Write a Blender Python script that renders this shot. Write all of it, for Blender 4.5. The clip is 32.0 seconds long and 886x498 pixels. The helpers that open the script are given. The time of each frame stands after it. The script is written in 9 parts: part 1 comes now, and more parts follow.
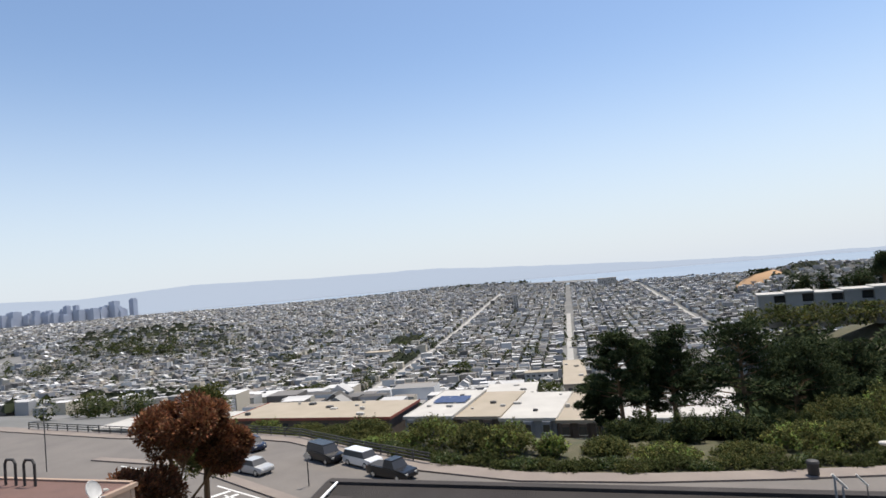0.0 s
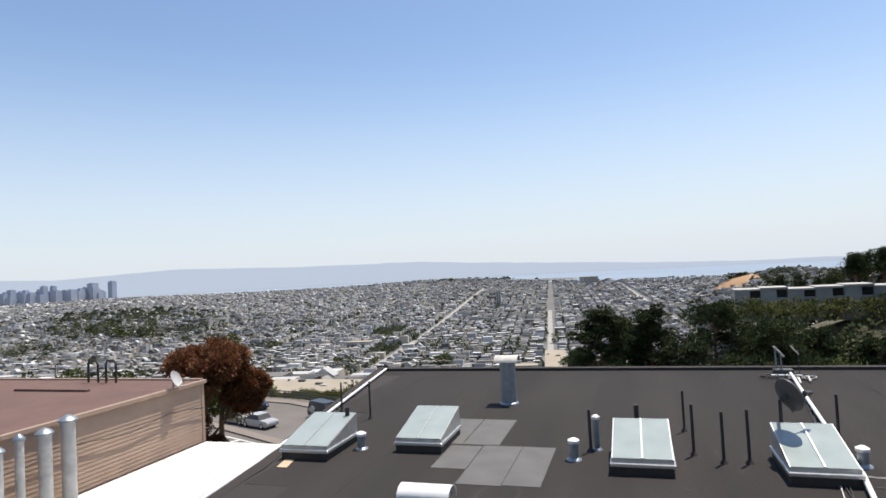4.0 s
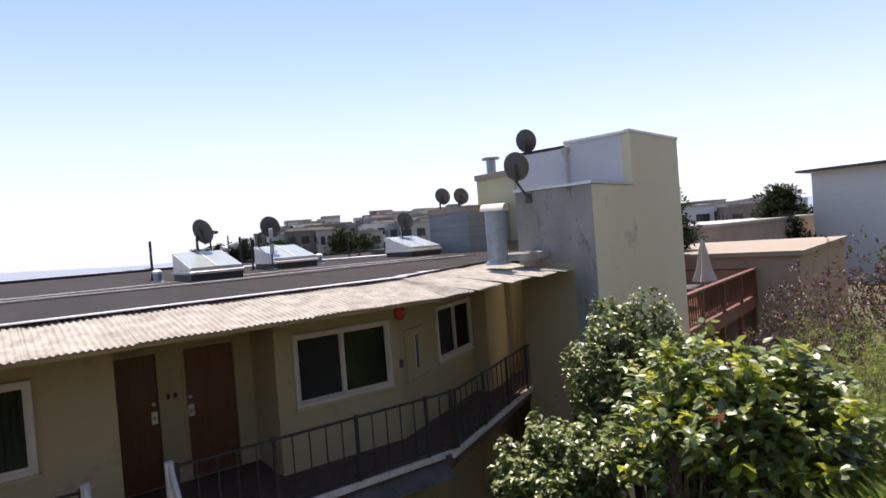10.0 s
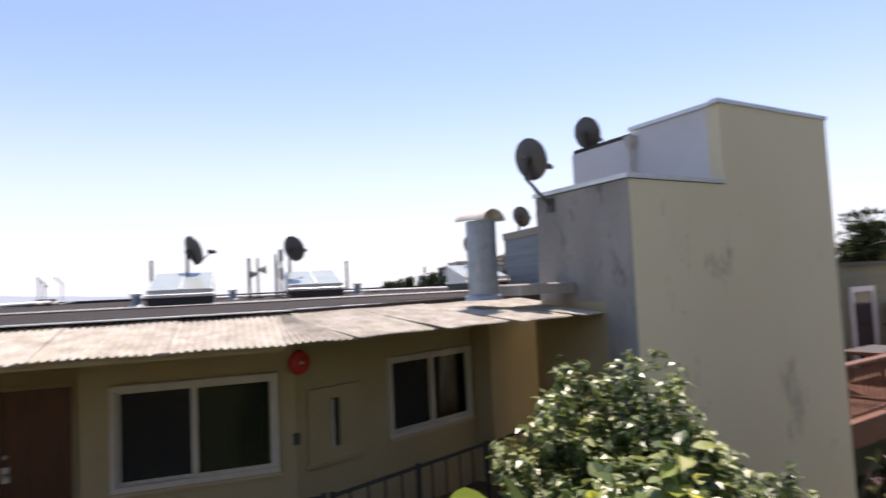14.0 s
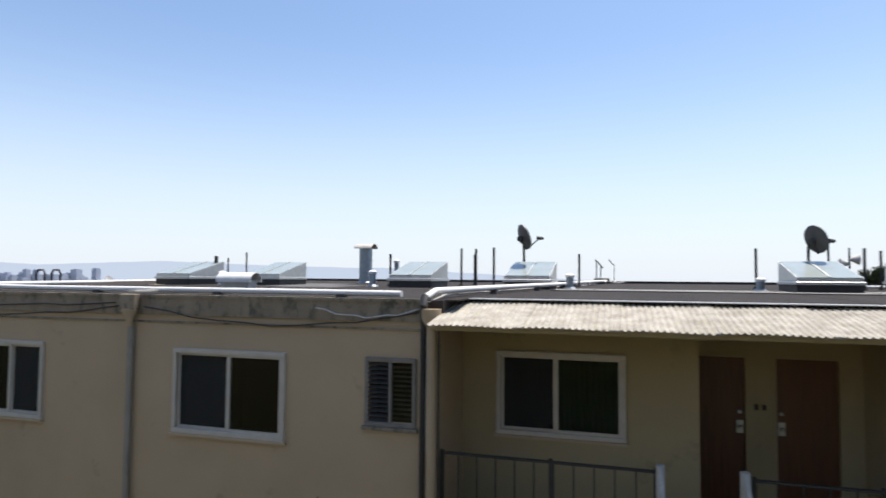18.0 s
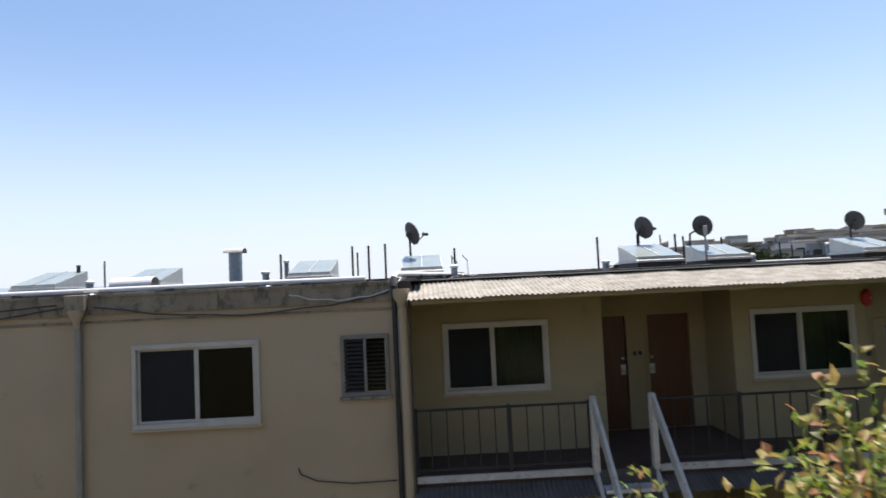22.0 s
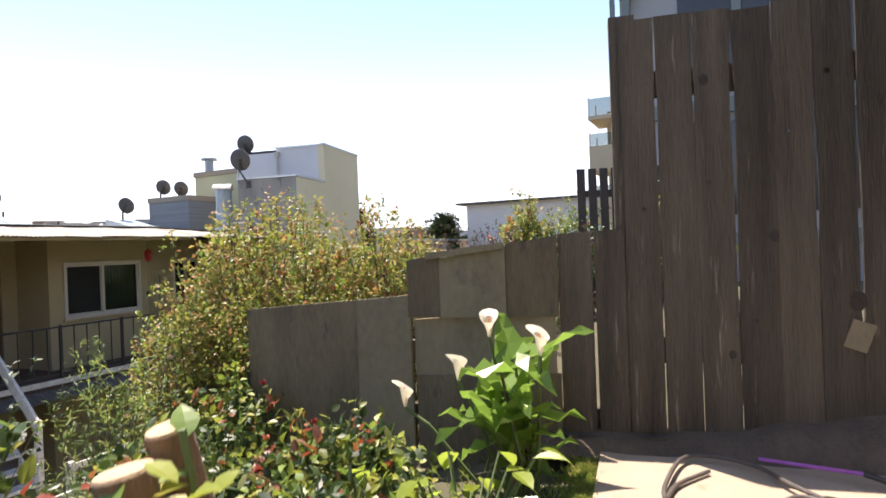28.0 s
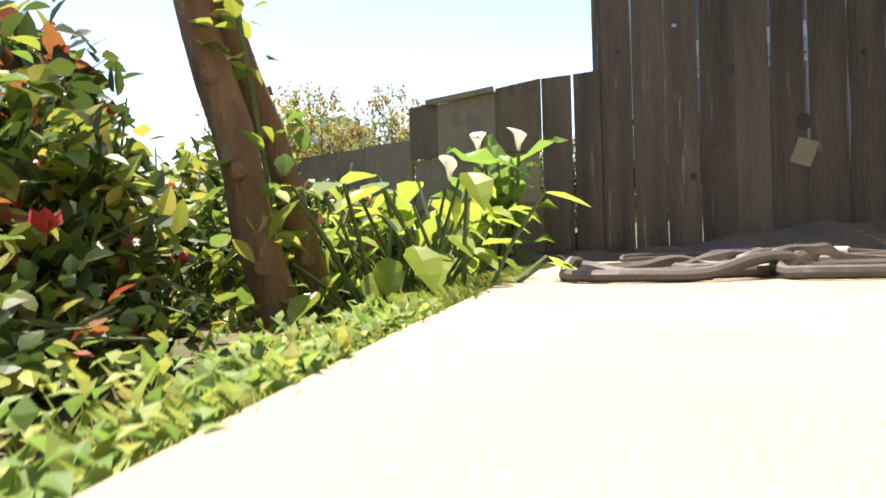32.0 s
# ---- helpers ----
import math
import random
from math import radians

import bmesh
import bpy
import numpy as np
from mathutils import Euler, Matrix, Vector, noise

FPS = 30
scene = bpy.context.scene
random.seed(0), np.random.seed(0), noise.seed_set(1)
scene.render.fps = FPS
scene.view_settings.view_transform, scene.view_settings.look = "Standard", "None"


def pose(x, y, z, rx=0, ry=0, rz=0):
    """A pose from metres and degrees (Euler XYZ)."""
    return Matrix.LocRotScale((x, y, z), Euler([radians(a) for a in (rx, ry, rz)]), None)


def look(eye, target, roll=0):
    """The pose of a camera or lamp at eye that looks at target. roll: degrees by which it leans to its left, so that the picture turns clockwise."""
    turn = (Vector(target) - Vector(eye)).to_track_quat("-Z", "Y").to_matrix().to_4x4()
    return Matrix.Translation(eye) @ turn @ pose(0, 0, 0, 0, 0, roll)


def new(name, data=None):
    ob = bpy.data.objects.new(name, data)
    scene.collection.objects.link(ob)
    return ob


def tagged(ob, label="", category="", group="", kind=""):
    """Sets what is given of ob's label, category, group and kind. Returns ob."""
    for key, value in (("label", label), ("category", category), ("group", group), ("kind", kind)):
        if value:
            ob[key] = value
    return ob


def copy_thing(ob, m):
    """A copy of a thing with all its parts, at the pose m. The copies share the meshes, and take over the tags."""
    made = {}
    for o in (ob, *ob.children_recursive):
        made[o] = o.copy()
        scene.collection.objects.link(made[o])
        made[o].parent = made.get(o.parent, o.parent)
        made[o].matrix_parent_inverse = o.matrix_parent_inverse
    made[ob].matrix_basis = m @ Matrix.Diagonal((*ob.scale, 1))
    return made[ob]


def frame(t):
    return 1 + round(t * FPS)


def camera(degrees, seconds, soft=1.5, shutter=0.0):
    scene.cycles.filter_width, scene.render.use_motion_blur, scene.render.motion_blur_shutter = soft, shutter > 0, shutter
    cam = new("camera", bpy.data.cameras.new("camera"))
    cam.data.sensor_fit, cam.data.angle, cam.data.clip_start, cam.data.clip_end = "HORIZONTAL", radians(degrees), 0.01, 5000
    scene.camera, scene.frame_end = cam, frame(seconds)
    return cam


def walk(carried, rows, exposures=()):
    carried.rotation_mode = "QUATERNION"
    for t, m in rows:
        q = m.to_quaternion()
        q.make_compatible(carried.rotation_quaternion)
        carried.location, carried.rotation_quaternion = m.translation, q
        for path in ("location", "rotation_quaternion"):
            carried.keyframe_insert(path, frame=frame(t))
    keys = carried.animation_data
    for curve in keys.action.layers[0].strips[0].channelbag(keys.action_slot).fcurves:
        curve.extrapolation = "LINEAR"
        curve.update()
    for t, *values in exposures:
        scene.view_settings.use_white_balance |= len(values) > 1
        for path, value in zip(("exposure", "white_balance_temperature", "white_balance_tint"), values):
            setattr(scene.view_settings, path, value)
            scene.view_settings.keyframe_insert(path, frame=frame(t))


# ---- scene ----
cam = camera(71.9, 32.0, soft=1.6, shutter=0.3)
PATH = [
    (0, (1.908, -0.28, 8.819), (1.264, 1.611, 8.914), -5.1),
    (1, (2.371, -0.608, 8.323), (1.805, 1.309, 8.393), -4.8),
    (2, (2.077, -1.877, 8.199), (1.533, 0.046, 8.276), -3.5),
    (2.5, (1.848, -2.697, 8.0), (1.23, -0.796, 8.071), -3.0),
    (4.5, (1.355, -5.616, 6.097), (0.788, -3.699, 6.167), -3.2),
    (5, (1.334, -6.292, 5.711), (0.823, -4.358, 5.759), -3.4),
    (5.5, (1.233, -6.947, 5.16), (0.752, -5.005, 5.17), -2.7),
    (6, (1.409, -7.349, 4.573), (0.972, -5.398, 4.56), -2.7),
    (6.5, (1.684, -7.48, 3.994), (1.216, -5.535, 4.009), -2.7),
    (7, (2.053, -7.456, 3.646), (1.473, -5.542, 3.68), -2.9),
    (7.5, (2.593, -7.288, 3.431), (2.112, -5.348, 3.474), -2.8),
    (8, (3.17, -6.96, 3.303), (3.112, -4.962, 3.364), -4.2),
    (8.5, (3.858, -6.8, 3.392), (4.268, -4.843, 3.425), -4.0),
    (9, (4.543, -7.099, 3.426), (5.421, -5.302, 3.459), -4.1),
    (9.5, (5.145, -7.233, 3.377), (6.358, -5.642, 3.375), -4.5),
    (10, (5.66, -7.652, 3.433), (6.868, -6.059, 3.393), -4.4),
    (10.5, (6.362, -7.831, 3.41), (7.51, -6.195, 3.338), -4.4),
    (11, (7.129, -7.734, 3.346), (8.231, -6.066, 3.288), -3.8),
    (11.5, (7.884, -7.41, 3.256), (8.976, -5.735, 3.229), -3.5),
    (12, (8.674, -7.112, 3.15), (9.768, -5.438, 3.151), -3.5),
    (12.5, (9.407, -6.832, 3.074), (10.496, -5.154, 3.081), -3.5),
    (13, (10.028, -6.525, 3.048), (11.114, -4.845, 3.089), -3.4),
    (13.5, (10.476, -6.325, 3.053), (11.546, -4.637, 3.127), -3.7),
    (14, (10.57, -6.248, 3.019), (11.228, -4.363, 3.14), -2.7),
    (14.5, (10.365, -6.174, 2.913), (10.592, -4.191, 3.047), -1.1),
    (15, (10.025, -6.098, 2.876), (10.251, -4.115, 3.015), -0.7),
    (15.5, (9.536, -6.142, 3.027), (9.639, -4.148, 3.148), -0.9),
    (17.5, (6.681, -7.055, 3.126), (6.329, -5.088, 3.219), 0.1),
    (18, (6.002, -7.195, 3.075), (5.439, -5.278, 3.176), 0.5),
    (18.5, (5.391, -7.304, 3.059), (4.699, -5.431, 3.17), 0.6),
    (19, (4.907, -7.394, 3.046), (4.244, -5.51, 3.159), 0.1),
    (19.5, (4.499, -7.492, 3.062), (3.883, -5.592, 3.173), -0.1),
    (20, (4.214, -7.594, 3.074), (3.645, -5.681, 3.195), -0.4),
    (20.5, (4.06, -7.753, 2.997), (3.528, -5.829, 3.13), -0.7),
    (21, (4.058, -7.969, 2.876), (3.629, -6.02, 3.01), -1.3),
    (21.5, (4.115, -8.267, 2.805), (3.938, -6.28, 2.939), -2.0),
    (22, (4.151, -8.681, 2.757), (4.206, -6.685, 2.871), -2.7),
    (22.5, (4.055, -9.121, 2.699), (4.239, -7.131, 2.783), -2.7),
    (23, (3.838, -9.449, 2.641), (4.052, -7.462, 2.7), -2.6),
    (23.5, (3.629, -9.604, 2.555), (4.035, -7.646, 2.618), -2.7),
    (24, (3.505, -9.671, 2.495), (4.319, -7.845, 2.569), -3.1),
    (24.5, (3.313, -9.815, 2.411), (4.357, -8.111, 2.487), -3.3),
    (26.6, (2.298, -10.406, 2.505), (3.594, -8.883, 2.535), -2.6),
    (27, (2.069, -10.496, 2.491), (3.549, -9.151, 2.48), -2.2),
    (27.3, (1.968, -10.54, 2.418), (3.638, -9.439, 2.417), -2.5),
    (27.5, (1.864, -10.593, 2.361), (3.611, -9.619, 2.349), -2.5),
    (28, (1.633, -10.689, 2.143), (3.446, -9.843, 2.136), -2.2),
    (28.5, (1.439, -10.793, 1.872), (3.239, -9.92, 1.875), -2.0),
    (29, (1.308, -10.993, 1.606), (3.095, -10.095, 1.611), -2.0),
    (29.5, (1.231, -11.176, 1.371), (3.019, -10.28, 1.372), -2.0),
    (30, (1.199, -11.293, 1.283), (3.012, -10.449, 1.277), -1.6),
    (30.5, (1.198, -11.213, 1.303), (3.012, -10.37, 1.293), -1.8),
    (31, (1.249, -11.051, 1.305), (3.039, -10.159, 1.348), -1.5),
    (31.5, (1.278, -10.978, 1.22), (3.054, -10.059, 1.274), -1.4),
    (32, (1.248, -10.987, 1.12), (3.033, -10.086, 1.125), -1.6),
]
walk(cam, [(t, look(eye, target, roll)) for t, eye, target, roll in PATH],
     exposures=[(0, 0.55, 6500, 10), (6, 0.57, 6500, 11), (8, 0.68, 6550, 14), (9, 0.82, 6500, 13), (10, 0.9, 6650, 20), (14, 0.92, 6800, 21), (17.5, 0.74, 6500, 11), (22, 0.76, 6500, 12), (24, 0.9, 6600, 17),
                (26, 0.95, 6650, 21), (27.5, 1.2, 6700, 20), (28, 1.55, 6800, 18), (29, 2.0, 6850, 16), (30, 1.83, 6800, 13), (32, 1.83, 6900, 11)])

# world and sun
SUN = Vector((0.18, 0.28, 1.0)).normalized()
world = bpy.data.worlds.new("sky")
scene.world = world
world.use_nodes = True
wn = world.node_tree.nodes
sky = wn.new("ShaderNodeTexSky")
sky.sky_type = "NISHITA"
sky.sun_disc = False
sky.sun_elevation = math.asin(SUN.z)
sky.sun_rotation = math.atan2(SUN.x, SUN.y)
sky.altitude = 100
sky.air_density, sky.dust_density, sky.ozone_density = 1.0, 0.6, 2.0
wn["Background"].inputs["Strength"].default_value = 0.11
# sea haze that pales the sky towards the horizon
wl = world.node_tree.links
coord, split, low, haze = wn.new("ShaderNodeTexCoord"), wn.new("ShaderNodeSeparateXYZ"), wn.new("ShaderNodeMapRange"), wn.new("ShaderNodeMix")
wl.new(coord.outputs["Generated"], split.inputs[0])
wl.new(split.outputs["Z"], low.inputs["Value"])
low.interpolation_type = "SMOOTHERSTEP"
low.inputs["From Min"].default_value, low.inputs["From Max"].default_value = -0.10, 0.42
low.inputs["To Min"].default_value, low.inputs["To Max"].default_value = 0.95, 0.0
haze.data_type = "RGBA"
haze.inputs["B"].default_value = (4.5, 4.9, 5.4, 1)
wl.new(low.outputs[0], haze.inputs["Factor"])
wl.new(sky.outputs[0], haze.inputs["A"])
wl.new(haze.outputs["Result"], wn["Background"].inputs["Color"])
sun_data = bpy.data.lights.new("sun", "SUN")
sun_data.energy, sun_data.angle, sun_data.color = 4.2, radians(0.53), (1.0, 0.93, 0.83)
sun = new("sun", sun_data)
sun.matrix_world = look(SUN * 60, (0, 0, 0))


# ---- materials ----
def surf(name, c1, c2=None, scale=3.0, rough=0.8, metal=0.0, bump=0.15, fine=60.0, stretch=(1, 1, 1), rnd=0.0,
         c3=None, stain=0.0, island=False, trans=0.0, spec=0.5):
    """A surface whose colour wanders from c1 to c2 at two scales, with a fine relief; c3 and stain add blotches of wear."""
    m = bpy.data.materials.new(name)
    m.use_nodes = True
    n, l = m.node_tree.nodes, m.node_tree.links
    b = n["Principled BSDF"]
    c2 = c2 or tuple(v * 0.75 for v in c1)
    geo = n.new("ShaderNodeNewGeometry")
    mp = n.new("ShaderNodeMapping")
    mp.inputs["Scale"].default_value = stretch
    l.new(geo.outputs["Position"], mp.inputs["Vector"])
    big, small = n.new("ShaderNodeTexNoise"), n.new("ShaderNodeTexNoise")
    big.inputs["Scale"].default_value, big.inputs["Detail"].default_value = scale, 5
    small.inputs["Scale"].default_value, small.inputs["Detail"].default_value = fine, 4
    for t in (big, small):
        l.new(mp.outputs[0], t.inputs["Vector"])
    add = n.new("ShaderNodeMath")
    add.operation = "MULTIPLY_ADD"
    l.new(small.outputs[0], add.inputs[0])
    add.inputs[1].default_value = 0.45
    l.new(big.outputs[0], add.inputs[2])
    ramp = n.new("ShaderNodeMapRange")
    ramp.inputs["From Min"].default_value, ramp.inputs["From Max"].default_value = 0.5, 0.95
    l.new(add.outputs[0], ramp.inputs["Value"])
    mix = n.new("ShaderNodeMix")
    mix.data_type = "RGBA"
    mix.inputs["A"].default_value, mix.inputs["B"].default_value = (*c1, 1), (*c2, 1)
    l.new(ramp.outputs[0], mix.inputs["Factor"])
    out = mix.outputs["Result"]
    if c3:
        blot, step = n.new("ShaderNodeTexNoise"), n.new("ShaderNodeMapRange")
        blot.inputs["Scale"].default_value, blot.inputs["Detail"].default_value = scale * 2.3, 6
        blot.inputs["Roughness"].default_value = 0.7
        l.new(mp.outputs[0], blot.inputs["Vector"])
        step.inputs["From Min"].default_value, step.inputs["From Max"].default_value = 0.62 - stain * 0.3, 0.72 - stain * 0.2
        l.new(blot.outputs[0], step.inputs["Value"])
        over = n.new("ShaderNodeMix")
        over.data_type = "RGBA"
        l.new(step.outputs[0], over.inputs["Factor"])
        l.new(out, over.inputs["A"])
        over.inputs["B"].default_value = (*c3, 1)
        out = over.outputs["Result"]
    if rnd:
        hsv, rg = n.new("ShaderNodeHueSaturation"), n.new("ShaderNodeMapRange")
        src = geo.outputs["Random Per Island"] if island else n.new("ShaderNodeObjectInfo").outputs["Random"]
        rg.inputs["To Min"].default_value, rg.inputs["To Max"].default_value = 1 - rnd, 1 + rnd
        l.new(src, rg.inputs["Value"])
        l.new(rg.outputs[0], hsv.inputs["Value"])
        l.new(out, hsv.inputs["Color"])
        out = hsv.outputs[0]
    l.new(out, b.inputs["Base Color"])
    b.inputs["Roughness"].default_value, b.inputs["Metallic"].default_value = rough, metal
    b.inputs["Specular IOR Level"].default_value = spec
    if bump:
        bp = n.new("ShaderNodeBump")
        bp.inputs["Strength"].default_value, bp.inputs["Distance"].default_value = bump, 0.02
        l.new(small.outputs[0], bp.inputs["Height"])
        l.new(bp.outputs[0], b.inputs["Normal"])
    if trans:
        tl, ms = n.new("ShaderNodeBsdfTranslucent"), n.new("ShaderNodeMixShader")
        l.new(out, tl.inputs["Color"])
        ms.inputs[0].default_value = trans
        l.new(b.outputs[0], ms.inputs[1])
        l.new(tl.outputs[0], ms.inputs[2])
        l.new(ms.outputs[0], n["Material Output"].inputs["Surface"])
    return m


def pick(name, cols, rough=0.85, island=True, trans=0.0, bump=0.0, spec=0.3):
    """One of several colours for each loose piece of a mesh, or each object."""
    m = bpy.data.materials.new(name)
    m.use_nodes = True
    n, l = m.node_tree.nodes, m.node_tree.links
    b = n["Principled BSDF"]
    src = n.new("ShaderNodeNewGeometry").outputs["Random Per Island"] if island else n.new("ShaderNodeObjectInfo").outputs["Random"]
    r = n.new("ShaderNodeValToRGB")
    r.color_ramp.interpolation = "CONSTANT"
    while len(r.color_ramp.elements) < len(cols):
        r.color_ramp.elements.new(0.5)
    for i, c in enumerate(cols):
        r.color_ramp.elements[i].position, r.color_ramp.elements[i].color = i / len(cols), (*c, 1)
    l.new(src, r.inputs[0])
    l.new(r.outputs[0], b.inputs["Base Color"])
    b.inputs["Roughness"].default_value = rough
    b.inputs["Specular IOR Level"].default_value = spec
    if trans:
        tl, ms = n.new("ShaderNodeBsdfTranslucent"), n.new("ShaderNodeMixShader")
        l.new(r.outputs[0], tl.inputs["Color"])
        ms.inputs[0].default_value = trans
        l.new(b.outputs[0], ms.inputs[1])
        l.new(tl.outputs[0], ms.inputs[2])
        l.new(ms.outputs[0], n["Material Output"].inputs["Surface"])
    return m


def glass(name, tint, clear=0.75):
    m = bpy.data.materials.new(name)
    m.use_nodes = True
    n, l = m.node_tree.nodes, m.node_tree.links
    n.remove(n["Principled BSDF"])
    tr, gl, fr, ms = (n.new("ShaderNode" + k) for k in ("BsdfTransparent", "BsdfGlossy", "Fresnel", "MixShader"))
    tr.inputs["Color"].default_value = (*tint, 1)
    gl.inputs["Roughness"].default_value = 0.02
    fr.inputs["IOR"].default_value = 1.38
    l.new(fr.outputs[0], ms.inputs[0])
    l.new(tr.outputs[0], ms.inputs[1])
    l.new(gl.outputs[0], ms.inputs[2])
    l.new(ms.outputs[0], n["Material Output"].inputs["Surface"])
    return m


STUCCO = surf("tan_stucco", (0.50, 0.39, 0.255), (0.44, 0.34, 0.22), 0.9, 0.9, bump=0.35, fine=90, c3=(0.37, 0.29, 0.20), stain=0.03)
# base colour lowered to carry the shade under the walkway awning
STUCCO_SHADED = surf("shaded_yellow_stucco", (0.41, 0.335, 0.195), (0.36, 0.29, 0.165), 0.8, 0.9, bump=0.35, fine=90, c3=(0.30, 0.25, 0.15), stain=0.05)
CONC_WALL = surf("weathered_cement_render", (0.36, 0.34, 0.31), (0.22, 0.21, 0.19), 1.6, 0.92, bump=0.4, fine=50, stretch=(1, 1, 0.4), c3=(0.14, 0.135, 0.125), stain=0.2)
FASCIA = surf("stained_fascia", (0.35, 0.285, 0.20), (0.21, 0.17, 0.125), 3, 0.9, bump=0.3, stretch=(1, 1, 0.5), c3=(0.10, 0.095, 0.07), stain=0.35)
ROOF = surf("asphalt_roll_roofing", (0.049, 0.042, 0.039), (0.036, 0.032, 0.029), 0.8, 0.85, bump=0.3, fine=220, stretch=(1, 0.25, 1), c3=(0.058, 0.051, 0.047), stain=0.03, spec=0.22)
ROOF_PATCH = surf("grey_roof_patch", (0.13, 0.126, 0.12), (0.10, 0.097, 0.093), 2, 0.9, bump=0.4, fine=200)
WHITE_PAINT = surf("white_paint", (0.80, 0.79, 0.76), (0.70, 0.69, 0.66), 4, 0.55, bump=0.08)
VINYL = surf("white_vinyl_frame", (0.56, 0.52, 0.45), (0.48, 0.44, 0.375), 6, 0.4, bump=0.04)
OLDWHITE = surf("worn_white_paint", (0.62, 0.59, 0.53), (0.45, 0.42, 0.37), 6, 0.7, bump=0.2, c3=(0.25, 0.22, 0.18), stain=0.15)
ALU = surf("aluminium", (0.62, 0.62, 0.60), (0.5, 0.5, 0.49), 8, 0.42, 0.85, bump=0.06)
GALV = surf("galvanised_steel", (0.33, 0.37, 0.40), (0.25, 0.285, 0.31), 9, 0.45, 0.7, bump=0.08, c3=(0.30, 0.33, 0.35), stain=0.1)
BLACK = surf("black_iron", (0.022, 0.021, 0.020), (0.035, 0.03, 0.026), 12, 0.6, bump=0.15)
DARKGREY = surf("dark_grey_metal", (0.07, 0.068, 0.066), (0.05, 0.048, 0.046), 9, 0.6, bump=0.1)
DISH = surf("dark_dish_enamel", (0.10, 0.096, 0.09), (0.075, 0.07, 0.066), 6, 0.5, bump=0.05)
DISH_L = surf("pale_grey_dish_enamel", (0.50, 0.49, 0.47), (0.42, 0.41, 0.39), 6, 0.5, bump=0.05)
CORR = surf("lichened_fibre_cement", (0.47, 0.44, 0.385), (0.25, 0.225, 0.185), 4.5, 0.95, bump=0.8, fine=34, c3=(0.33, 0.32, 0.19), stain=0.2)
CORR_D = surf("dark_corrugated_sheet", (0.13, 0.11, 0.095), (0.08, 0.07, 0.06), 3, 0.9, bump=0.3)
DOOR = surf("varnished_door_wood", (0.15, 0.055, 0.022), (0.10, 0.036, 0.015), 2.5, 0.45, bump=0.1, stretch=(9, 9, 0.8), fine=40)
PANE = glass("window_glass", (0.56, 0.58, 0.56))
PANE_SKY = surf("frosted_skylight_glazing", (0.34, 0.38, 0.36), (0.28, 0.32, 0.30), 2, 0.22, bump=0.03)
# plaster colour darkened to put the gloom of the rooms into it
INSIDE = surf("darkened_interior_plaster", (0.14, 0.13, 0.11), (0.11, 0.10, 0.085), 2, 0.9, bump=0.05)
REFLECTED_GREEN = surf("reflected_garden_green", (0.40, 0.44, 0.33), (0.24, 0.29, 0.19), 5, 0.9, bump=0.1, stretch=(8, 8, 0.4))
RED = surf("red_enamel", (0.55, 0.03, 0.03), (0.42, 0.02, 0.02), 8, 0.4, bump=0.05)
WALKFLOOR = surf("red_brown_deck_coating", (0.11, 0.07, 0.055), (0.08, 0.05, 0.04), 4, 0.85, bump=0.3)
CABLE = surf("black_cable", (0.03, 0.03, 0.03), (0.045, 0.043, 0.04), 20, 0.6, bump=0.0)
CABLE_W = surf("white_cable", (0.62, 0.60, 0.56), (0.5, 0.48, 0.44), 20, 0.6, bump=0.0)


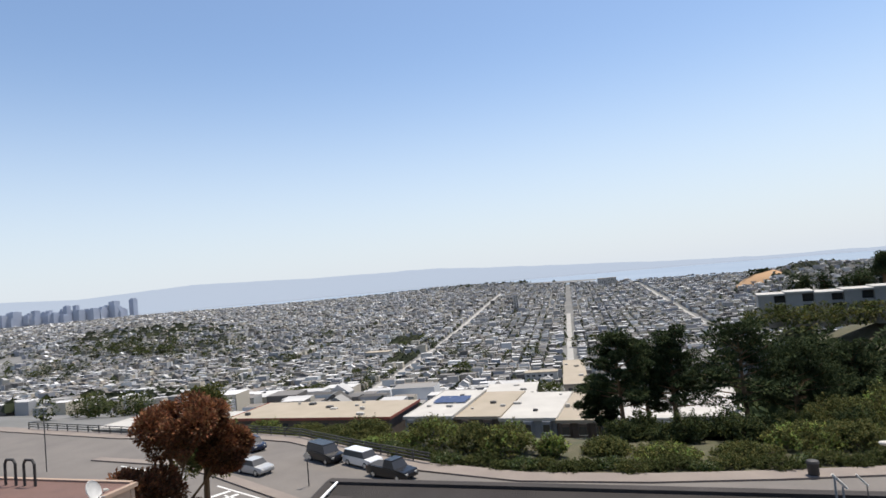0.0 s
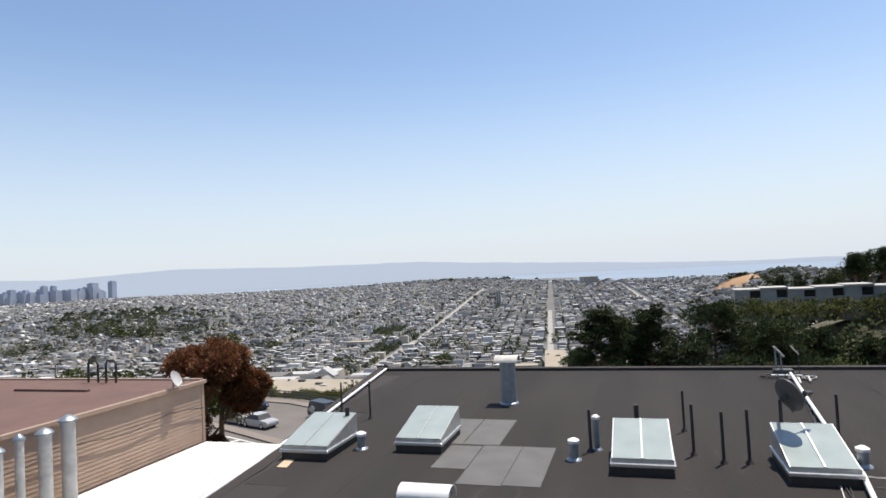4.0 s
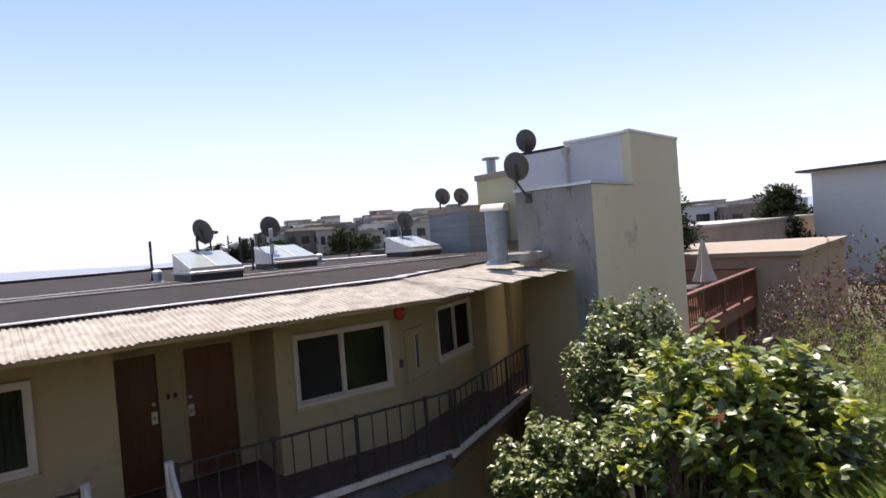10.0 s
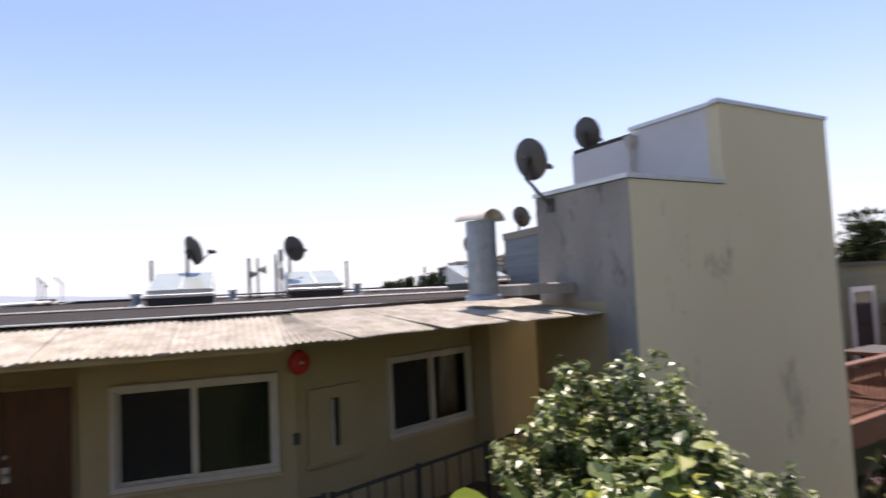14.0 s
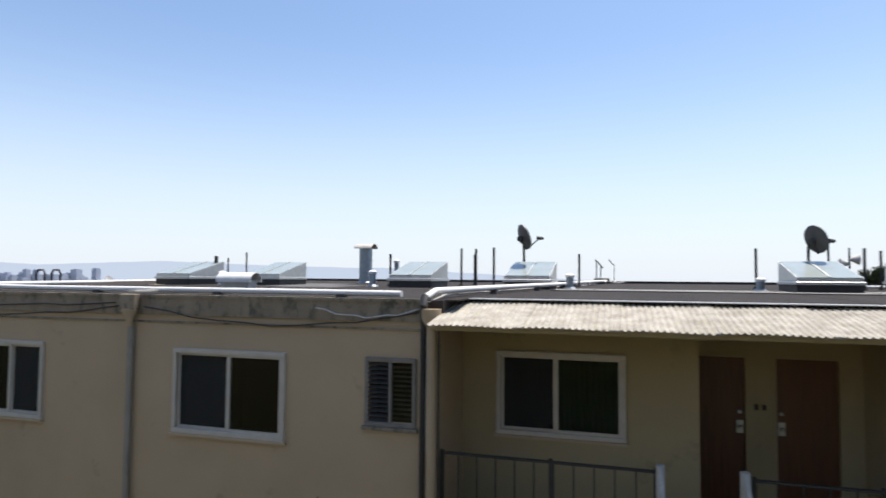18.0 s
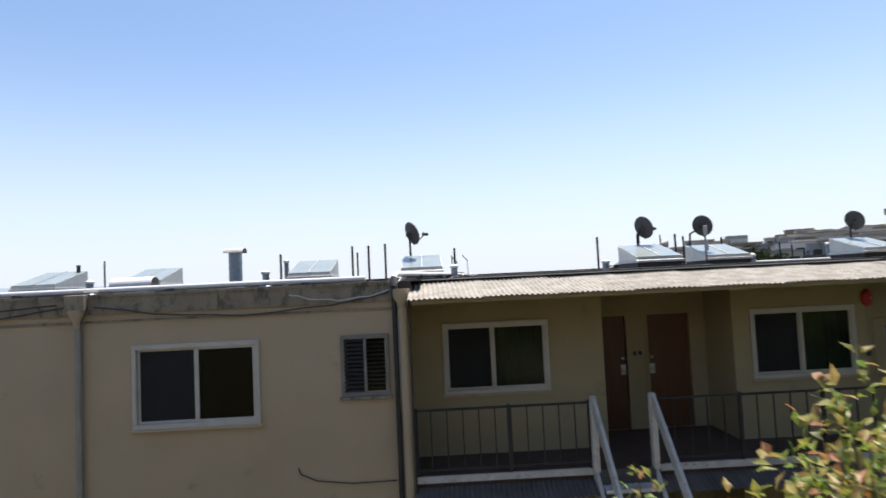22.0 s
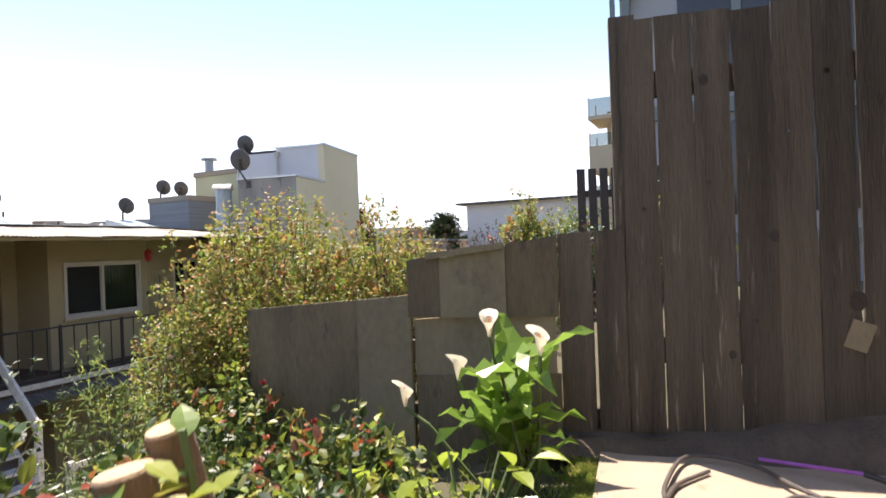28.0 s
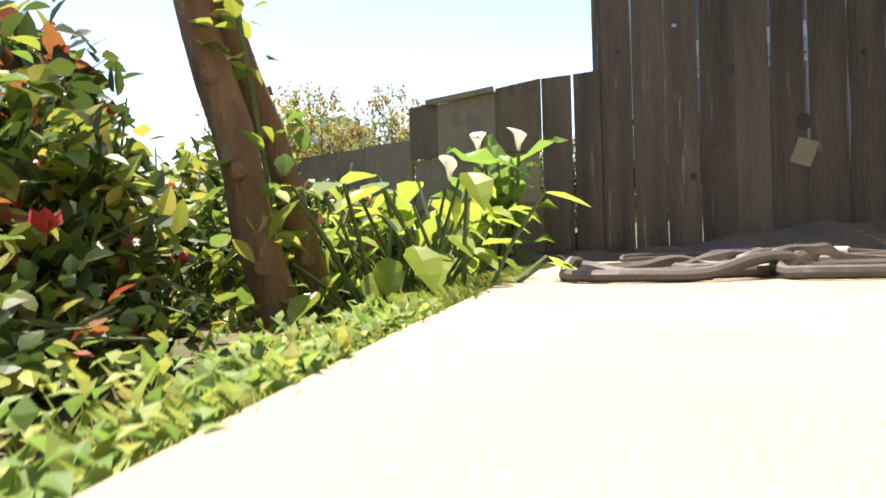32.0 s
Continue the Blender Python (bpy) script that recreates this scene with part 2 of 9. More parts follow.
# ---- mesh building ----
class Build:
    def __init__(self):
        self.v, self.f = [], []

    def add(self, vs, fs):
        n = len(self.v)
        self.v += [tuple(p) for p in vs]
        self.f += [tuple(i + n for i in f) for f in fs]
        return self

    def box(self, x0, x1, y0, y1, z0, z1, m=None):
        vs = [Vector((x, y, z)) for z in (z0, z1) for x, y in ((x0, y0), (x1, y0), (x1, y1), (x0, y1))]
        if m is not None:
            vs = [m @ p for p in vs]
        return self.add(vs, [(0, 3, 2, 1), (4, 5, 6, 7), (0, 1, 5, 4), (1, 2, 6, 5), (2, 3, 7, 6), (3, 0, 4, 7)])

    def bevbox(self, x0, x1, y0, y1, z0, z1, r=0.01, m=None):
        """A box with chamfered upright and upper edges."""
        def ring(i, z):
            a, b, c, d = x0 + i, x1 - i, y0 + i, y1 - i
            return [(a + r, c, z), (b - r, c, z), (b, c + r, z), (b, d - r, z), (b - r, d, z), (a + r, d, z), (a, d - r, z), (a, c + r, z)]
        vs = [Vector(p) for p in ring(0, z0) + ring(0, z1 - r) + ring(r, z1)]
        if m is not None:
            vs = [m @ p for p in vs]
        fs = [tuple(range(7, -1, -1)), tuple(range(16, 24))]
        for k in (0, 8):
            fs += [(k + i, k + (i + 1) % 8, k + 8 + (i + 1) % 8, k + 8 + i) for i in range(8)]
        return self.add(vs, fs)

    def prism(self, poly, z0, z1):
        n = len(poly)
        vs = [(x, y, z0) for x, y in poly] + [(x, y, z1) for x, y in poly]
        return self.add(vs, [tuple(range(n - 1, -1, -1)), tuple(range(n, 2 * n))] + [(i, (i + 1) % n, n + (i + 1) % n, n + i) for i in range(n)])

    def tube(self, pts, r, n=8, caps=True):
        pts = [Vector(p) for p in pts]
        rs = r if isinstance(r, (list, tuple)) else [r] * len(pts)
        base, side = len(self.v), None
        for i, p in enumerate(pts):
            d = (pts[min(i + 1, len(pts) - 1)] - pts[max(i - 1, 0)]).normalized()
            if side is None:
                side = d.orthogonal().normalized()
            side = (side - d * side.dot(d)).normalized()
            up = d.cross(side)
            for k in range(n):
                a = 2 * math.pi * k / n
                self.v.append(tuple(p + (side * math.cos(a) + up * math.sin(a)) * rs[i]))
        for i in range(len(pts) - 1):
            for k in range(n):
                a, b = base + i * n + k, base + i * n + (k + 1) % n
                self.f.append((a, b, b + n, a + n))
        if caps:
            self.f.append(tuple(base + k for k in range(n - 1, -1, -1)))
            self.f.append(tuple(base + (len(pts) - 1) * n + k for k in range(n)))
        return self

    def lathe(self, prof, n=20, m=None):
        """Turns a profile of (radius, height) about z."""
        base = len(self.v)
        for r, z in prof:
            for k in range(n):
                a = 2 * math.pi * k / n
                p = Vector((r * math.cos(a), r * math.sin(a), z))
                self.v.append(tuple(m @ p if m is not None else p))
        for i in range(len(prof) - 1):
            for k in range(n):
                a, b = base + i * n + k, base + i * n + (k + 1) % n
                self.f.append((a, b, b + n, a + n))
        self.f.append(tuple(base + k for k in range(n - 1, -1, -1)))
        self.f.append(tuple(base + (len(prof) - 1) * n + k for k in range(n)))
        return self

    def mesh(self, name, mat, smooth=False):
        me = bpy.data.meshes.new(name)
        me.from_pydata(self.v, [], self.f)
        me.materials.append(mat)
        if smooth:
            me.polygons.foreach_set("use_smooth", [True] * len(me.polygons))
        me.update()
        return me


def part(name, b, mat, parent=None, label="", smooth=False, kind=""):
    me = b.mesh(name, mat, smooth) if isinstance(b, Build) else b
    ob = new(name, me)
    if smooth:
        me.set_sharp_from_angle(angle=radians(40))
    ob.parent = parent
    return tagged(ob, label, kind=kind)


def thing(name, label, category, m=None, group=""):
    ob = new(name)
    ob.empty_display_size = 0.2
    if m is not None:
        ob.matrix_basis = m
    return tagged(ob, label, category, group)


def structure(name, b, mat, label="", smooth=False):
    return tagged(part(name, b, mat, None, label, smooth), kind="structure")

# ---- ground: one sheet to the horizon ----
def smooth_step(a, b, t):
    t = min(max((t - a) / (b - a), 0), 1)
    return t * t * (3 - 2 * t)


def ground_z(x, y):
    z = 0.92 + 0.44 * smooth_step(5.4, 7.5, x) + 0.16 * max(0, -y - 17) * smooth_step(17, 33, -y)   # the garden and the hill behind
    east = smooth_step(8, 11, x)
    yard = (1 - east) * smooth_step(-9.3, -5.2, y) + east * smooth_step(-7.2, 0.2 + 0.12 * max(0, x - 14), y)
    z += (-2.75 - z) * yard
    z += (-9.45 - z) * smooth_step(17, 30, y + 0.0)
    z += -26 * smooth_step(62, 130, y) - 76 * smooth_step(125, 620, y) + 53 * smooth_step(800, 2400, math.hypot(x, y)) * smooth_step(300, 900, y)
    if y > 25:   # the wooded hill
        d = math.hypot((x - 75) / 75, (y - 185) / 95)
        z += 31 * math.exp(-d * d * 1.6) * smooth_step(60, 120, y)
        d = math.hypot((x - 330) / 160, (y - 1500) / 260)
        z += 54 * math.exp(-d * d) * smooth_step(600, 1300, y)
        d = math.hypot((x + 860) / 430, (y - 2750) / 260)
        z += 17 * math.exp(-d * d) * smooth_step(1500, 2400, y)
        d = math.hypot((x + 1120) / 300, (y - 1140) / 200)
        z += 30 * math.exp(-d * d) * smooth_step(500, 800, y)
    return z


GRASSY = surf("dry_green_ground", (0.085, 0.072, 0.04), (0.05, 0.055, 0.024), 0.6, 0.95, bump=0.5, fine=14, c3=(0.14, 0.11, 0.065), stain=0.2)


def graded(parts):
    out = []
    for a, b, s in parts:
        out += list(np.arange(a, b, s))
    return out


gx = graded([(-4800, -1200, 300), (-1200, -300, 60), (-300, -60, 15), (-60, -12, 4), (-12, 26, 1.0), (26, 70, 4), (70, 400, 15), (400, 1200, 60), (1200, 4900, 300)])
gy = graded([(-600, -60, 60), (-60, -20, 8), (-20, 2, 0.7), (2, 40, 3), (40, 150, 6), (150, 700, 25), (700, 3600, 80), (3600, 4700, 200)])
g = Build()
g.v = [(float(x), float(y), ground_z(float(x), float(y))) for y in gy for x in gx]
nx = len(gx)
g.f = [(j * nx + i, j * nx + i + 1, (j + 1) * nx + i + 1, (j + 1) * nx + i) for j in range(len(gy) - 1) for i in range(nx - 1)]
grd = structure("ground", g, GRASSY, "grassy hillside falling away to the city plain", smooth=True)
grd.data.materials.append(surf("town_street_grey", (0.17, 0.165, 0.16), (0.10, 0.10, 0.09), 0.02, 0.95, bump=0.0, fine=0.3))
for pl in grd.data.polygons:
    if pl.center.y > 160 and not (pl.center.x > 14 and pl.center.y < 420):
        pl.material_index = 1

# ---- the apartment block ----
RZ = 2.82


def roof_z(y):
    return RZ + 0.011 * min(max(y, 0), 17)


def wall_with_holes(b, x0, x1, z0, z1, holes, y0, y1, m=None):
    """A wall slab between y0 and y1 with rectangular holes (xa, xb, za, zb)."""
    xs = sorted({x0, x1, *[h[0] for h in holes], *[h[1] for h in holes]})
    zs = sorted({z0, z1, *[h[2] for h in holes], *[h[3] for h in holes]})
    for xa, xb in zip(xs, xs[1:]):
        run = None
        for za, zb in zip(zs, zs[1:]):
            hole = any(h[0] <= xa and xb <= h[1] and h[2] <= za and zb <= h[3] for h in holes)
            if hole:
                if run:
                    b.box(xa, xb, y0, y1, *run, m)
                run = None
            else:
                run = (run[0], zb) if run else (za, zb)
        if run:
            b.box(xa, xb, y0, y1, *run, m)
    return b


# openings of the tan facade: x0, x1, z0, z1
W1, W2, LV = (-4.65, -2.33, 0.95, 2.10), (0.0, 1.756, 0.95, 2.10), (2.885, 3.565, 1.25, 2.10)
LOWA, LOWLV = (0.0, 1.756, -1.85, -0.66), (2.905, 3.555, -1.5, -0.62)
b = Build()
inset = 0.06
holes = [(a + inset, c - inset, d + inset, e - inset) for a, c, d, e in (W1, W2, LV, LOWA, LOWLV)]
wall_with_holes(b, -5.55, 3.86, -2.9, 2.55, holes, 0.0, 0.22)
structure("wall_south", b, STUCCO, "tan stucco wall of the apartment block")
b = Build().box(3.64, 3.86, 0.22, 1.14, -2.9, 2.62)
structure("wall_return", b, STUCCO, "tan stucco return wall beside the walkway")
b = Build().box(-5.55, -5.33, 0.22, 5.6, -9.5, 2.80)
b.prism([(-5.55, 5.6), (-5.33, 5.6), (-7.75, 16.4), (-7.97, 16.4)], -9.5, 2.90)
structure("wall_west", b, STUCCO, "tan stucco side wall of the block")
W4, W5 = (4.342, 6.04, 1.0, 2.12), (9.323, 11.05, 1.0, 2.12)
LOW4 = (4.342, 6.04, -1.85, -0.62)
b = Build()
wall_with_holes(b, 3.86, 6.92, -2.9, 2.62, [(W4[0] + .06, W4[1] - .06, W4[2] + .06, W4[3] - .06), (LOW4[0] + .06, LOW4[1] - .06, LOW4[2] + .06, LOW4[3] - .06)], 1.14, 1.32)
structure("wall_walkway_a", b, STUCCO_SHADED, "yellow stucco wall behind the walkway")
structure("wall_entry_west", Build().box(6.74, 6.92, 1.32, 2.14, -2.9, 2.62), STUCCO_SHADED, "yellow stucco return wall of the recessed entry")
b = Build()
wall_with_holes(b, 6.74, 9.20, -2.9, 2.62, [(6.80, 7.66, 0.05, 2.09), (7.96, 8.80, 0.05, 2.09)], 2.14, 2.30)
structure("wall_entry", b, STUCCO_SHADED, "yellow stucco wall of the recessed entry")
structure("wall_entry_east", Build().box(9.04, 9.22, 1.32, 2.14, -2.9, 2.62), STUCCO_SHADED, "yellow stucco return wall of the recessed entry")
b = Build()
wall_with_holes(b, 9.04, 11.24, -2.9, 2.62, [(W5[0] + .06, W5[1] - .06, W5[2] + .06, W5[3] - .06)], 1.14, 1.32)
structure("wall_walkway_b", b, STUCCO_SHADED, "yellow stucco wall behind the walkway")
TURN = pose(11.2, 1.14, 0, 0, 0, 27)
W6 = (1.47, 3.12, 1.03, 2.10)
b = Build()
wall_with_holes(b, 0.0, 7.6, -2.9, 2.62, [(W6[0] + .06, W6[1] - .06, W6[2] + .06, W6[3] - .06), (4.42, 4.8, 0.05, 2.60)], 0.0, 0.18, TURN)
structure("wall_walkway_c", b, STUCCO_SHADED, "yellow stucco wall where the block bends")
b = Build().box(3.2, 4.4, -0.36, -0.003, -2.9, 2.60, TURN)
structure("wall_pier", b, STUCCO_SHADED, "yellow stucco pier beside a dark passage")
b = Build().box(4.82, 6.9, -0.36, -0.003, -2.9, 2.60, TURN)
structure("wall_beyond", b, STUCCO_SHADED, "yellow stucco wall past the dark passage")

# roof slab, roof skin with its strips, parapet edge
RX = [(-5.58, 0.0), (3.9, 0.0), (3.9, 0.75), (11.3, 0.85), (17.2, 3.6), (22.0, 16.2), (-7.9, 16.2), (-5.75, 5.5)]
b = Build()
n = len(RX)
b.add([(x, y, roof_z(y) - 0.24) for x, y in RX] + [(x, y, roof_z(y)) for x, y in RX],
      [tuple(range(n - 1, -1, -1)), tuple(range(n, 2 * n))] + [(i, (i + 1) % n, n + (i + 1) % n, n + i) for i in range(n)])
structure("roof", b, ROOF, "flat dark asphalt roof of the block")

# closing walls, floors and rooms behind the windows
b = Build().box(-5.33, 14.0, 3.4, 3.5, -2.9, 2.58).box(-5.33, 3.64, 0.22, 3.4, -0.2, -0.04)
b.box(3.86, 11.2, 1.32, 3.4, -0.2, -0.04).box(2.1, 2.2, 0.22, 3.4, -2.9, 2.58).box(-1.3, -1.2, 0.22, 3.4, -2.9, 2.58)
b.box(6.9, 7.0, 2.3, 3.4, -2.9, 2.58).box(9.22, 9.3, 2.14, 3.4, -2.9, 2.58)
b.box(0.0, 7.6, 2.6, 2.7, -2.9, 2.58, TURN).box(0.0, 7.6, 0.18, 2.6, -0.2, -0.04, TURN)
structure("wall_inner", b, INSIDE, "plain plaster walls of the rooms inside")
b = Build().prism([(-7.95, 16.0), (21.9, 16.0), (21.9, 16.2), (-7.95, 16.2)], -9.6, 2.76)
b.prism([(17.2, 3.7), (17.4, 3.6), (22.0, 16.0), (21.8, 16.0)], -9.6, 2.72)
structure("wall_north", b, STUCCO, "tan stucco rear wall of the block")

# fascia under the roof edge
b = Build().box(-5.60, 3.66, -0.035, 0.02, 2.55, 2.795).box(-5.62, 3.66, -0.055, 0.0, 2.795, 2.835)
b.box(-5.60, 3.66, -0.022, 0.0, 2.44, 2.47)
structure("trim_fascia", b, FASCIA, "dirty stucco band under the roof edge")
edge = [(-5.66, 0.02), (-5.72, 2.0), (-5.95, 5.6), (-7.9, 16.1)]
b = Build()
for (xa, ya), (xb, yb) in zip(edge, edge[1:]):
    za, zb = roof_z(ya), roof_z(yb)
    vs = []
    for x, y, z in ((xa, ya, za), (xb, yb, zb)):
        vs += [(x - 0.10, y, z - 0.3), (x - 0.10, y, z + 0.07), (x + 0.02, y, z + 0.10), (x + 0.16, y, z + 0.005), (x + 0.16, y, z - 0.05)]
    b.add(vs, [(i, i + 1, i + 6, i + 5) for i in range(4)] + [(0, 1, 2, 3, 4), (9, 8, 7, 6, 5)])
b.box(-7.95, 21.9, 15.96, 16.26, roof_z(16) - 0.2, roof_z(16) + 0.09)
structure("trim_parapet", b, ROOF, "low tarred kerb round the roof")


def slider(num, win, m=None, cuts=(0.5,), screen=0, y=0.0, curtain=False, sash=VINYL):
    """A sliding window with a trim frame, sashes, panes, a sill and a screen on one side."""
    x0, x1, z0, z1 = win
    w = tagged(new("window_%d" % num), "white-framed sliding window with dark panes", kind="structure")
    w.matrix_basis = (m or Matrix()) @ pose(x0, y, z0)
    W, H, t = x1 - x0, z1 - z0, 0.06
    b = Build()
    for a in ((0, W, 0, t), (0, W, H - t, H), (0, t, t, H - t), (W - t, W, t, H - t)):
        b.bevbox(a[0], a[1], -0.045, 0.05, a[2], a[3], 0.008)
    part("window_frame", b, VINYL, w)
    part("window_sill", Build().bevbox(-0.03, W + 0.03, -0.06, -0.002, -0.04, -0.003, 0.008), STUCCO, w)
    xs = [t] + [W * c for c in cuts] + [W - t]
    for i, (a, c) in enumerate(zip(xs, xs[1:])):
        o = 0.0 if i % 2 else 0.03
        s = Build()
        f = 0.035
        for k in ((a, c, t, t + f), (a, c, H - t - f, H - t), (a - (f / 2 if i else 0), a + f, t + f, H - t - f), (c - f, c + (f / 2 if i < len(xs) - 2 else 0), t + f, H - t - f)):
            s.box(k[0], k[1], -0.02 + o, 0.025 + o, k[2], k[3])
        ob = part("sash", s, sash, w)
        p = part("pane", Build().box(a + f, c - f, 0.004 + o, 0.010 + o, t + f, H - t - f), PANE, ob)
        p.visible_shadow = False
        if i == screen:
            part("insect_screen", Build().box(a + f, c - f, -0.006 + o, -0.003 + o, t + f, H - t - f), SCREEN_M, ob)
    # green sheet added behind the pane to imitate the garden's reflection
    if curtain:
        cb = Build()
        n, a, c = 40, xs[-2], W
        cb.v = [(a + (c - a) * k / n, 0.075 + 0.02 * math.sin(k * 1.9), z) for z in (0.02, H) for k in range(n + 1)]
        cb.f = [(k, k + 1, n + 2 + k, n + 1 + k) for k in range(n)]
        part("curtain", cb, REFLECTED_GREEN, w, "rippled grey-green sheet standing in for the garden reflected in the glass", smooth=True)
    return w


SCREEN_M = bpy.data.materials.new("screen_mesh")
SCREEN_M.use_nodes = True
_n, _l = SCREEN_M.node_tree.nodes, SCREEN_M.node_tree.links
_t, _m = _n.new("ShaderNodeBsdfTransparent"), _n.new("ShaderNodeMixShader")
_n["Principled BSDF"].inputs["Base Color"].default_value = (0.016, 0.017, 0.016, 1)
_n["Principled BSDF"].inputs["Roughness"].default_value = 0.8
_m.inputs[0].default_value = 0.8
_l.new(_t.outputs[0], _m.inputs[1])
_l.new(_n["Principled BSDF"].outputs[0], _m.inputs[2])
_l.new(_m.outputs[0], _n["Material Output"].inputs["Surface"])
SLAT = surf("dark_louvre_slat", (0.06, 0.055, 0.05), (0.04, 0.037, 0.034), 9, 0.5, bump=0.1)

slider(1, W1, cuts=(0.26, 0.72), screen=2)
slider(2, W2, cuts=(0.5,), screen=0)
slider(3, W4, cuts=(0.47,), screen=0, y=1.14, curtain=True)
slider(4, W5, cuts=(0.48,), screen=0, y=1.14, curtain=True)
slider(5, W6, TURN, cuts=(0.5,), screen=0)
slider(6, LOWA, cuts=(0.5,), screen=0)
slider(7, LOW4, cuts=(0.5,), screen=0, y=1.14, curtain=True)


def louvre(num, win):
    x0, x1, z0, z1 = win
    w = tagged(new("window_%d" % num), "grey louvred bathroom window beside the downpipes", kind="structure")
    w.matrix_basis = pose(x0, 0, z0)
    W, H, t = x1 - x0, z1 - z0, 0.05
    b = Build()
    for a in ((0, W, 0, t), (0, W, H - t, H), (0, t, t, H - t), (W - t, W, t, H - t), (W * 0.47, W * 0.53, t, H - t)):
        b.bevbox(a[0], a[1], -0.03, 0.05, a[2], a[3], 0.006)
    part("window_frame", b, surf("grey_louvre_frame", (0.24, 0.22, 0.19), (0.17, 0.155, 0.135), 6, 0.6), w)
    part("window_sill", Build().bevbox(-0.03, W + 0.03, -0.06, -0.002, -0.05, -0.003, 0.008), FASCIA, w)
    n = 13
    for i in range(n):
        z = t + (H - 2 * t) * (i + 0.5) / n
        part("slat", Build().box(t, W * 0.47, -0.03, 0.03, -0.004, 0.004, pose(0, 0.0, z, 35)), SLAT, w)
    p = part("pane", Build().box(W * 0.53, W - t, 0.01, 0.016, t, H - t), PANE, w)
    p.visible_shadow = False
    for i in range(n):
        z = t + (H - 2 * t) * (i + 0.5) / n
        part("slat", Build().box(W * 0.53, W - t, 0.03, 0.07, -0.002, 0.002, pose(0, 0.0, z, 20)), OLDWHITE, w)


louvre(8, LV)
louvre(9, LOWLV)


# entry doors
def door(num, x0, x1, side):
    d = tagged(new("door_%d" % num), "closed varnished reddish-brown flat wooden apartment door", kind="structure")
    d.matrix_basis = pose(x0, 2.14, 0.05)
    W, H = x1 - x0, 2.04
    part("door_leaf", Build().bevbox(0.045, W - 0.045, 0.05, 0.09, 0.01, H - 0.05, 0.004), DOOR, d)
    f = Build().box(0, 0.045, -0.01, 0.1, 0, H).box(W - 0.045, W, -0.01, 0.1, 0, H).box(0.045, W - 0.045, -0.01, 0.1, H - 0.05, H)
    part("door_frame", f, STUCCO_SHADED, d)
    kx = W - 0.11 if side > 0 else 0.11
    part("lock_plate", Build().bevbox(kx - 0.045, kx + 0.045, 0.035, 0.05, 0.95, 1.13, 0.006), ALU, d, "brushed metal lock plate")
    part("door_knob", Build().lathe([(0.012, 0), (0.012, 0.03), (0.028, 0.04), (0.03, 0.06), (0.02, 0.075)], 14, pose(kx, 0.035, 1.04, 90)), ALU, d, smooth=True)
    part("deadbolt", Build().lathe([(0.028, 0), (0.028, 0.012), (0.02, 0.02)], 14, pose(kx, 0.05, 1.24, 90)), ALU, d, smooth=True)


door(1, 6.80, 7.66, 1)
door(2, 7.96, 8.80, -1)
for x in (7.75, 7.85):
    part("doorbell", Build().bevbox(x - 0.022, x + 0.022, 2.115, 2.139, 1.34, 1.41, 0.004), BLACK)
for i, o in enumerate([o for o in scene.objects if o.name.startswith("doorbell")]):
    tagged(o, "small black doorbell button plate on the stucco", "doorbell", "doorbells between the doors")

# corrugated awning over the walkway, in sheets
def awning_piece(p0, p1, out, depth, ztop, drop, pitch=0.070, amp=0.010, out1=None):
    """A corrugated sheet from p0 to p1 along the wall that slopes down along out."""
    p0, p1, out = Vector(p0), Vector(p1), Vector(out)
    out1 = Vector(out1) if out1 else out
    L = max((p1 - p0).length, (p1 + out1 * depth - p0 - out * depth).length)
    n = max(8, int(L / pitch * 8))
    b = Build()
    for lo in (0, 1):
        for v in (0.0, 0.5, 1.0):
            for k in range(n + 1):
                u = k / n
                q = p0 + (p1 - p0) * u + out.lerp(out1, u) * depth * v
                z = ztop - drop * v + amp * math.sin(2 * math.pi * u * L / pitch) - 0.009 * lo - 0.006 * math.sin(u * 5 + v * 3)
                b.v.append((q.x, q.y, z))
    m, N = n + 1, 3 * (n + 1)
    for v in range(2):
        for k in range(n):
            a = v * m + k
            b.f += [(a, a + m, a + m + 1, a + 1), (N + a, N + a + 1, N + a + m + 1, N + a + m)]
    for k in range(n):
        b.f += [(k, k + 1, N + k + 1, N + k), (2 * m + k, N + 2 * m + k, N + 2 * m + k + 1, 2 * m + k + 1)]
    for e in (0, n):
        for v in range(2):
            b.f.append((v * m + e, N + v * m + e, N + (v + 1) * m + e, (v + 1) * m + e))
    return b


aw = thing("awning", "lichen-covered corrugated awning along the roof edge", "awning", pose(3.9, 0.8, 2.8))
inv = aw.matrix_basis.inverted()


def local(b, m):
    b.v = [tuple(m @ Vector(p)) for p in b.v]
    return b


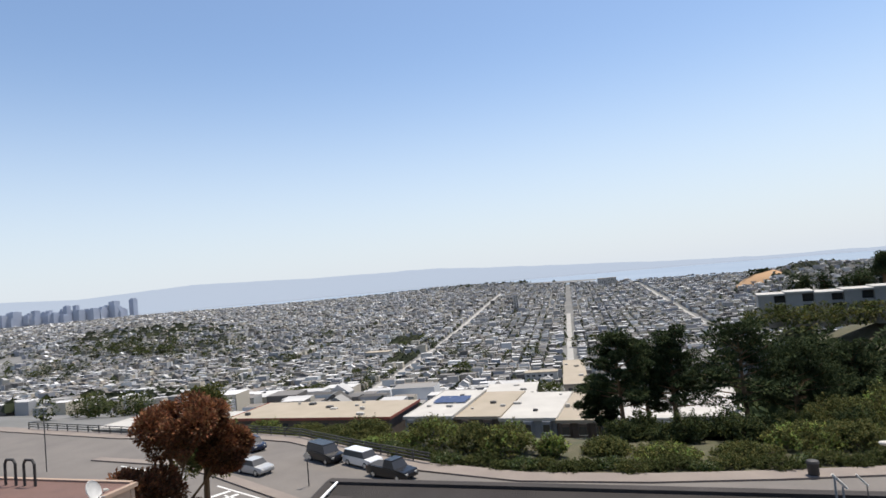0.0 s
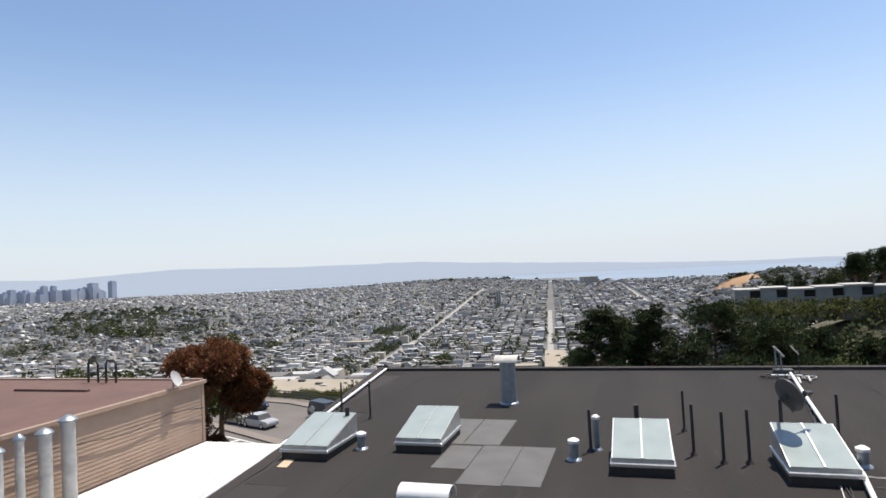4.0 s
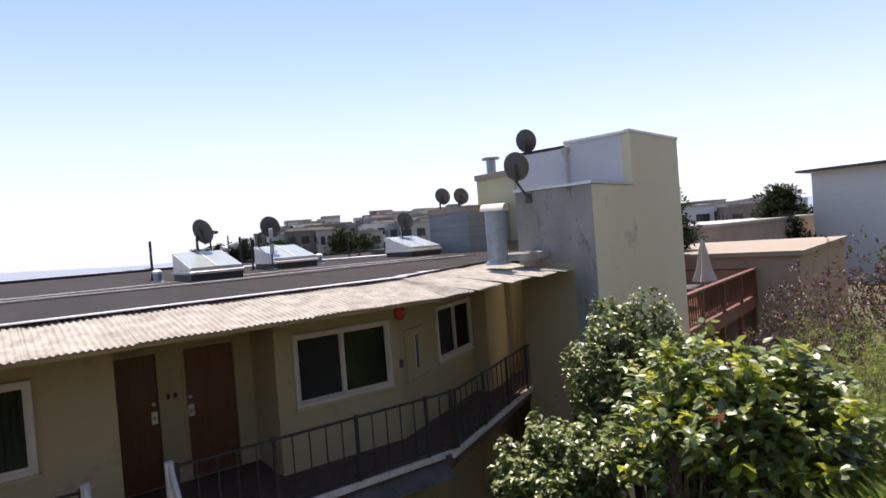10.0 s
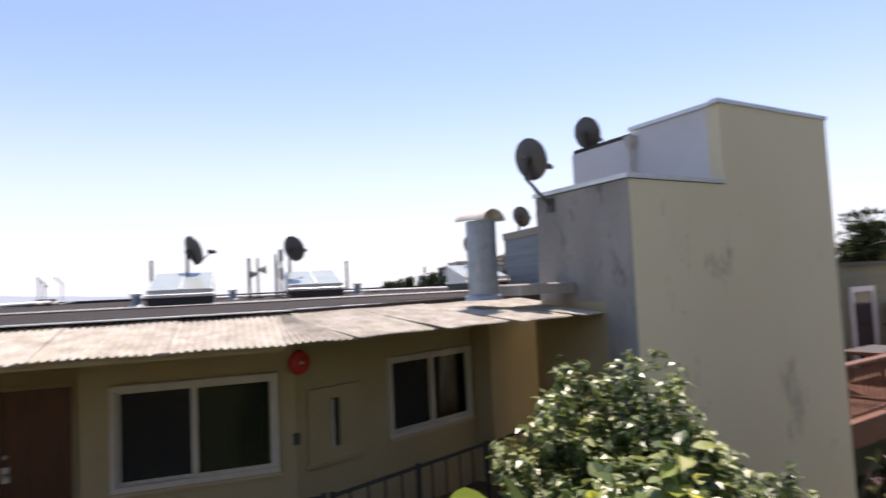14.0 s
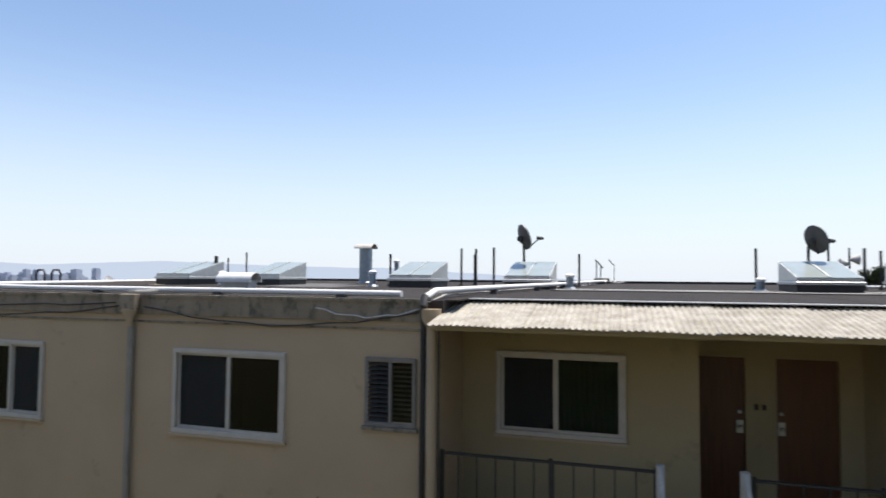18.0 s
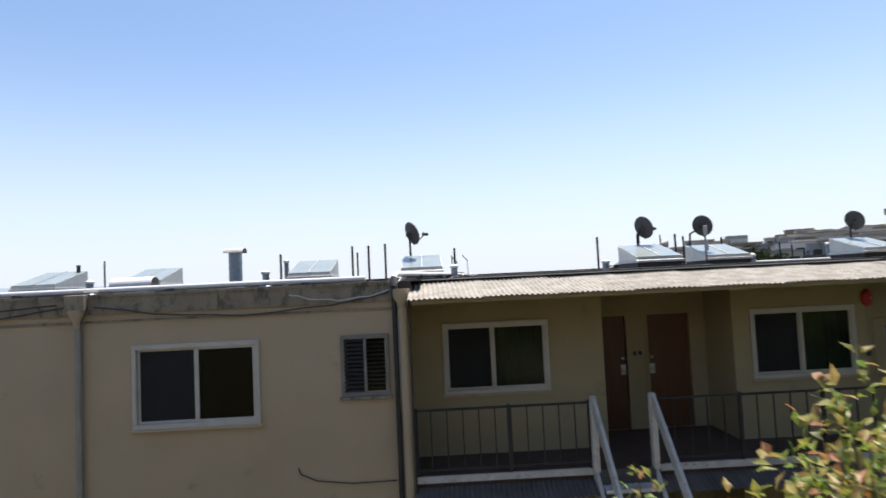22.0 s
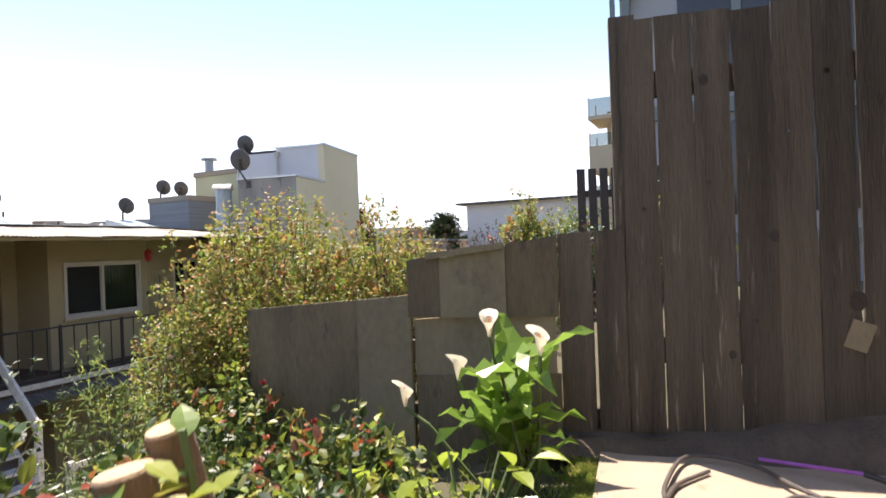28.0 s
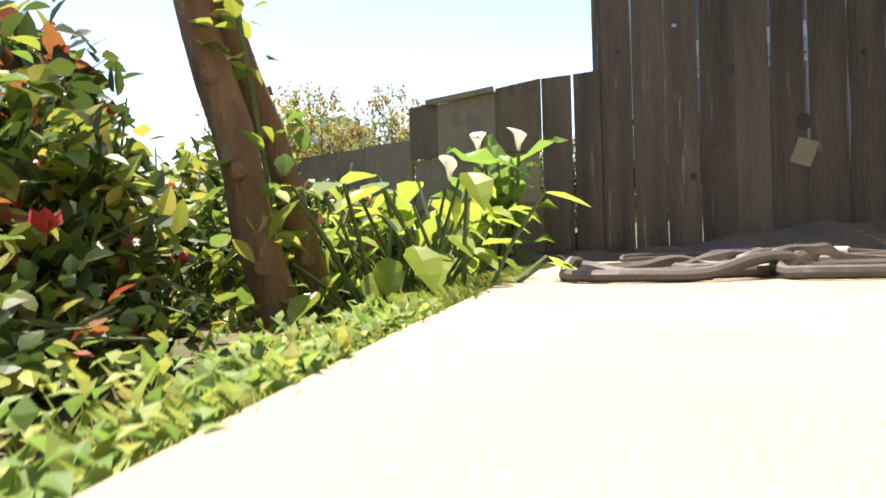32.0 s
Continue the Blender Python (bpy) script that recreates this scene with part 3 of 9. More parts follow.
xs = np.linspace(3.90, 11.02, 8)
for i, (a, c) in enumerate(zip(xs, xs[1:])):
    part("awning_sheet", local(awning_piece((a - 0.03, 0.80, 0), (c + 0.03, 0.80, 0), (0, -1, 0), 1.40, 2.80 + 0.004 * (i % 2), 0.235), inv), CORR, aw, smooth=True)
D27 = Vector((math.cos(radians(27)), math.sin(radians(27)), 0))
N27 = Vector((math.sin(radians(27)), -math.cos(radians(27)), 0))
q0 = Vector((11.06, 0.80, 0))
for i in range(5):
    if i == 0:
        # the mitred sheet at the bend
        b = awning_piece((11.02, 0.80, 0), tuple(q0), (0, -1, 0), 1.40, 2.803, 0.235, out1=tuple(N27))
        part("awning_sheet", local(b, inv), CORR, aw, smooth=True)
    s0, s1, dep = ((-0.02, 1.06, 1.46), (1.02, 2.10, 1.64), (2.06, 3.10, 1.84), (3.06, 3.62, 2.04), (3.57, 4.15, 1.62))[i]
    p = q0 + D27 * s0
    part("awning_sheet", local(awning_piece(tuple(p), tuple(p + D27 * (s1 - s0)), tuple(N27), dep, 2.80 + 0.004 * (i % 2), 0.225), inv), CORR, aw, smooth=True)
fl = Build().box(3.88, 11.2, 0.66, 0.90, 2.822, 2.834)
fl.box(0.0, 5.6, -0.30, -0.06, 2.822, 2.836, TURN @ pose(-0.05, 0, 0))
part("flashing", local(fl, inv), ALU, aw, "pale metal flashing along the roof edge")
for a in np.linspace(4.1, 10.9, 9):
    rf = Build().box(a, a + 0.045, -0.40, 1.13, -0.05, 0.05, pose(0, 0, 2.60, -9.5 * -1))
    part("rafter", local(rf, inv), STUCCO_SHADED, aw)
part("edge_beam", local(Build().box(3.92, 11.0, -0.50, -0.45, 2.50, 2.55), inv), STUCCO_SHADED, aw, "yellow painted beam under the awning")

# walkway slab, dark sheets added in place of its dark underside, railing
b = Build().box(3.86, 6.45, 0.02, 1.14, -0.15, 0.05).box(6.45, 7.25, 0.02, 1.14, -0.15, 0.05).box(7.25, 11.2, 0.02, 1.14, -0.15, 0.05)
b.box(6.92, 9.04, 1.14, 2.14, -0.15, 0.05).box(-0.55, 7.2, -1.12, 0.0, -0.156, 0.045, TURN)
structure("floor_walkway", b, WALKFLOOR, "red-brown coated walkway floor")
b = Build().box(3.86, 6.40, -0.03, 0.016, 0.0, 0.09).box(7.30, 11.4, -0.03, 0.016, 0.0, 0.09).box(-0.5, 7.2, -1.17, -1.124, 0.0, 0.09, TURN)
structure("trim_walkway_kerb", b, OLDWHITE, "worn white kerb along the walkway")
sk = thing("lower_awning", "dark corrugated sheets added in place of the dark walkway underside", "awning", pose(3.86, 0, -0.1))
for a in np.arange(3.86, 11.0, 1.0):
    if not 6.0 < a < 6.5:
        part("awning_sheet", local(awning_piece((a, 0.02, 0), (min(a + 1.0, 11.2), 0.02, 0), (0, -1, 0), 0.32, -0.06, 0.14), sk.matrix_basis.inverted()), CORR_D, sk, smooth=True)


def railing(label, p0, p1, z0=0.16, z1=0.98, step=0.245, posts=()):
    p0, p1 = Vector((*p0, 0)), Vector((*p1, 0))
    L = (p1 - p0).length
    r = thing("railing", label, "railing", Matrix.Translation((p0.x, p0.y, 0.05)) @ Matrix.Rotation(math.atan2(p1.y - p0.y, p1.x - p0.x), 4, "Z"), "walkway railings")
    part("top_rail", Build().bevbox(0, L, -0.02, 0.02, z1 - 0.05, z1 - 0.02, 0.006), BLACK, r)
    part("bottom_rail", Build().box(0, L, -0.012, 0.012, z0 - 0.05, z0 - 0.02), BLACK, r)
    n = int(L / step)
    bal = Build().box(-0.008, 0.008, -0.008, 0.008, z0 - 0.02, z1 - 0.05).mesh("baluster", BLACK)
    for i in range(1, n + 1):
        o = part("baluster", bal, BLACK, r)
        o.location.x = L * i / (n + 1)
    for x in (0.02, *posts, L - 0.02):
        part("rail_post", Build().box(x - 0.022, x + 0.022, -0.022, 0.022, 0.0, z1), BLACK, r)
    return r


railing("black iron walkway railing with thin balusters", (3.88, 0.0), (6.36, 0.0), posts=(1.32,))
railing("black iron walkway railing with thin balusters", (7.30, 0.0), (11.40, 0.0), posts=(1.2, 2.4, 3.6))
p, q = TURN @ Vector((-0.30, -1.14, 0)), TURN @ Vector((5.6, -1.14, 0))
railing("black iron walkway railing at the bend", (p.x, p.y), (q.x, q.y), posts=(1.2, 2.4, 3.6, 4.8))

# outside stairs with white stringers
st = thing("staircase", "outside stairs with worn white side boards", "stairs", pose(6.38, -0.06, 0.05))
n = 9
for i in range(n):
    part("tread", Build().bevbox(0.05, 0.83, -0.30 - 0.20 * i, -0.03 - 0.20 * i, -0.215 - 0.2 * i, -0.17 - 0.2 * i, 0.008), OLDWHITE, st)
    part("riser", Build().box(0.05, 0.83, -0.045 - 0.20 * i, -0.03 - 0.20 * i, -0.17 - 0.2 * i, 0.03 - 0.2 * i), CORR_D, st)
for x in (0.0, 0.84):
    L = 0.2 * n * math.sqrt(2)
    part("handrail_board", Build().bevbox(x - 0.02, x + 0.03, -L * 0.72, 0.06, 0.0, 0.16, 0.01, pose(0, 0, 0.88, 45)), OLDWHITE, st)
    part("stringer", Build().box(x - 0.02, x + 0.03, -L - 0.1, 0.05, -0.28, 0.02, pose(0, 0, 0, 45)), OLDWHITE, st)
    part("newel_post", Build().bevbox(x - 0.04, x + 0.05, -0.05, 0.05, 0.0, 1.04, 0.008), OLDWHITE, st)
    part("newel_post", Build().bevbox(x - 0.04, x + 0.05, -1.36, -1.27, -1.6, -0.24, 0.008), OLDWHITE, st)
part("landing", Build().box(-1.2, 1.9, -2.9, -1.85, -1.95, -1.80), OLDWHITE, st)
for y0, x0, x1 in ((-1.90, -1.2, -0.05), (-2.88, -1.2, 1.9), (-1.90, 0.9, 1.9)):
    for z in (-0.95, -1.2, -1.45):
        part("landing_rail", Build().box(x0, x1, y0, y0 + 0.04, z, z + 0.09), OLDWHITE, st)
    for x in (x0, x1 - 0.09):
        part("landing_post", Build().box(x, x + 0.09, y0 - 0.02, y0 + 0.07, -1.8, -0.82), OLDWHITE, st)

# red alarm bell, panel box and switch on the wall at the bend
al = thing("alarm_bell", "round red fire alarm bell on the stucco", "alarm", TURN @ pose(0.10, 0, 2.205, 90))
part("gong", Build().lathe([(0.02, 0), (0.135, 0.005), (0.145, 0.03), (0.13, 0.065), (0.07, 0.085), (0.02, 0.09)], 28), RED, al, smooth=True)
part("nut", Build().lathe([(0.02, 0.088), (0.02, 0.10), (0.008, 0.105)], 10), ALU, al, smooth=True)
pb = thing("meter_box", "stucco-coloured wall cabinet with a narrow dark slot", "cabinet", TURN @ pose(0.20, 0, 0.98))
fr = Build()
wall_with_holes(fr, 0, 0.79, 0, 0.88, [(0.31, 0.45, 0.16, 0.74)], -0.05, -0.003)
part("cabinet_front", fr, STUCCO_SHADED, pb)
part("slot_back", Build().box(0.30, 0.46, -0.02, -0.004, 0.15, 0.75), BLACK, pb, "dark recessed slot")
part("slot_frame", Build().box(0.33, 0.36, -0.045, -0.022, 0.16, 0.72), OLDWHITE, pb)
part("ledge", Build().box(-0.03, 0.82, -0.075, -0.004, -0.03, 0.0), STUCCO_SHADED, pb)
tagged(part("pull_station", Build().bevbox(-0.0, 0.075, -0.05, -0.003, 1.27, 1.40, 0.008, TURN), DARKGREY), "small dark grey wall switch box", "switch")

# ---- the taller wing ----
TW = pose(15.22, 0.04, 0, 0, 0, 10.8)
SMOOTH_Y = surf("pale_yellow_render", (0.74, 0.66, 0.46), (0.67, 0.59, 0.40), 0.5, 0.92, bump=0.3, fine=80, stretch=(1, 1, 0.5), c3=(0.38, 0.34, 0.22), stain=0.02)
WHITE_WALL = surf("whitewashed_wall", (0.66, 0.66, 0.66), (0.58, 0.58, 0.58), 1.2, 0.9, bump=0.15)
tw = tagged(new("wall_tower"), "pale yellow rendered stair tower with a stepped top", kind="structure")
tw.matrix_basis = TW
part("front_wall", Build().box(0.0, 4.55, 0.0, 0.2, -2.9, 4.24).box(1.86, 4.55, 0.0, 0.2, 4.24, 5.40), SMOOTH_Y, tw)
part("side_wall", Build().box(-0.012, 0.2, 0.2, 1.80, -2.9, 4.24).box(-0.012, 0.0, 0.0, 0.2, -2.9, 4.24), CONC_WALL, tw, "grey streaked cement side wall")
part("painted_side", Build().box(-0.018, -0.012, 0.5, 1.80, -2.9, 2.72), STUCCO_SHADED, tw, "yellow painted lower side wall")
part("upper_side_wall", Build().box(1.86, 2.0, 0.2, 1.60, 4.24, 5.38).box(1.86, 2.0, 1.60, 3.0, 4.24, 5.28), WHITE_WALL, tw, "whitewashed upper wall")
part("rear_wall", Build().box(0.2, 4.55, 1.6, 1.8, -2.9, 4.24).box(2.0, 4.55, 2.85, 3.0, -2.9, 5.28).box(4.35, 4.55, 0.2, 2.85, -2.9, 5.40), SMOOTH_Y, tw)
part("tower_roof", Build().box(0.0, 2.0, 0.0, 1.8, 4.24, 4.25).box(1.9, 4.55, 0.1, 3.0, 5.285, 5.36), ROOF, tw)
cp = Build().box(-0.04, 1.86, -0.02, 0.10, 4.25, 4.31).box(-0.04, 0.10, 0.10, 1.83, 4.25, 4.31)
cp.box(1.83, 4.58, -0.02, 0.12, 5.40, 5.46).box(1.83, 1.96, 0.12, 1.62, 5.38, 5.44).box(4.46, 4.58, 0.12, 3.0, 5.40, 5.46)
part("coping", cp, ALU, tw, "pale metal coping")
gt = Build().lathe([(0.10, 0.22), (0.09, 0.12), (0.04, 0.0)], 4, pose(1.78, 1.55, 5.06, 0, 0, 45)).tube([(1.79, 1.55, 5.08), (1.79, 1.55, 4.3)], 0.035, 8)
part("gutter_spout", gt, OLDWHITE, tw)
part("loose_slab", Build().bevbox(-1.0, -0.05, 1.0, 1.5, 2.85, 3.0, 0.02), CONC_WALL, tw)

# ---- roof furniture ----
def skylight(x0, x1, y0, depth=1.42, lab="tilted two-pane skylight on a black kerb"):
    z = roof_z(y0)
    W = x1 - x0
    s = thing("skylight", lab, "skylight", pose(x0, y0, z), "roof skylights")
    part("kerb", Build().bevbox(0.0, W, 0, depth, -0.03, 0.16, 0.01), BLACK, s, "black tarred kerb")
    f = Build()
    f.bevbox(-0.03, W + 0.03, -0.03, depth + 0.03, 0.16, 0.22, 0.01)
    for xa in (0.0, W - 0.02):
        vs = [(xa, 0.02, 0.2), (xa, depth, 0.2), (xa, depth, 0.64), (xa, 0.02, 0.29)]
        f.add(vs + [(x + 0.02, y, zz) for x, y, zz in vs], [(0, 1, 2, 3), (7, 6, 5, 4), (0, 4, 5, 1), (1, 5, 6, 2), (2, 6, 7, 3), (3, 7, 4, 0)])
    f.box(0.02, W - 0.02, depth - 0.02, depth, 0.2, 0.64)
    f.box(0.02, W - 0.02, 0.02, 0.04, 0.2, 0.288)
    part("frame", f, ALU, s)
    sl = math.degrees(math.atan2(0.35, depth - 0.02))
    for a, c in ((0.02, W / 2 - 0.012), (W / 2 + 0.012, W - 0.02)):
        part("pane", Build().box(a, c, 0, depth - 0.01, 0.0, 0.012, pose(0, 0.02, 0.287, sl)), PANE_SKY, s, "milky glass pane")
    part("glazing_bar", Build().box(W / 2 - 0.014, W / 2 + 0.014, 0, depth - 0.01, 0.0, 0.03, pose(0, 0.02, 0.287, sl)), ALU, s)
    return s


skylight(-5.74, -4.70, 6.08)
skylight(-3.52, -2.54, 6.82)
skylight(0.80, 1.82, 6.06)
skylight(3.53, 4.52, 5.96, lab="tilted two-pane skylight beside the dish mast")
skylight(9.15, 10.25, 5.7)
skylight(11.8, 13.0, 7.75)
skylight(15.9, 17.0, 7.4)


def dish(at, mast_foot, facing, r=0.29, mat=None, back_mount=None, lab="dark satellite dish on a roof mast", lnb=True):
    """A dish at a place, turned to facing, with its arm, receiver and mast or wall bracket."""
    at, f = Vector(at), Vector(facing).normalized()
    d = thing("satellite_dish", lab, "satellite dish", Matrix.Translation(mast_foot), "satellite dishes")
    inv = Matrix.Translation(-Vector(mast_foot))
    m = inv @ look(at, at - f)
    prof = [(0.001, -0.02)] + [(r * k / 6, -0.02 + 0.20 * r * (k / 6) ** 2) for k in range(1, 7)]
    prof += [(r, 0.20 * r + 0.0), (r * 0.97, 0.20 * r + 0.012)] + [(r * k / 6, 0.0 + 0.20 * r * (k / 6) ** 2) for k in range(5, 0, -1)] + [(0.001, 0.0)]
    part("reflector", Build().lathe(prof, 28, m @ Matrix.Diagonal((0.95, 1.05, 1, 1))), mat or DISH, d, smooth=True)
    down = (m.to_3x3() @ Vector((0, -1, 0))).normalized()
    a0 = inv @ at + down * r * 0.95
    fwd = f
    tip = inv @ at + fwd * r * 1.45 + down * r * 0.55
    part("feed_arm", Build().tube([inv @ at + down * r * 0.3 - fwd * 0.04, a0 - fwd * 0.02 + down * 0.02, tip], 0.016, 6), DARKGREY, d)
    if lnb:
        back = (inv @ at - tip).normalized()
        part("receiver", Build().tube([tip - back * 0.09, tip - back * 0.03, tip + back * 0.03, tip + back * 0.07], [0.03, 0.045, 0.04, 0.05], 10), DARKGREY if mat is None else OLDWHITE, d, smooth=True)
    part("back_bracket", Build().tube([inv @ at - fwd * 0.03, inv @ at - fwd * 0.12], 0.06, 8), DARKGREY, d)
    hub = inv @ at - fwd * 0.10
    if back_mount:
        part("mast", Build().tube([hub, (hub.x, hub.y, hub.z - 0.25), (0, 0, 0)], 0.025, 8), DARKGREY, d)
        part("wall_plate", Build().bevbox(-0.07, 0.07, -0.015, 0.015, -0.1, 0.1, 0.005, Matrix.Rotation(back_mount, 4, "Z")), DARKGREY, d)
        part("brace", Build().tube([(hub.x, hub.y, hub.z - 0.2), (0.15, 0.5, 0.1)], 0.012, 6), GALV, d)
    else:
        part("mast", Build().tube([hub, (hub.x * 0.2, hub.y * 0.2, hub.z - 0.12), (0, 0, 0.0)], 0.03, 8), BLACK, d)
        part("foot_plate", Build().lathe([(0.09, -0.01), (0.09, 0.012), (0.04, 0.03)], 12), BLACK, d)
    return d


FACE = (0.82, 0.50, 0.40)
dish((3.77, 7.0, 4.08), (3.74, 7.55, roof_z(7.5)), (0.80, 0.55, 0.36))
dish((9.83, 7.1, 3.97), (9.74, 7.25, roof_z(7.2)), (0.80, 0.52, 0.34), 0.29)
dish((11.95, 8.3, 4.04), (11.95, 9.3, roof_z(9.3)), (0.62, 0.70, 0.34), 0.29)
dish((14.63, 1.48, 4.76), (14.92, 1.46, 4.1), (0.88, 0.40, 0.26), 0.29, back_mount=1.76, lab="large dark satellite dish bracketed to the tower wall")
dish((16.70, 3.17, 5.65), (16.98, 3.10, 4.92), (0.88, 0.40, 0.26), 0.28, back_mount=1.76, lab="large dark satellite dish bracketed to the upper wall")
dish((16.54, 8.6, 4.02), (16.5, 8.75, roof_z(8.7)), FACE, 0.28)
dish((-6.42, 1.75, 3.28), (-6.02, 1.95, 2.55), (0.88, 0.22, 0.45), 0.33, DISH_L, lab="pale grey satellite dish beside the roof kerb")
dish((-16.45, 15.3, 2.80), (-16.62, 15.3, 2.35), (0.9, 0.15, 0.4), 0.33, DISH_L, back_mount=1.57, lab="pale satellite dish on the tan wall")


def post(x, y, h, r=0.028, mat=None):
    p = thing("vent_pipe", "thin black vent pipe standing on the roof", "pipe", pose(x, y, roof_z(y)), "roof vent pipes")
    part("pipe", Build().tube([(0, 0, -0.02), (0, 0, h)], r, 8), mat or BLACK, p)
    part("flashing_cone", Build().lathe([(r * 4.5, -0.005), (r * 3, 0.012), (r * 1.3, 0.08)], 12), ROOF, p)
    return p


for x, y, h, r in ((-6.3, 9.9, 0.8, .025), (-4.85, 7.35, 0.78, .05), (-5.2, 9.3, 0.95, .025), (0.36, 7.3, 0.82, .03), (1.23, 8.6, 0.62, .05), (2.17, 8.9, 0.85, .025),
                   (2.22, 7.3, 0.95, .028), (2.68, 6.9, 0.92, .028), (3.10, 6.95, 0.95, .028), (4.95, 8.7, 0.85, .028), (8.95, 8.3, 0.95, .03), (10.95, 7.8, 0.92, .03),
                   (11.6, 8.8, 0.9, .028), (13.6, 10.6, 0.9, .03), (11.9, 13.5, 1.3, .03), (16.3, 12, 0.7, .03), (16.9, 12.3, 0.6, .03)):
    post(x, y, h, r)


def vent(x, y, h=0.3, r=0.085, lab="small galvanised roof vent with a cap"):
    v = thing("roof_vent", lab, "vent", pose(x, y, roof_z(y)), "small roof vents")
    part("stub", Build().lathe([(r * 1.8, -0.01), (r * 1.6, 0.02), (r, 0.05), (r, h)], 16), GALV, v, smooth=True)
    part("cap", Build().lathe([(r * 1.25, h), (r * 1.3, h + 0.05), (r * 0.5, h + 0.09)], 16), WHITE_PAINT, v, smooth=True)


for x, y, h in ((-4.35, 6.95, 0.28), (0.09, 6.8, 0.32), (0.47, 7.45, 0.6), (4.85, 7.05, 0.26), (8.8, 7.1, 0.2), (13.5, 8.65, 0.22), (17.3, 11.0, 0.5), (10.6, 9.6, 0.2)):
    vent(x, y, h, 0.06 if h > 0.4 else 0.085)


def hood(x, y, r, h, width, m=None, lab="", z=None):
    """A galvanised flue whose top carries a half-round hood."""
    f = thing("chimney_flue", lab, "flue", (pose(x, y, z if z is not None else roof_z(y))) @ (m or Matrix()))
    part("flue", Build().lathe([(r * 1.25, -0.02), (r * 1.2, 0.03), (r, 0.06), (r, h * 0.55), (r * 1.015, h * 0.55), (r * 1.015, h * 0.57), (r, h * 0.57), (r, h)], 28), GALV, f, smooth=True)
    b, n = Build(), 14
    for k in range(n + 1):
        a = math.pi * (0.04 + 0.92 * k / n)
        for yy in (-width / 2, width / 2):
            for rr in (1.28, 1.22):
                b.v.append((-math.cos(a) * r * rr, yy, h - 0.02 + math.sin(a) * r * 0.85 * rr / 1.28))
    for k in range(n):
        q = 4 * k
        b.f += [(q, q + 2, q + 6, q + 4), (q + 1, q + 5, q + 7, q + 3), (q, q + 4, q + 5, q + 1), (q + 2, q + 3, q + 7, q + 6)]
    b.f += [(0, 1, 3, 2), (4 * n, 4 * n + 2, 4 * n + 3, 4 * n + 1)]
    part("hood", b, OLDWHITE, f, "half-round pale metal hood", smooth=True)
    return f


hood(-2.02, 11.2, 0.21, 1.12, 0.62, pose(0, 0, 0, 0, 0, 90), "tall galvanised flue with a white hood")
hood(13.72, 1.22, 0.2, 1.02, 0.46, pose(0, 0, 0, 0, 0, 32), "stout galvanised flue beside the awning", z=2.83)
tv = thing("box_vent", "low white roof vent with a half-round cover", "vent", pose(-1.98, 4.3, roof_z(4.3)))
part("vent_base", Build().bevbox(-0.34, 0.34, -0.16, 0.16, -0.02, 0.16, 0.01), OLDWHITE, tv)
b, n = Build(), 12
for k in range(n + 1):
    a = math.pi * (-0.08 + 1.16 * k / n)
    for xx in (-0.43, 0.43):
        for rr in (1, 0.94):
            b.v.append((xx, -math.cos(a) * 0.22 * rr, 0.16 + math.sin(a) * 0.17 * rr))
for k in range(n):
    q = 4 * k
    b.f += [(q, q + 4, q + 6, q + 2), (q + 1, q + 3, q + 7, q + 5), (q, q + 1, q + 5, q + 4), (q + 2, q + 6, q + 7, q + 3)]
b.f += [(0, 2, 3, 1), (4 * n, 4 * n + 1, 4 * n + 3, 4 * n + 2)]
part("vent_cover", b, WHITE_PAINT, tv, "white half-round cover", smooth=True)


def run_pipe(name, pts, r, mat, label, cat, joints=True):
    t = thing(name, label, cat, Matrix.Translation(pts[0]))
    o = Vector(pts[0])
    part("pipe_run", Build().tube([Vector(p) - o for p in pts], r, 10), mat, t, smooth=True)
    if joints:
        for a, c in zip(pts, pts[1:]):
            a, c = Vector(a), Vector(c)
            k = int((c - a).length / 1.5)
            for i in range(k):
                p = a.lerp(c, (i + 0.5) / k) - o
                part("saddle", Build().box(p.x - 0.06, p.x + 0.06, p.y - 0.06, p.y + 0.06, -o.z + roof_z(p.y + o.y) - 0.003, p.z - r * 0.5), DARKGREY, t)
    return t


e = [(-7.55, 15.9), (-6.5, 9.4), (-5.95, 5.2), (-5.62, 2.2), (-5.52, 0.95), (-5.44, 0.70), (-5.25, 0.58)]
run_pipe("conduit", [(x, y, roof_z(y) + 0.09) for x, y in e] + [(-3, 0.52, RZ + 0.075), (-0.75, 0.45, RZ + 0.075), (1.5, 0.38, RZ + 0.075), (3.24, 0.31, RZ + 0.07)], 0.04, WHITE_PAINT, "white conduit along the roof edge", "pipe")
run_pipe("conduit", [(x, y, roof_z(y) + 0.11) for x, y in ((5.46, 14.85), (5.15, 12), (4.88, 9.4), (4.62, 6.3), (4.15, 3.6), (3.86, 1.5), (3.68, 0.4))] + [(3.66, 0.05, 2.86)], 0.042, WHITE_PAINT, "white conduit crossing the roof with cables", "pipe")
for k in range(3):
    pts = [(5.2 - 0.37 * i + 0.10 * math.sin(i * 1.7 + k * 2), 12 - 2.4 * i, roof_z(12 - 2.4 * i) + 0.03) for i in range(5)] + [(3.75 + 0.04 * k, 0.6, 2.88), (3.72, -0.06, 2.80), (3.70 + 0.03 * k, -0.05, 1.0)]
    run_pipe("cable", pts, 0.010, CABLE if k else CABLE_W, "loose cable running across the roof", "cable", False)
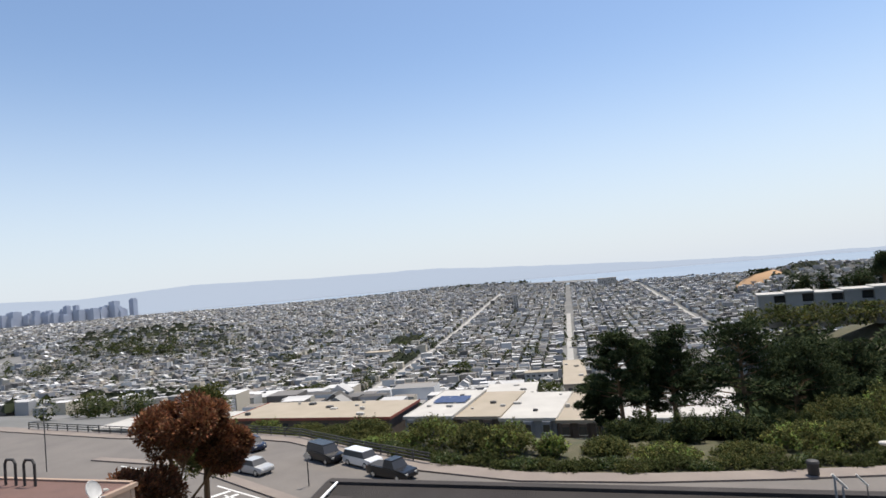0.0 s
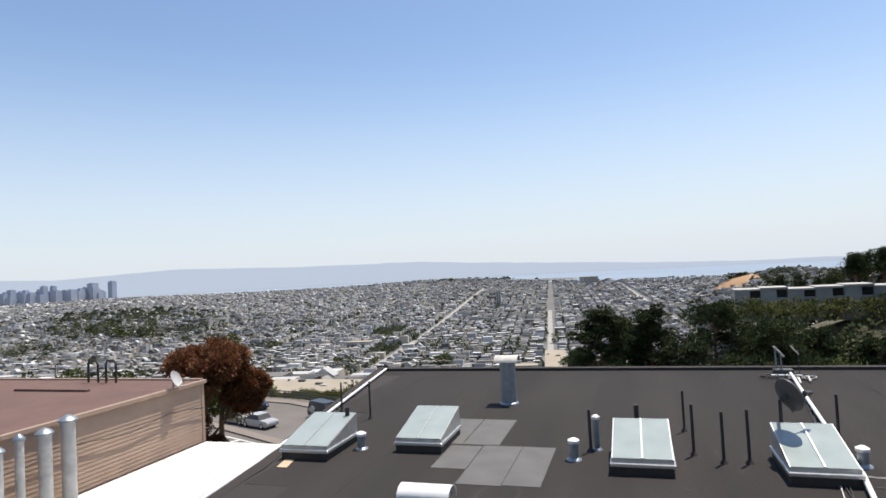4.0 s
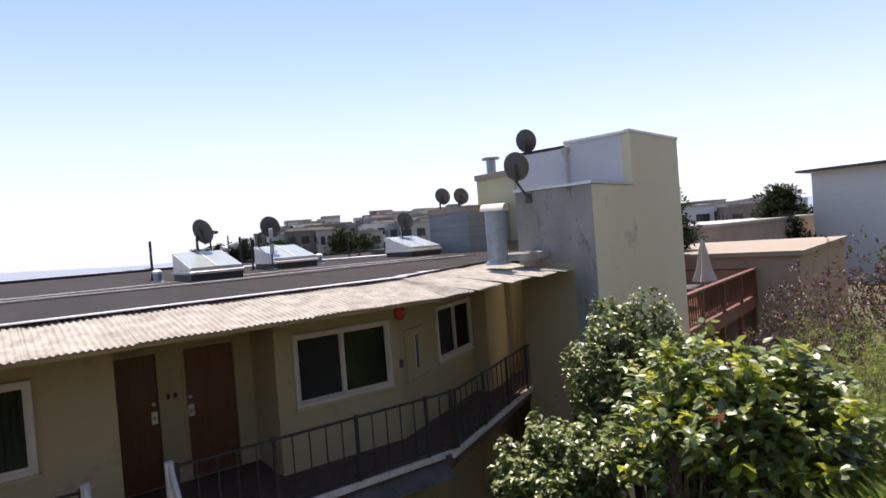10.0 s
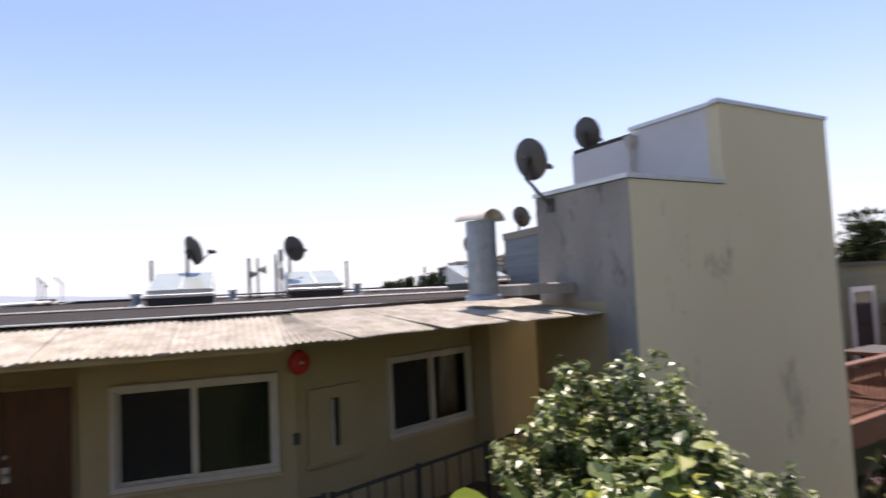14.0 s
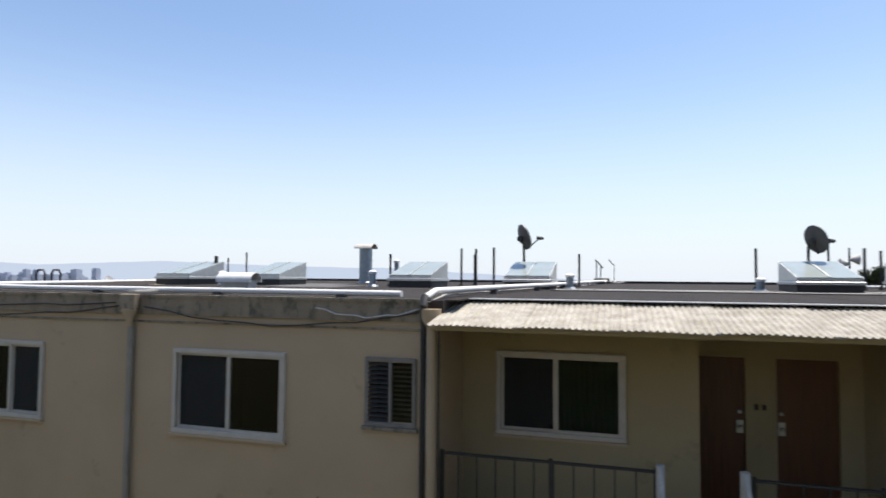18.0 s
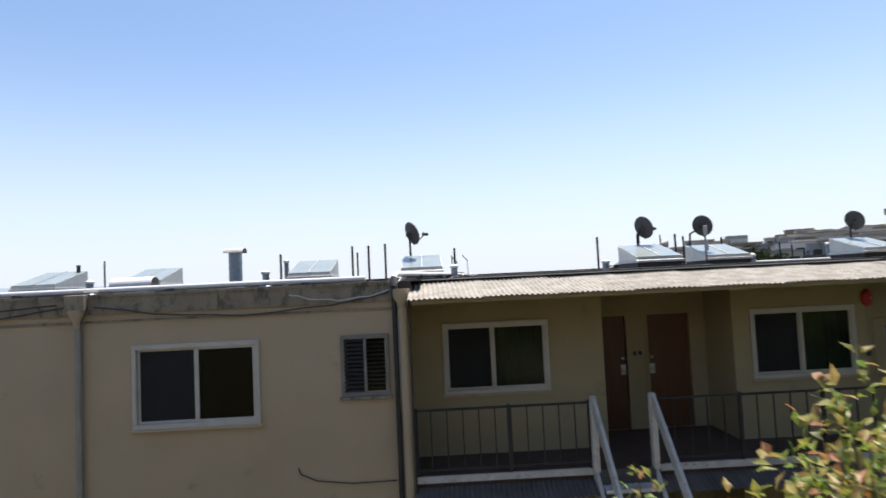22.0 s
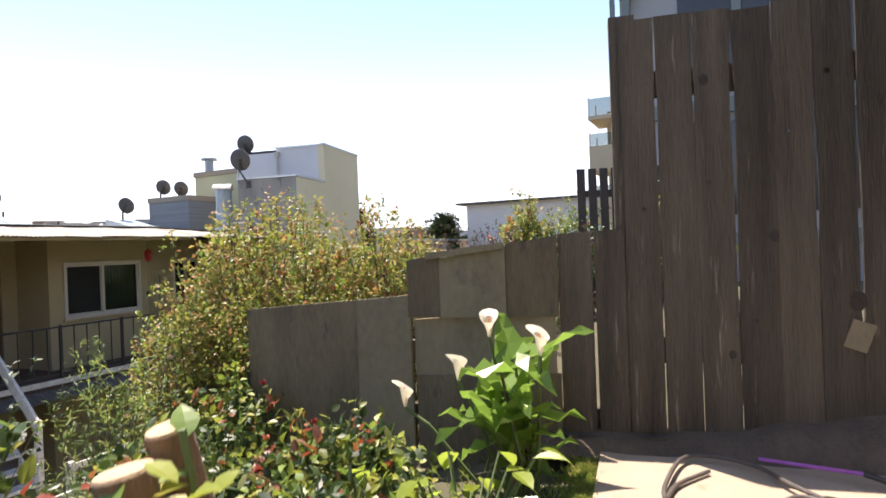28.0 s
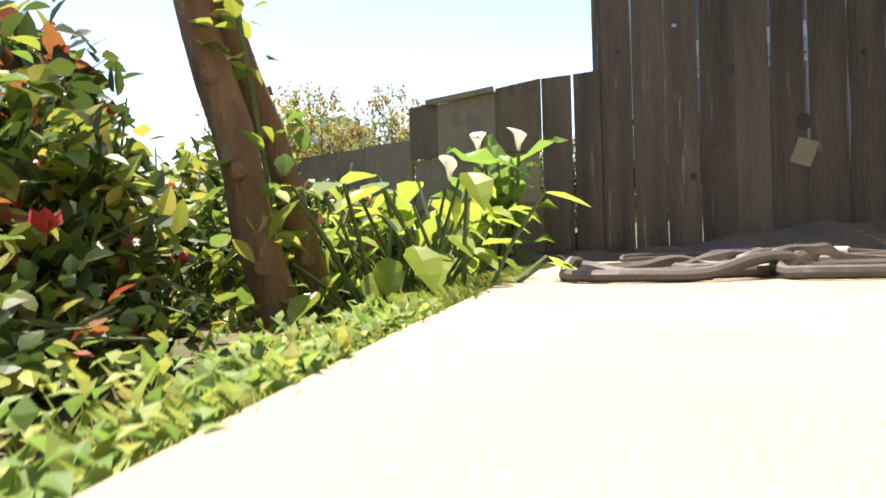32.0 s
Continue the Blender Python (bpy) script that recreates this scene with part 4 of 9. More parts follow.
# old antenna bracket with its coil of cables near the far roof edge
z = roof_z(15)
fm = thing("antenna_bracket", "old metal antenna bracket with two bent arms on the roof", "antenna", pose(5.25, 15.05, z))
part("base_box", Build().bevbox(-0.2, 0.32, -0.12, 0.16, -0.01, 0.2, 0.02), DARKGREY, fm)
for x, h in ((-0.12, 0.78), (0.02, 0.6)):
    part("upright", Build().tube([(x, 0, 0.15), (x, 0, h)], 0.022, 8), GALV, fm)
part("bent_arm", Build().tube([(-0.16, 0, 0.86), (0.0, 0, 0.68), (0.1, 0, 0.56)], 0.03, 8), OLDWHITE, fm)
part("bent_arm", Build().tube([(0.3, 0.02, 0.86), (0.36, 0.02, 0.78), (0.5, 0.02, 0.62)], 0.022, 8), OLDWHITE, fm)
part("upright", Build().tube([(0.48, 0.02, 0.0), (0.48, 0.02, 0.66)], 0.012, 6), DARKGREY, fm)
part("cross_bar", Build().tube([(-0.3, -0.25, 0.06), (0.5, -0.3, 0.06)], 0.025, 8), GALV, fm)
rng = random.Random(58)
for k in range(7):
    cx, cy, a, c = 5.35 + rng.uniform(-0.45, 0.45), 14.75 + rng.uniform(-0.25, 0.2), rng.uniform(0.18, 0.5), rng.uniform(0.12, 0.3)
    run_pipe("cable", [(cx + a * math.cos(i * 0.55 + k) * (1 + 0.12 * math.sin(i + k)), cy + c * math.sin(i * 0.55 + k), z + 0.03 + 0.05 * abs(math.sin(i * 0.8 + k))) for i in range(15)], 0.014, CABLE_W if k == 3 else CABLE, "looped cable tangle lying on the roof", "cable", False)
for x, y in ((5.45, 13.7), (5.75, 13.95)):
    run_pipe("conduit", [(x, y, z + 0.04), (x + 0.03, y + 0.35, z + 0.12), (x - 0.02, y + 0.6, z + 0.06)], 0.03, OLDWHITE, "short bent pale conduit end on the roof", "pipe", False)
for k, (x0, x1, sag) in enumerate(((-5.5, -0.9, 0.16), (-0.5, 3.6, 0.2), (-5.4, -1.0, 0.05), (2.2, 3.6, 0.10))):
    z = 2.66 if k < 2 else 2.70
    run_pipe("cable", [(x0 + (x1 - x0) * i / 10, -0.06, z - sag * math.sin(math.pi * i / 10) + 0.015 * math.sin(i * 2.1)) for i in range(11)], 0.009, CABLE if k < 3 else CABLE_W, "slack cable hanging along the fascia", "cable", False)
run_pipe("cable", [(2.25, -0.012, 0.30), (2.28, -0.02, 0.22), (2.5, -0.02, 0.12), (3.0, -0.02, 0.06), (3.6, -0.02, 0.07)], 0.008, CABLE, "thin cable drooping on the stucco wall", "cable", False)
for k in range(4):   # lines across the right wing of the roof
    run_pipe("cable", [(4.7 + 1.6 * i, 4.4 + 0.7 * k + 0.25 * math.sin(i * 1.3 + k), roof_z(5) + 0.02) for i in range(8)], 0.011, CABLE_W if k % 2 else CABLE, "thin cable lying across the roof", "cable", False)
run_pipe("conduit", [(10.2, 10.3, roof_z(10) + 0.06), (13.5, 10.4, roof_z(10) + 0.06), (16.5, 9.0, roof_z(9) + 0.05)], 0.035, WHITE_PAINT, "white conduit across the far roof", "pipe")

# slim antenna masts among the dishes
def antenna(x, y, h, label, horns):
    a = thing("antenna_mast", label, "antenna", pose(x, y, roof_z(y)), "antenna masts")
    part("mast", Build().tube([(0, 0, -0.02), (0, 0, h)], 0.022, 8), DARKGREY, a)
    part("foot", Build().bevbox(-0.12, 0.12, -0.12, 0.12, -0.01, 0.05, 0.01), DARKGREY, a)
    for z, sx in horns:
        if sx:
            part("horn", Build().lathe([(0.03, 0.0), (0.05, 0.05), (0.13, 0.2), (0.125, 0.2)], 14, pose(0, 0, z, 0, -90 * sx)), OLDWHITE, a, smooth=True)
        else:
            part("radio_box", Build().bevbox(-0.05, 0.05, -0.07, -0.02, z - 0.13, z + 0.13, 0.01), OLDWHITE, a)


antenna(11.6, 7.4, 1.05, "slim antenna mast with small pale boxes", ((0.95, 0), (0.55, 0)))
antenna(11.2, 9.5, 1.0, "slim mast with two pale horn antennas", ((0.62, 1), (0.72, -1)))

# scupper, rain-water pipes at the facade
sc = thing("downpipe", "grey downpipe under a stained scupper box", "downpipe", pose(-0.71, 0, 2.6))
part("scupper_box", Build().bevbox(-0.13, 0.13, -0.16, -0.038, 0.02, 0.24, 0.01), FASCIA, sc, "stained scupper box")
part("spout_board", Build().box(-0.07, 0.07, 0.0, 2.55, -0.012, 0.012, pose(0.03, -0.1, 0.28, -0.0, 0, 7)), OLDWHITE, sc, "pale wooden board leading to the scupper")
part("hopper", Build().lathe([(0.04, -0.22), (0.05, -0.12), (0.11, 0.0), (0.11, 0.03)], 14, pose(0, -0.09, 0)), STUCCO, sc, smooth=True)
part("pipe", Build().tube([(0, -0.06, -0.2), (0, -0.06, -5.4)], 0.042, 10), surf("tan_painted_pipe", (0.34, 0.31, 0.26), (0.26, 0.24, 0.2), 5, 0.7), sc, smooth=True)
dp = thing("downpipe", "thick stained downpipe with cables at the walkway corner", "downpipe", pose(3.74, -0.07, 2.6))
part("hopper", Build().lathe([(0.05, -0.22), (0.06, -0.1), (0.12, 0.0), (0.12, 0.12)], 14, pose(0.03, 0, 0)), STUCCO, dp, smooth=True)
part("pipe", Build().tube([(0.04, 0, -0.15), (0.04, 0, -5.4)], 0.062, 12), STUCCO, dp, smooth=True)
part("pipe", Build().tube([(-0.07, 0, 0.2), (-0.08, 0, -5.4)], 0.035, 10), BLACK, dp, "black pipe beside it", smooth=True)
part("pipe", Build().tube([(0.13, -0.01, 0.1), (0.14, 0, -5.4)], 0.012, 6), CABLE, dp)
part("elbow", Build().tube([(-0.07, 0.15, 0.22), (-0.07, 0.02, 0.26), (-0.07, -0.02, 0.15)], 0.05, 10), DARKGREY, dp, smooth=True)

# roof patch and strips, laid on the roof skin
for k, (x0, x1, y0, y1) in enumerate(((-1.80, -1.0, 5.25, 7.45), (-0.99, -0.33, 5.30, 7.45), (-3.1, -2.3, 7.5, 9.5), (-2.28, -1.5, 7.5, 9.5), (-2.5, -1.82, 6.0, 7.4))):
    b = Build()
    b.add([(x0, y0, roof_z(y0) + 0.012), (x1, y0, roof_z(y0) + 0.012), (x1, y1, roof_z(y1) + 0.012), (x0, y1, roof_z(y1) + 0.012),
           (x0, y0, roof_z(y0) - 0.01), (x1, y0, roof_z(y0) - 0.01), (x1, y1, roof_z(y1) - 0.01), (x0, y1, roof_z(y1) - 0.01)],
          [(0, 1, 2, 3), (0, 4, 5, 1), (1, 5, 6, 2), (2, 6, 7, 3), (3, 7, 4, 0)])
    tagged(part("roof_patch", b, ROOF_PATCH), "lighter grey patch of roofing felt", "patch", "roof patches")
roof_ob = bpy.data.objects["roof"]
STRIP = surf("asphalt_strip", (0.042, 0.037, 0.034), (0.031, 0.028, 0.026), 0.7, 0.9, bump=0.5, fine=220, stretch=(1, 0.2, 1), rnd=0.08, c3=(0.05, 0.045, 0.042), stain=0.02, spec=0.15)
for i, x in enumerate(np.arange(-7.6, 21.0, 0.97)):
    y0 = 0.1 if x < 3.9 else 0.95
    if x < -5.5:
        y0 = 5.6 + (-5.9 - x) / 1.95 * 10.5 + 0.4
    if x > 10.8:
        y0 = 0.95 + (x + 0.97 - 11.3) * 0.47
    if x > 16.5:
        y0 = 3.7 + (x + 0.97 - 17.2) * 2.6
    y0, y1 = max(y0, 0.1), 15.9
    if y1 - y0 < 0.5:
        continue
    h = 0.004 + 0.003 * (i % 2)
    xa, xb = x + 0.004, x + 0.99
    vs = [(xx, yy, roof_z(yy) + dz) for dz in (h, -0.01) for xx, yy in ((xa, y0), (xb, y0), (xb, y1), (xa, y1))]
    part("roofing_strip", Build().add(vs, [(0, 1, 2, 3), (0, 4, 5, 1), (1, 5, 6, 2), (2, 6, 7, 3), (3, 7, 4, 0)]), STRIP, roof_ob)

# ---- the neighbours' roofs beside the block ----
TANWALL = surf("tan_painted_siding", (0.37, 0.265, 0.195), (0.31, 0.22, 0.165), 1.2, 0.85, bump=0.2, fine=50, rnd=0.06, c3=(0.33, 0.26, 0.18), stain=0.05)
REDROOF = surf("red_brown_gravel_roof", (0.15, 0.085, 0.068), (0.11, 0.065, 0.053), 1.1, 0.95, bump=0.4, fine=90)
WHITEROOF = surf("white_coated_roof", (0.70, 0.68, 0.64), (0.58, 0.56, 0.52), 0.8, 0.8, bump=0.2, c3=(0.36, 0.34, 0.31), stain=0.05)
nb = thing("neighbour_house", "tan sided house with a flat red-brown roof", "house", pose(-16.62, 17.1, -9.5))
part("wall", Build().box(-18, -0.03, -14.0, 0, 0.0, 11.85), TANWALL, nb)
pl = Build().add([(-0.03, 0, 0), (0.03, 0, 0), (0.012, 0, 0.142), (-0.03, 0, 0.142), (-0.03, -14.0, 0), (0.03, -14.0, 0), (0.012, -14.0, 0.142), (-0.03, -14.0, 0.142)],
                 [(3, 2, 1, 0), (4, 5, 6, 7), (1, 2, 6, 5), (2, 3, 7, 6), (0, 1, 5, 4)]).mesh("siding_plank", TANWALL)
for i in range(18):
    part("siding_plank", pl, TANWALL, nb).location.z = 9.25 + 0.143 * i
part("roof", Build().box(-18, 0.0, -14.0, 0.0, 11.85, 11.93), REDROOF, nb)
part("roof_edge", Build().box(-0.06, 0.14, -14.0, 0.10, 11.82, 11.95).box(-18, -0.06, -0.06, 0.10, 11.82, 12.0), TANWALL, nb)
part("corner_board", Build().box(-0.02, 0.05, -0.14, 0.02, 9.3, 11.82), TANWALL, nb)
for x in (-5.6, -4.6):
    part("ladder_rail", Build().tube([(x, -0.6, 11.9), (x, -0.6, 12.75), (x + 0.1, -0.6, 12.9), (x + 0.45, -0.6, 12.9), (x + 0.55, -0.6, 12.75), (x + 0.55, -0.6, 11.9)], 0.05, 8), BLACK, nb, "black ladder hoop")
part("kerb_frame", Build().box(-7.5, -3.5, -2.6, -2.45, 11.93, 12.02), REDROOF, nb)
wr = thing("low_annex", "low annex with a white coated roof", "house", pose(-16.5, 17.0, -9.5))
part("wall", Build().box(0.0, 8.3, -15.5, -0.05, 0, 9.15), STUCCO, wr)
part("roof", Build().box(0.0, 8.45, -15.6, 0.05, 9.15, 9.35), WHITEROOF, wr)
part("roof_lip", Build().box(8.3, 8.5, -15.6, 0.05, 9.36, 9.48), WHITEROOF, wr)
for x, y, zt, r in ((-15.9, 9.95, 2.62, 0.21), (-15.9, 9.15, 2.42, 0.19), (-15.9, 8.35, 2.45, 0.12), (-15.8, 7.6, 2.3, 0.16)):
    s = thing("flue_stack", "tall galvanised flue with a conical cap", "flue", pose(x, y, -0.15), "flue stacks by the tan wall")
    h = zt + 0.15
    part("flue", Build().lathe([(r * 1.3, -0.02), (r * 1.2, 0.05), (r, 0.08), (r, h * 0.5), (r * 1.03, h * 0.5), (r * 1.03, h * 0.53), (r, h * 0.53), (r, h - 0.12)], 20), surf("dull_zinc", (0.50, 0.50, 0.49), (0.36, 0.36, 0.35), 3, 0.6, 0.4, bump=0.1), s, smooth=True)
    part("cap", Build().lathe([(r * 1.35, h - 0.13), (r * 1.35, h - 0.08), (r * 0.9, h - 0.0), (r * 0.3, h + 0.06)], 20), GALV, s, smooth=True)
run_pipe("cable", [(-16.5, 5 + i, 1.4 + 0.12 * math.sin(i * 1.4)) for i in range(13)], 0.015, CABLE, "slack cable along the tan wall", "cable", False)
v = thing("roof_vent", "white turbine vent on the white roof", "vent", pose(-11.0, 13.6, -0.15), "small roof vents")
part("stub", Build().lathe([(0.2, 0), (0.16, 0.05), (0.16, 0.5)], 16), WHITE_PAINT, v, smooth=True)
part("cap", Build().lathe([(0.2, 0.5), (0.26, 0.62), (0.2, 0.78), (0.05, 0.85)], 16), WHITE_PAINT, v, smooth=True)

# ---- foliage ----
def leaf(b, p, d, up, L, w, droop=0.15, fine=False, kite=False):
    side = d.cross(up)
    if side.length < 1e-4:
        side = d.orthogonal()
    side.normalize()
    nrm = side.cross(d)
    if fine:
        n = len(b.v)
        fold = 0.16 + 0.1 * math.sin(p.x * 91)
        b.v.append(tuple(p))
        for u, k in ((0.16, 0.6), (0.42, 1.0), (0.72, 0.68)):
            c = p + d * L * u - nrm * L * droop * u * u
            b.v += [tuple(c - side * w * 0.5 * k + nrm * w * fold * k), tuple(c), tuple(c + side * w * 0.5 * k + nrm * w * fold * k)]
        b.v.append(tuple(p + d * L - nrm * L * droop))
        b.f += [(n, n + 2, n + 1), (n, n + 3, n + 2), (n + 1, n + 2, n + 5, n + 4), (n + 2, n + 3, n + 6, n + 5),
                (n + 4, n + 5, n + 8, n + 7), (n + 5, n + 6, n + 9, n + 8), (n + 7, n + 8, n + 10), (n + 8, n + 9, n + 10)]
        return
    mid = p + d * L * 0.45
    n = len(b.v)
    if kite:
        b.v += [tuple(p), tuple(mid - side * w * 0.5), tuple(p + d * L - nrm * L * droop), tuple(mid + side * w * 0.5)]
        b.f.append((n, n + 3, n + 2, n + 1))
        return
    b.v += [tuple(p), tuple(mid - side * w * 0.5 + nrm * w * 0.16), tuple(mid + side * w * 0.5 + nrm * w * 0.16), tuple(mid), tuple(p + d * L - nrm * L * droop)]
    b.f += [(n, n + 3, n + 1), (n + 1, n + 3, n + 4), (n, n + 2, n + 3), (n + 2, n + 4, n + 3)]


def rand_dir(rng):
    while True:
        v = Vector((rng.uniform(-1, 1), rng.uniform(-1, 1), rng.uniform(-1, 1)))
        if 0.05 < v.length < 1:
            return v.normalized()


def pal(name, cols, trans=0.45, rough=0.45):
    return pick(name, cols, rough, True, trans, spec=0.5)


GREEN = pal("rose_leaf", [(0.068, 0.106, 0.023), (0.047, 0.081, 0.018), (0.085, 0.123, 0.025), (0.038, 0.064, 0.016), (0.051, 0.085, 0.019), (0.030, 0.051, 0.014), (0.136, 0.153, 0.034)], 0.36)
GREEN_Y = pal("young_leaf", [(0.310, 0.341, 0.054), (0.217, 0.295, 0.046), (0.155, 0.248, 0.046), (0.372, 0.357, 0.078), (0.264, 0.310, 0.046)])
REDLEAF = pal("red_young_leaf", [(0.28, 0.06, 0.03), (0.22, 0.09, 0.03), (0.30, 0.12, 0.04), (0.16, 0.06, 0.03)])
BUSHMIX = pal("photinia_leaf", [(0.324, 0.288, 0.072), (0.252, 0.246, 0.060), (0.384, 0.312, 0.090), (0.180, 0.198, 0.054), (0.432, 0.312, 0.096), (0.144, 0.162, 0.048), (0.432, 0.204, 0.084), (0.312, 0.312, 0.072)], 0.45)
GLOSSY = pick("glossy_dark_leaf", [(0.14, 0.19, 0.05), (0.20, 0.25, 0.07), (0.085, 0.125, 0.035), (0.28, 0.32, 0.09), (0.16, 0.21, 0.055)], 0.38, True, 0.3, spec=1.0)
BROAD = pal("broad_lime_leaf", [(0.40, 0.46, 0.06), (0.48, 0.52, 0.07), (0.30, 0.38, 0.055), (0.55, 0.53, 0.08)], 0.6, 0.22)
FENNEL = pal("fennel_frond", [(0.20, 0.30, 0.06), (0.15, 0.24, 0.05), (0.27, 0.34, 0.08), (0.34, 0.36, 0.08)], 0.5, 0.6)
PALELEAF = pal("pale_grey_leaf", [(0.42, 0.44, 0.36), (0.50, 0.50, 0.44), (0.34, 0.38, 0.28)], 0.3, 0.5)
PLUM = pal("plum_leaf", [(0.10, 0.035, 0.035), (0.07, 0.03, 0.03), (0.13, 0.05, 0.04), (0.06, 0.05, 0.03)], 0.3)
PINE = pick("pine_needles", [(0.044, 0.060, 0.026), (0.031, 0.046, 0.021), (0.064, 0.077, 0.031), (0.024, 0.036, 0.016)], 0.9, True, 0.1, spec=0.08)
VERGE = pick("verge_leaf", [(0.046, 0.062, 0.017), (0.033, 0.047, 0.013), (0.065, 0.078, 0.021), (0.085, 0.086, 0.026), (0.039, 0.044, 0.016)], 0.8, True, 0.25, spec=0.15)
OLIVE = pick("olive_scrub", [(0.101, 0.106, 0.031), (0.070, 0.081, 0.025), (0.133, 0.119, 0.037), (0.050, 0.066, 0.020)], 0.8, True, 0.25, spec=0.15)
RUSTY = pick("rust_red_leaf", [(0.202, 0.075, 0.039), (0.138, 0.056, 0.031), (0.263, 0.115, 0.051), (0.092, 0.047, 0.027), (0.155, 0.084, 0.039)], 0.8, True, 0.25, spec=0.15)
STEM = surf("brown_stem", (0.14, 0.095, 0.06), (0.09, 0.06, 0.04), 20, 0.9, bump=0.3)
STEM_G = surf("green_stem", (0.10, 0.14, 0.04), (0.07, 0.10, 0.03), 20, 0.7, bump=0.1)
BARK = surf("rough_bark", (0.21, 0.13, 0.07), (0.12, 0.072, 0.038), 14, 0.95, bump=0.9, fine=45, stretch=(1, 1, 0.3), c3=(0.28, 0.22, 0.16), stain=0.1)


def shrub(name, label, at, radii, n, L, mats, seed, stems=10, stem_r=0.012, lump=0.28, cat="shrub", group="", squash=0.35, w=0.5, cluster=9, stem_mat=None, fine=False, base=None, level=0.0):
    """A shrub rooted at at: stems that fork to twig tips, and leaves round the tips; the outline is lumpy and open."""
    rng = random.Random(seed)
    top = at[2] + radii[2]
    at = (at[0], at[1], (min(at[2], ground_z(at[0], at[1])) if base is None else base) - 0.03)
    s = thing(name, label, cat, Matrix.Translation(at), group)
    rx, ry, h = radii[0], radii[1], top - at[2]
    st = Build()
    leaves = [Build() for _ in mats]
    tips = []
    nt = max(6, n // cluster)
    for k in range(nt):
        d = rand_dir(rng)
        d.z = abs(d.z) if rng.random() < 0.8 else d.z
        f = (0.35 + 0.65 * rng.random() ** 0.45) * (1 + lump * noise.noise(d * 2.2 + Vector((seed, 0, 0))) * 2)
        tips.append(Vector((d.x * rx * f, d.y * ry * f, h * (squash + (1 - squash) * max(-0.6, d.z) * f))))
    for k in range(stems):
        t = tips[rng.randrange(nt)]
        base = Vector((rng.uniform(-0.25, 0.25) * rx, rng.uniform(-0.25, 0.25) * ry, 0))
        mid = base.lerp(t, 0.5) + Vector((0, 0, 0.12 * h))
        st.tube([base, base.lerp(mid, 0.6), mid, t], [stem_r, stem_r * 0.8, stem_r * 0.6, stem_r * 0.25], 5)
        for _ in range(3):
            t2 = tips[rng.randrange(nt)]
            if (t2 - mid).length < max(rx, h) * 0.9:
                st.tube([mid, mid.lerp(t2, 0.5) + Vector((0, 0, 0.03)), t2], [stem_r * 0.5, stem_r * 0.35, stem_r * 0.2], 4)
    tot = sum(m[1] for m in mats)
    for t in tips:
        axis = (t - Vector((0, 0, h * 0.35))).normalized() + Vector((0, 0, 0.4))
        axis.normalize()
        r = rng.random() * tot
        i = 0
        while r > mats[i][1]:
            r -= mats[i][1]
            i += 1
        for j in range(cluster):
            d = axis * 0.5 + rand_dir(rng)
            d = Vector((d.x, d.y, d.z * (1 - level) - 0.35 * level)).normalized()
            p = t - axis * rng.random() * L * 2.2 + rand_dir(rng) * L * 0.3
            leaf(leaves[i], p, d, (Vector((0, 0, 1)) + rand_dir(rng) * (0.7 - 0.4 * level)).normalized(), L * rng.uniform(0.6, 1.25), L * w * rng.uniform(0.8, 1.2), fine=fine)
    if stems:
        part("twig_work", st, stem_mat or STEM, s, kind="stuff")
    for bld, (mt, _) in zip(leaves, mats):
        if bld.f:
            part("foliage", bld, mt, s, kind="stuff")
    return s


# the large photinia behind the low fence, and the shrubs farther right
shrub("photinia_bush", "large photinia bush with yellow-green and coppery leaves", (5.42, -7.5, 1.3), (1.12, 1.0, 1.29), 40000, 0.046, [(BUSHMIX, 5), (GREEN_Y, 3), (REDLEAF, 0.4)], 3, 120, 0.011, 0.08, cluster=6)
shrub("photinia_bush", "smaller photinia bush with coppery shoots behind the fence", (5.7, -8.35, 1.3), (0.7, 0.6, 1.16), 12000, 0.044, [(BUSHMIX, 5), (GREEN_Y, 2), (REDLEAF, 0.4)], 4, 44, 0.010, 0.2, cluster=6)
shrub("photinia_bush", "photinia shoots leaning over the low fence", (4.75, -7.3, 1.3), (0.5, 0.45, 0.86), 6000, 0.042, [(BUSHMIX, 5), (GREEN_Y, 3)], 9, 26, 0.008, 0.15, cluster=6, squash=0.5)
shrub("photinia_bush", "thin photinia shoots standing clear of the bush", (5.86, -8.62, 1.3), (0.26, 0.24, 1.1), 420, 0.042, [(BUSHMIX, 5), (GREEN_Y, 2)], 19, 14, 0.006, 0.3, cluster=5, squash=0.6)
shrub("fern_bush", "feathery green shrub at the foot of the photinia", (3.98, -7.6, 1.0), (0.42, 0.42, 0.8), 5200, 0.055, [(FENNEL, 1), (GREEN, 1)], 31, 22, 0.006, w=0.16)
shrub("blossom_shrub", "loose shrub with small pale leaves beside the stairs", (3.55, -6.9, 0.95), (0.5, 0.42, 0.66), 620, 0.055, [(GREEN, 3), (PALELEAF, 2), (GREEN_Y, 1)], 33, 20, 0.007, 0.3, squash=0.55, w=0.6, cluster=5)
shrub("camellia_bush", "glossy dark camellia bush below the tower", (13.55, -2.0, 0.0), (1.1, 1.1, 2.22), 13000, 0.10, [(GLOSSY, 6), (GREEN, 0.6)], 5, 40, 0.02, 0.2, squash=0.62, w=0.72, cluster=14, level=0.7)
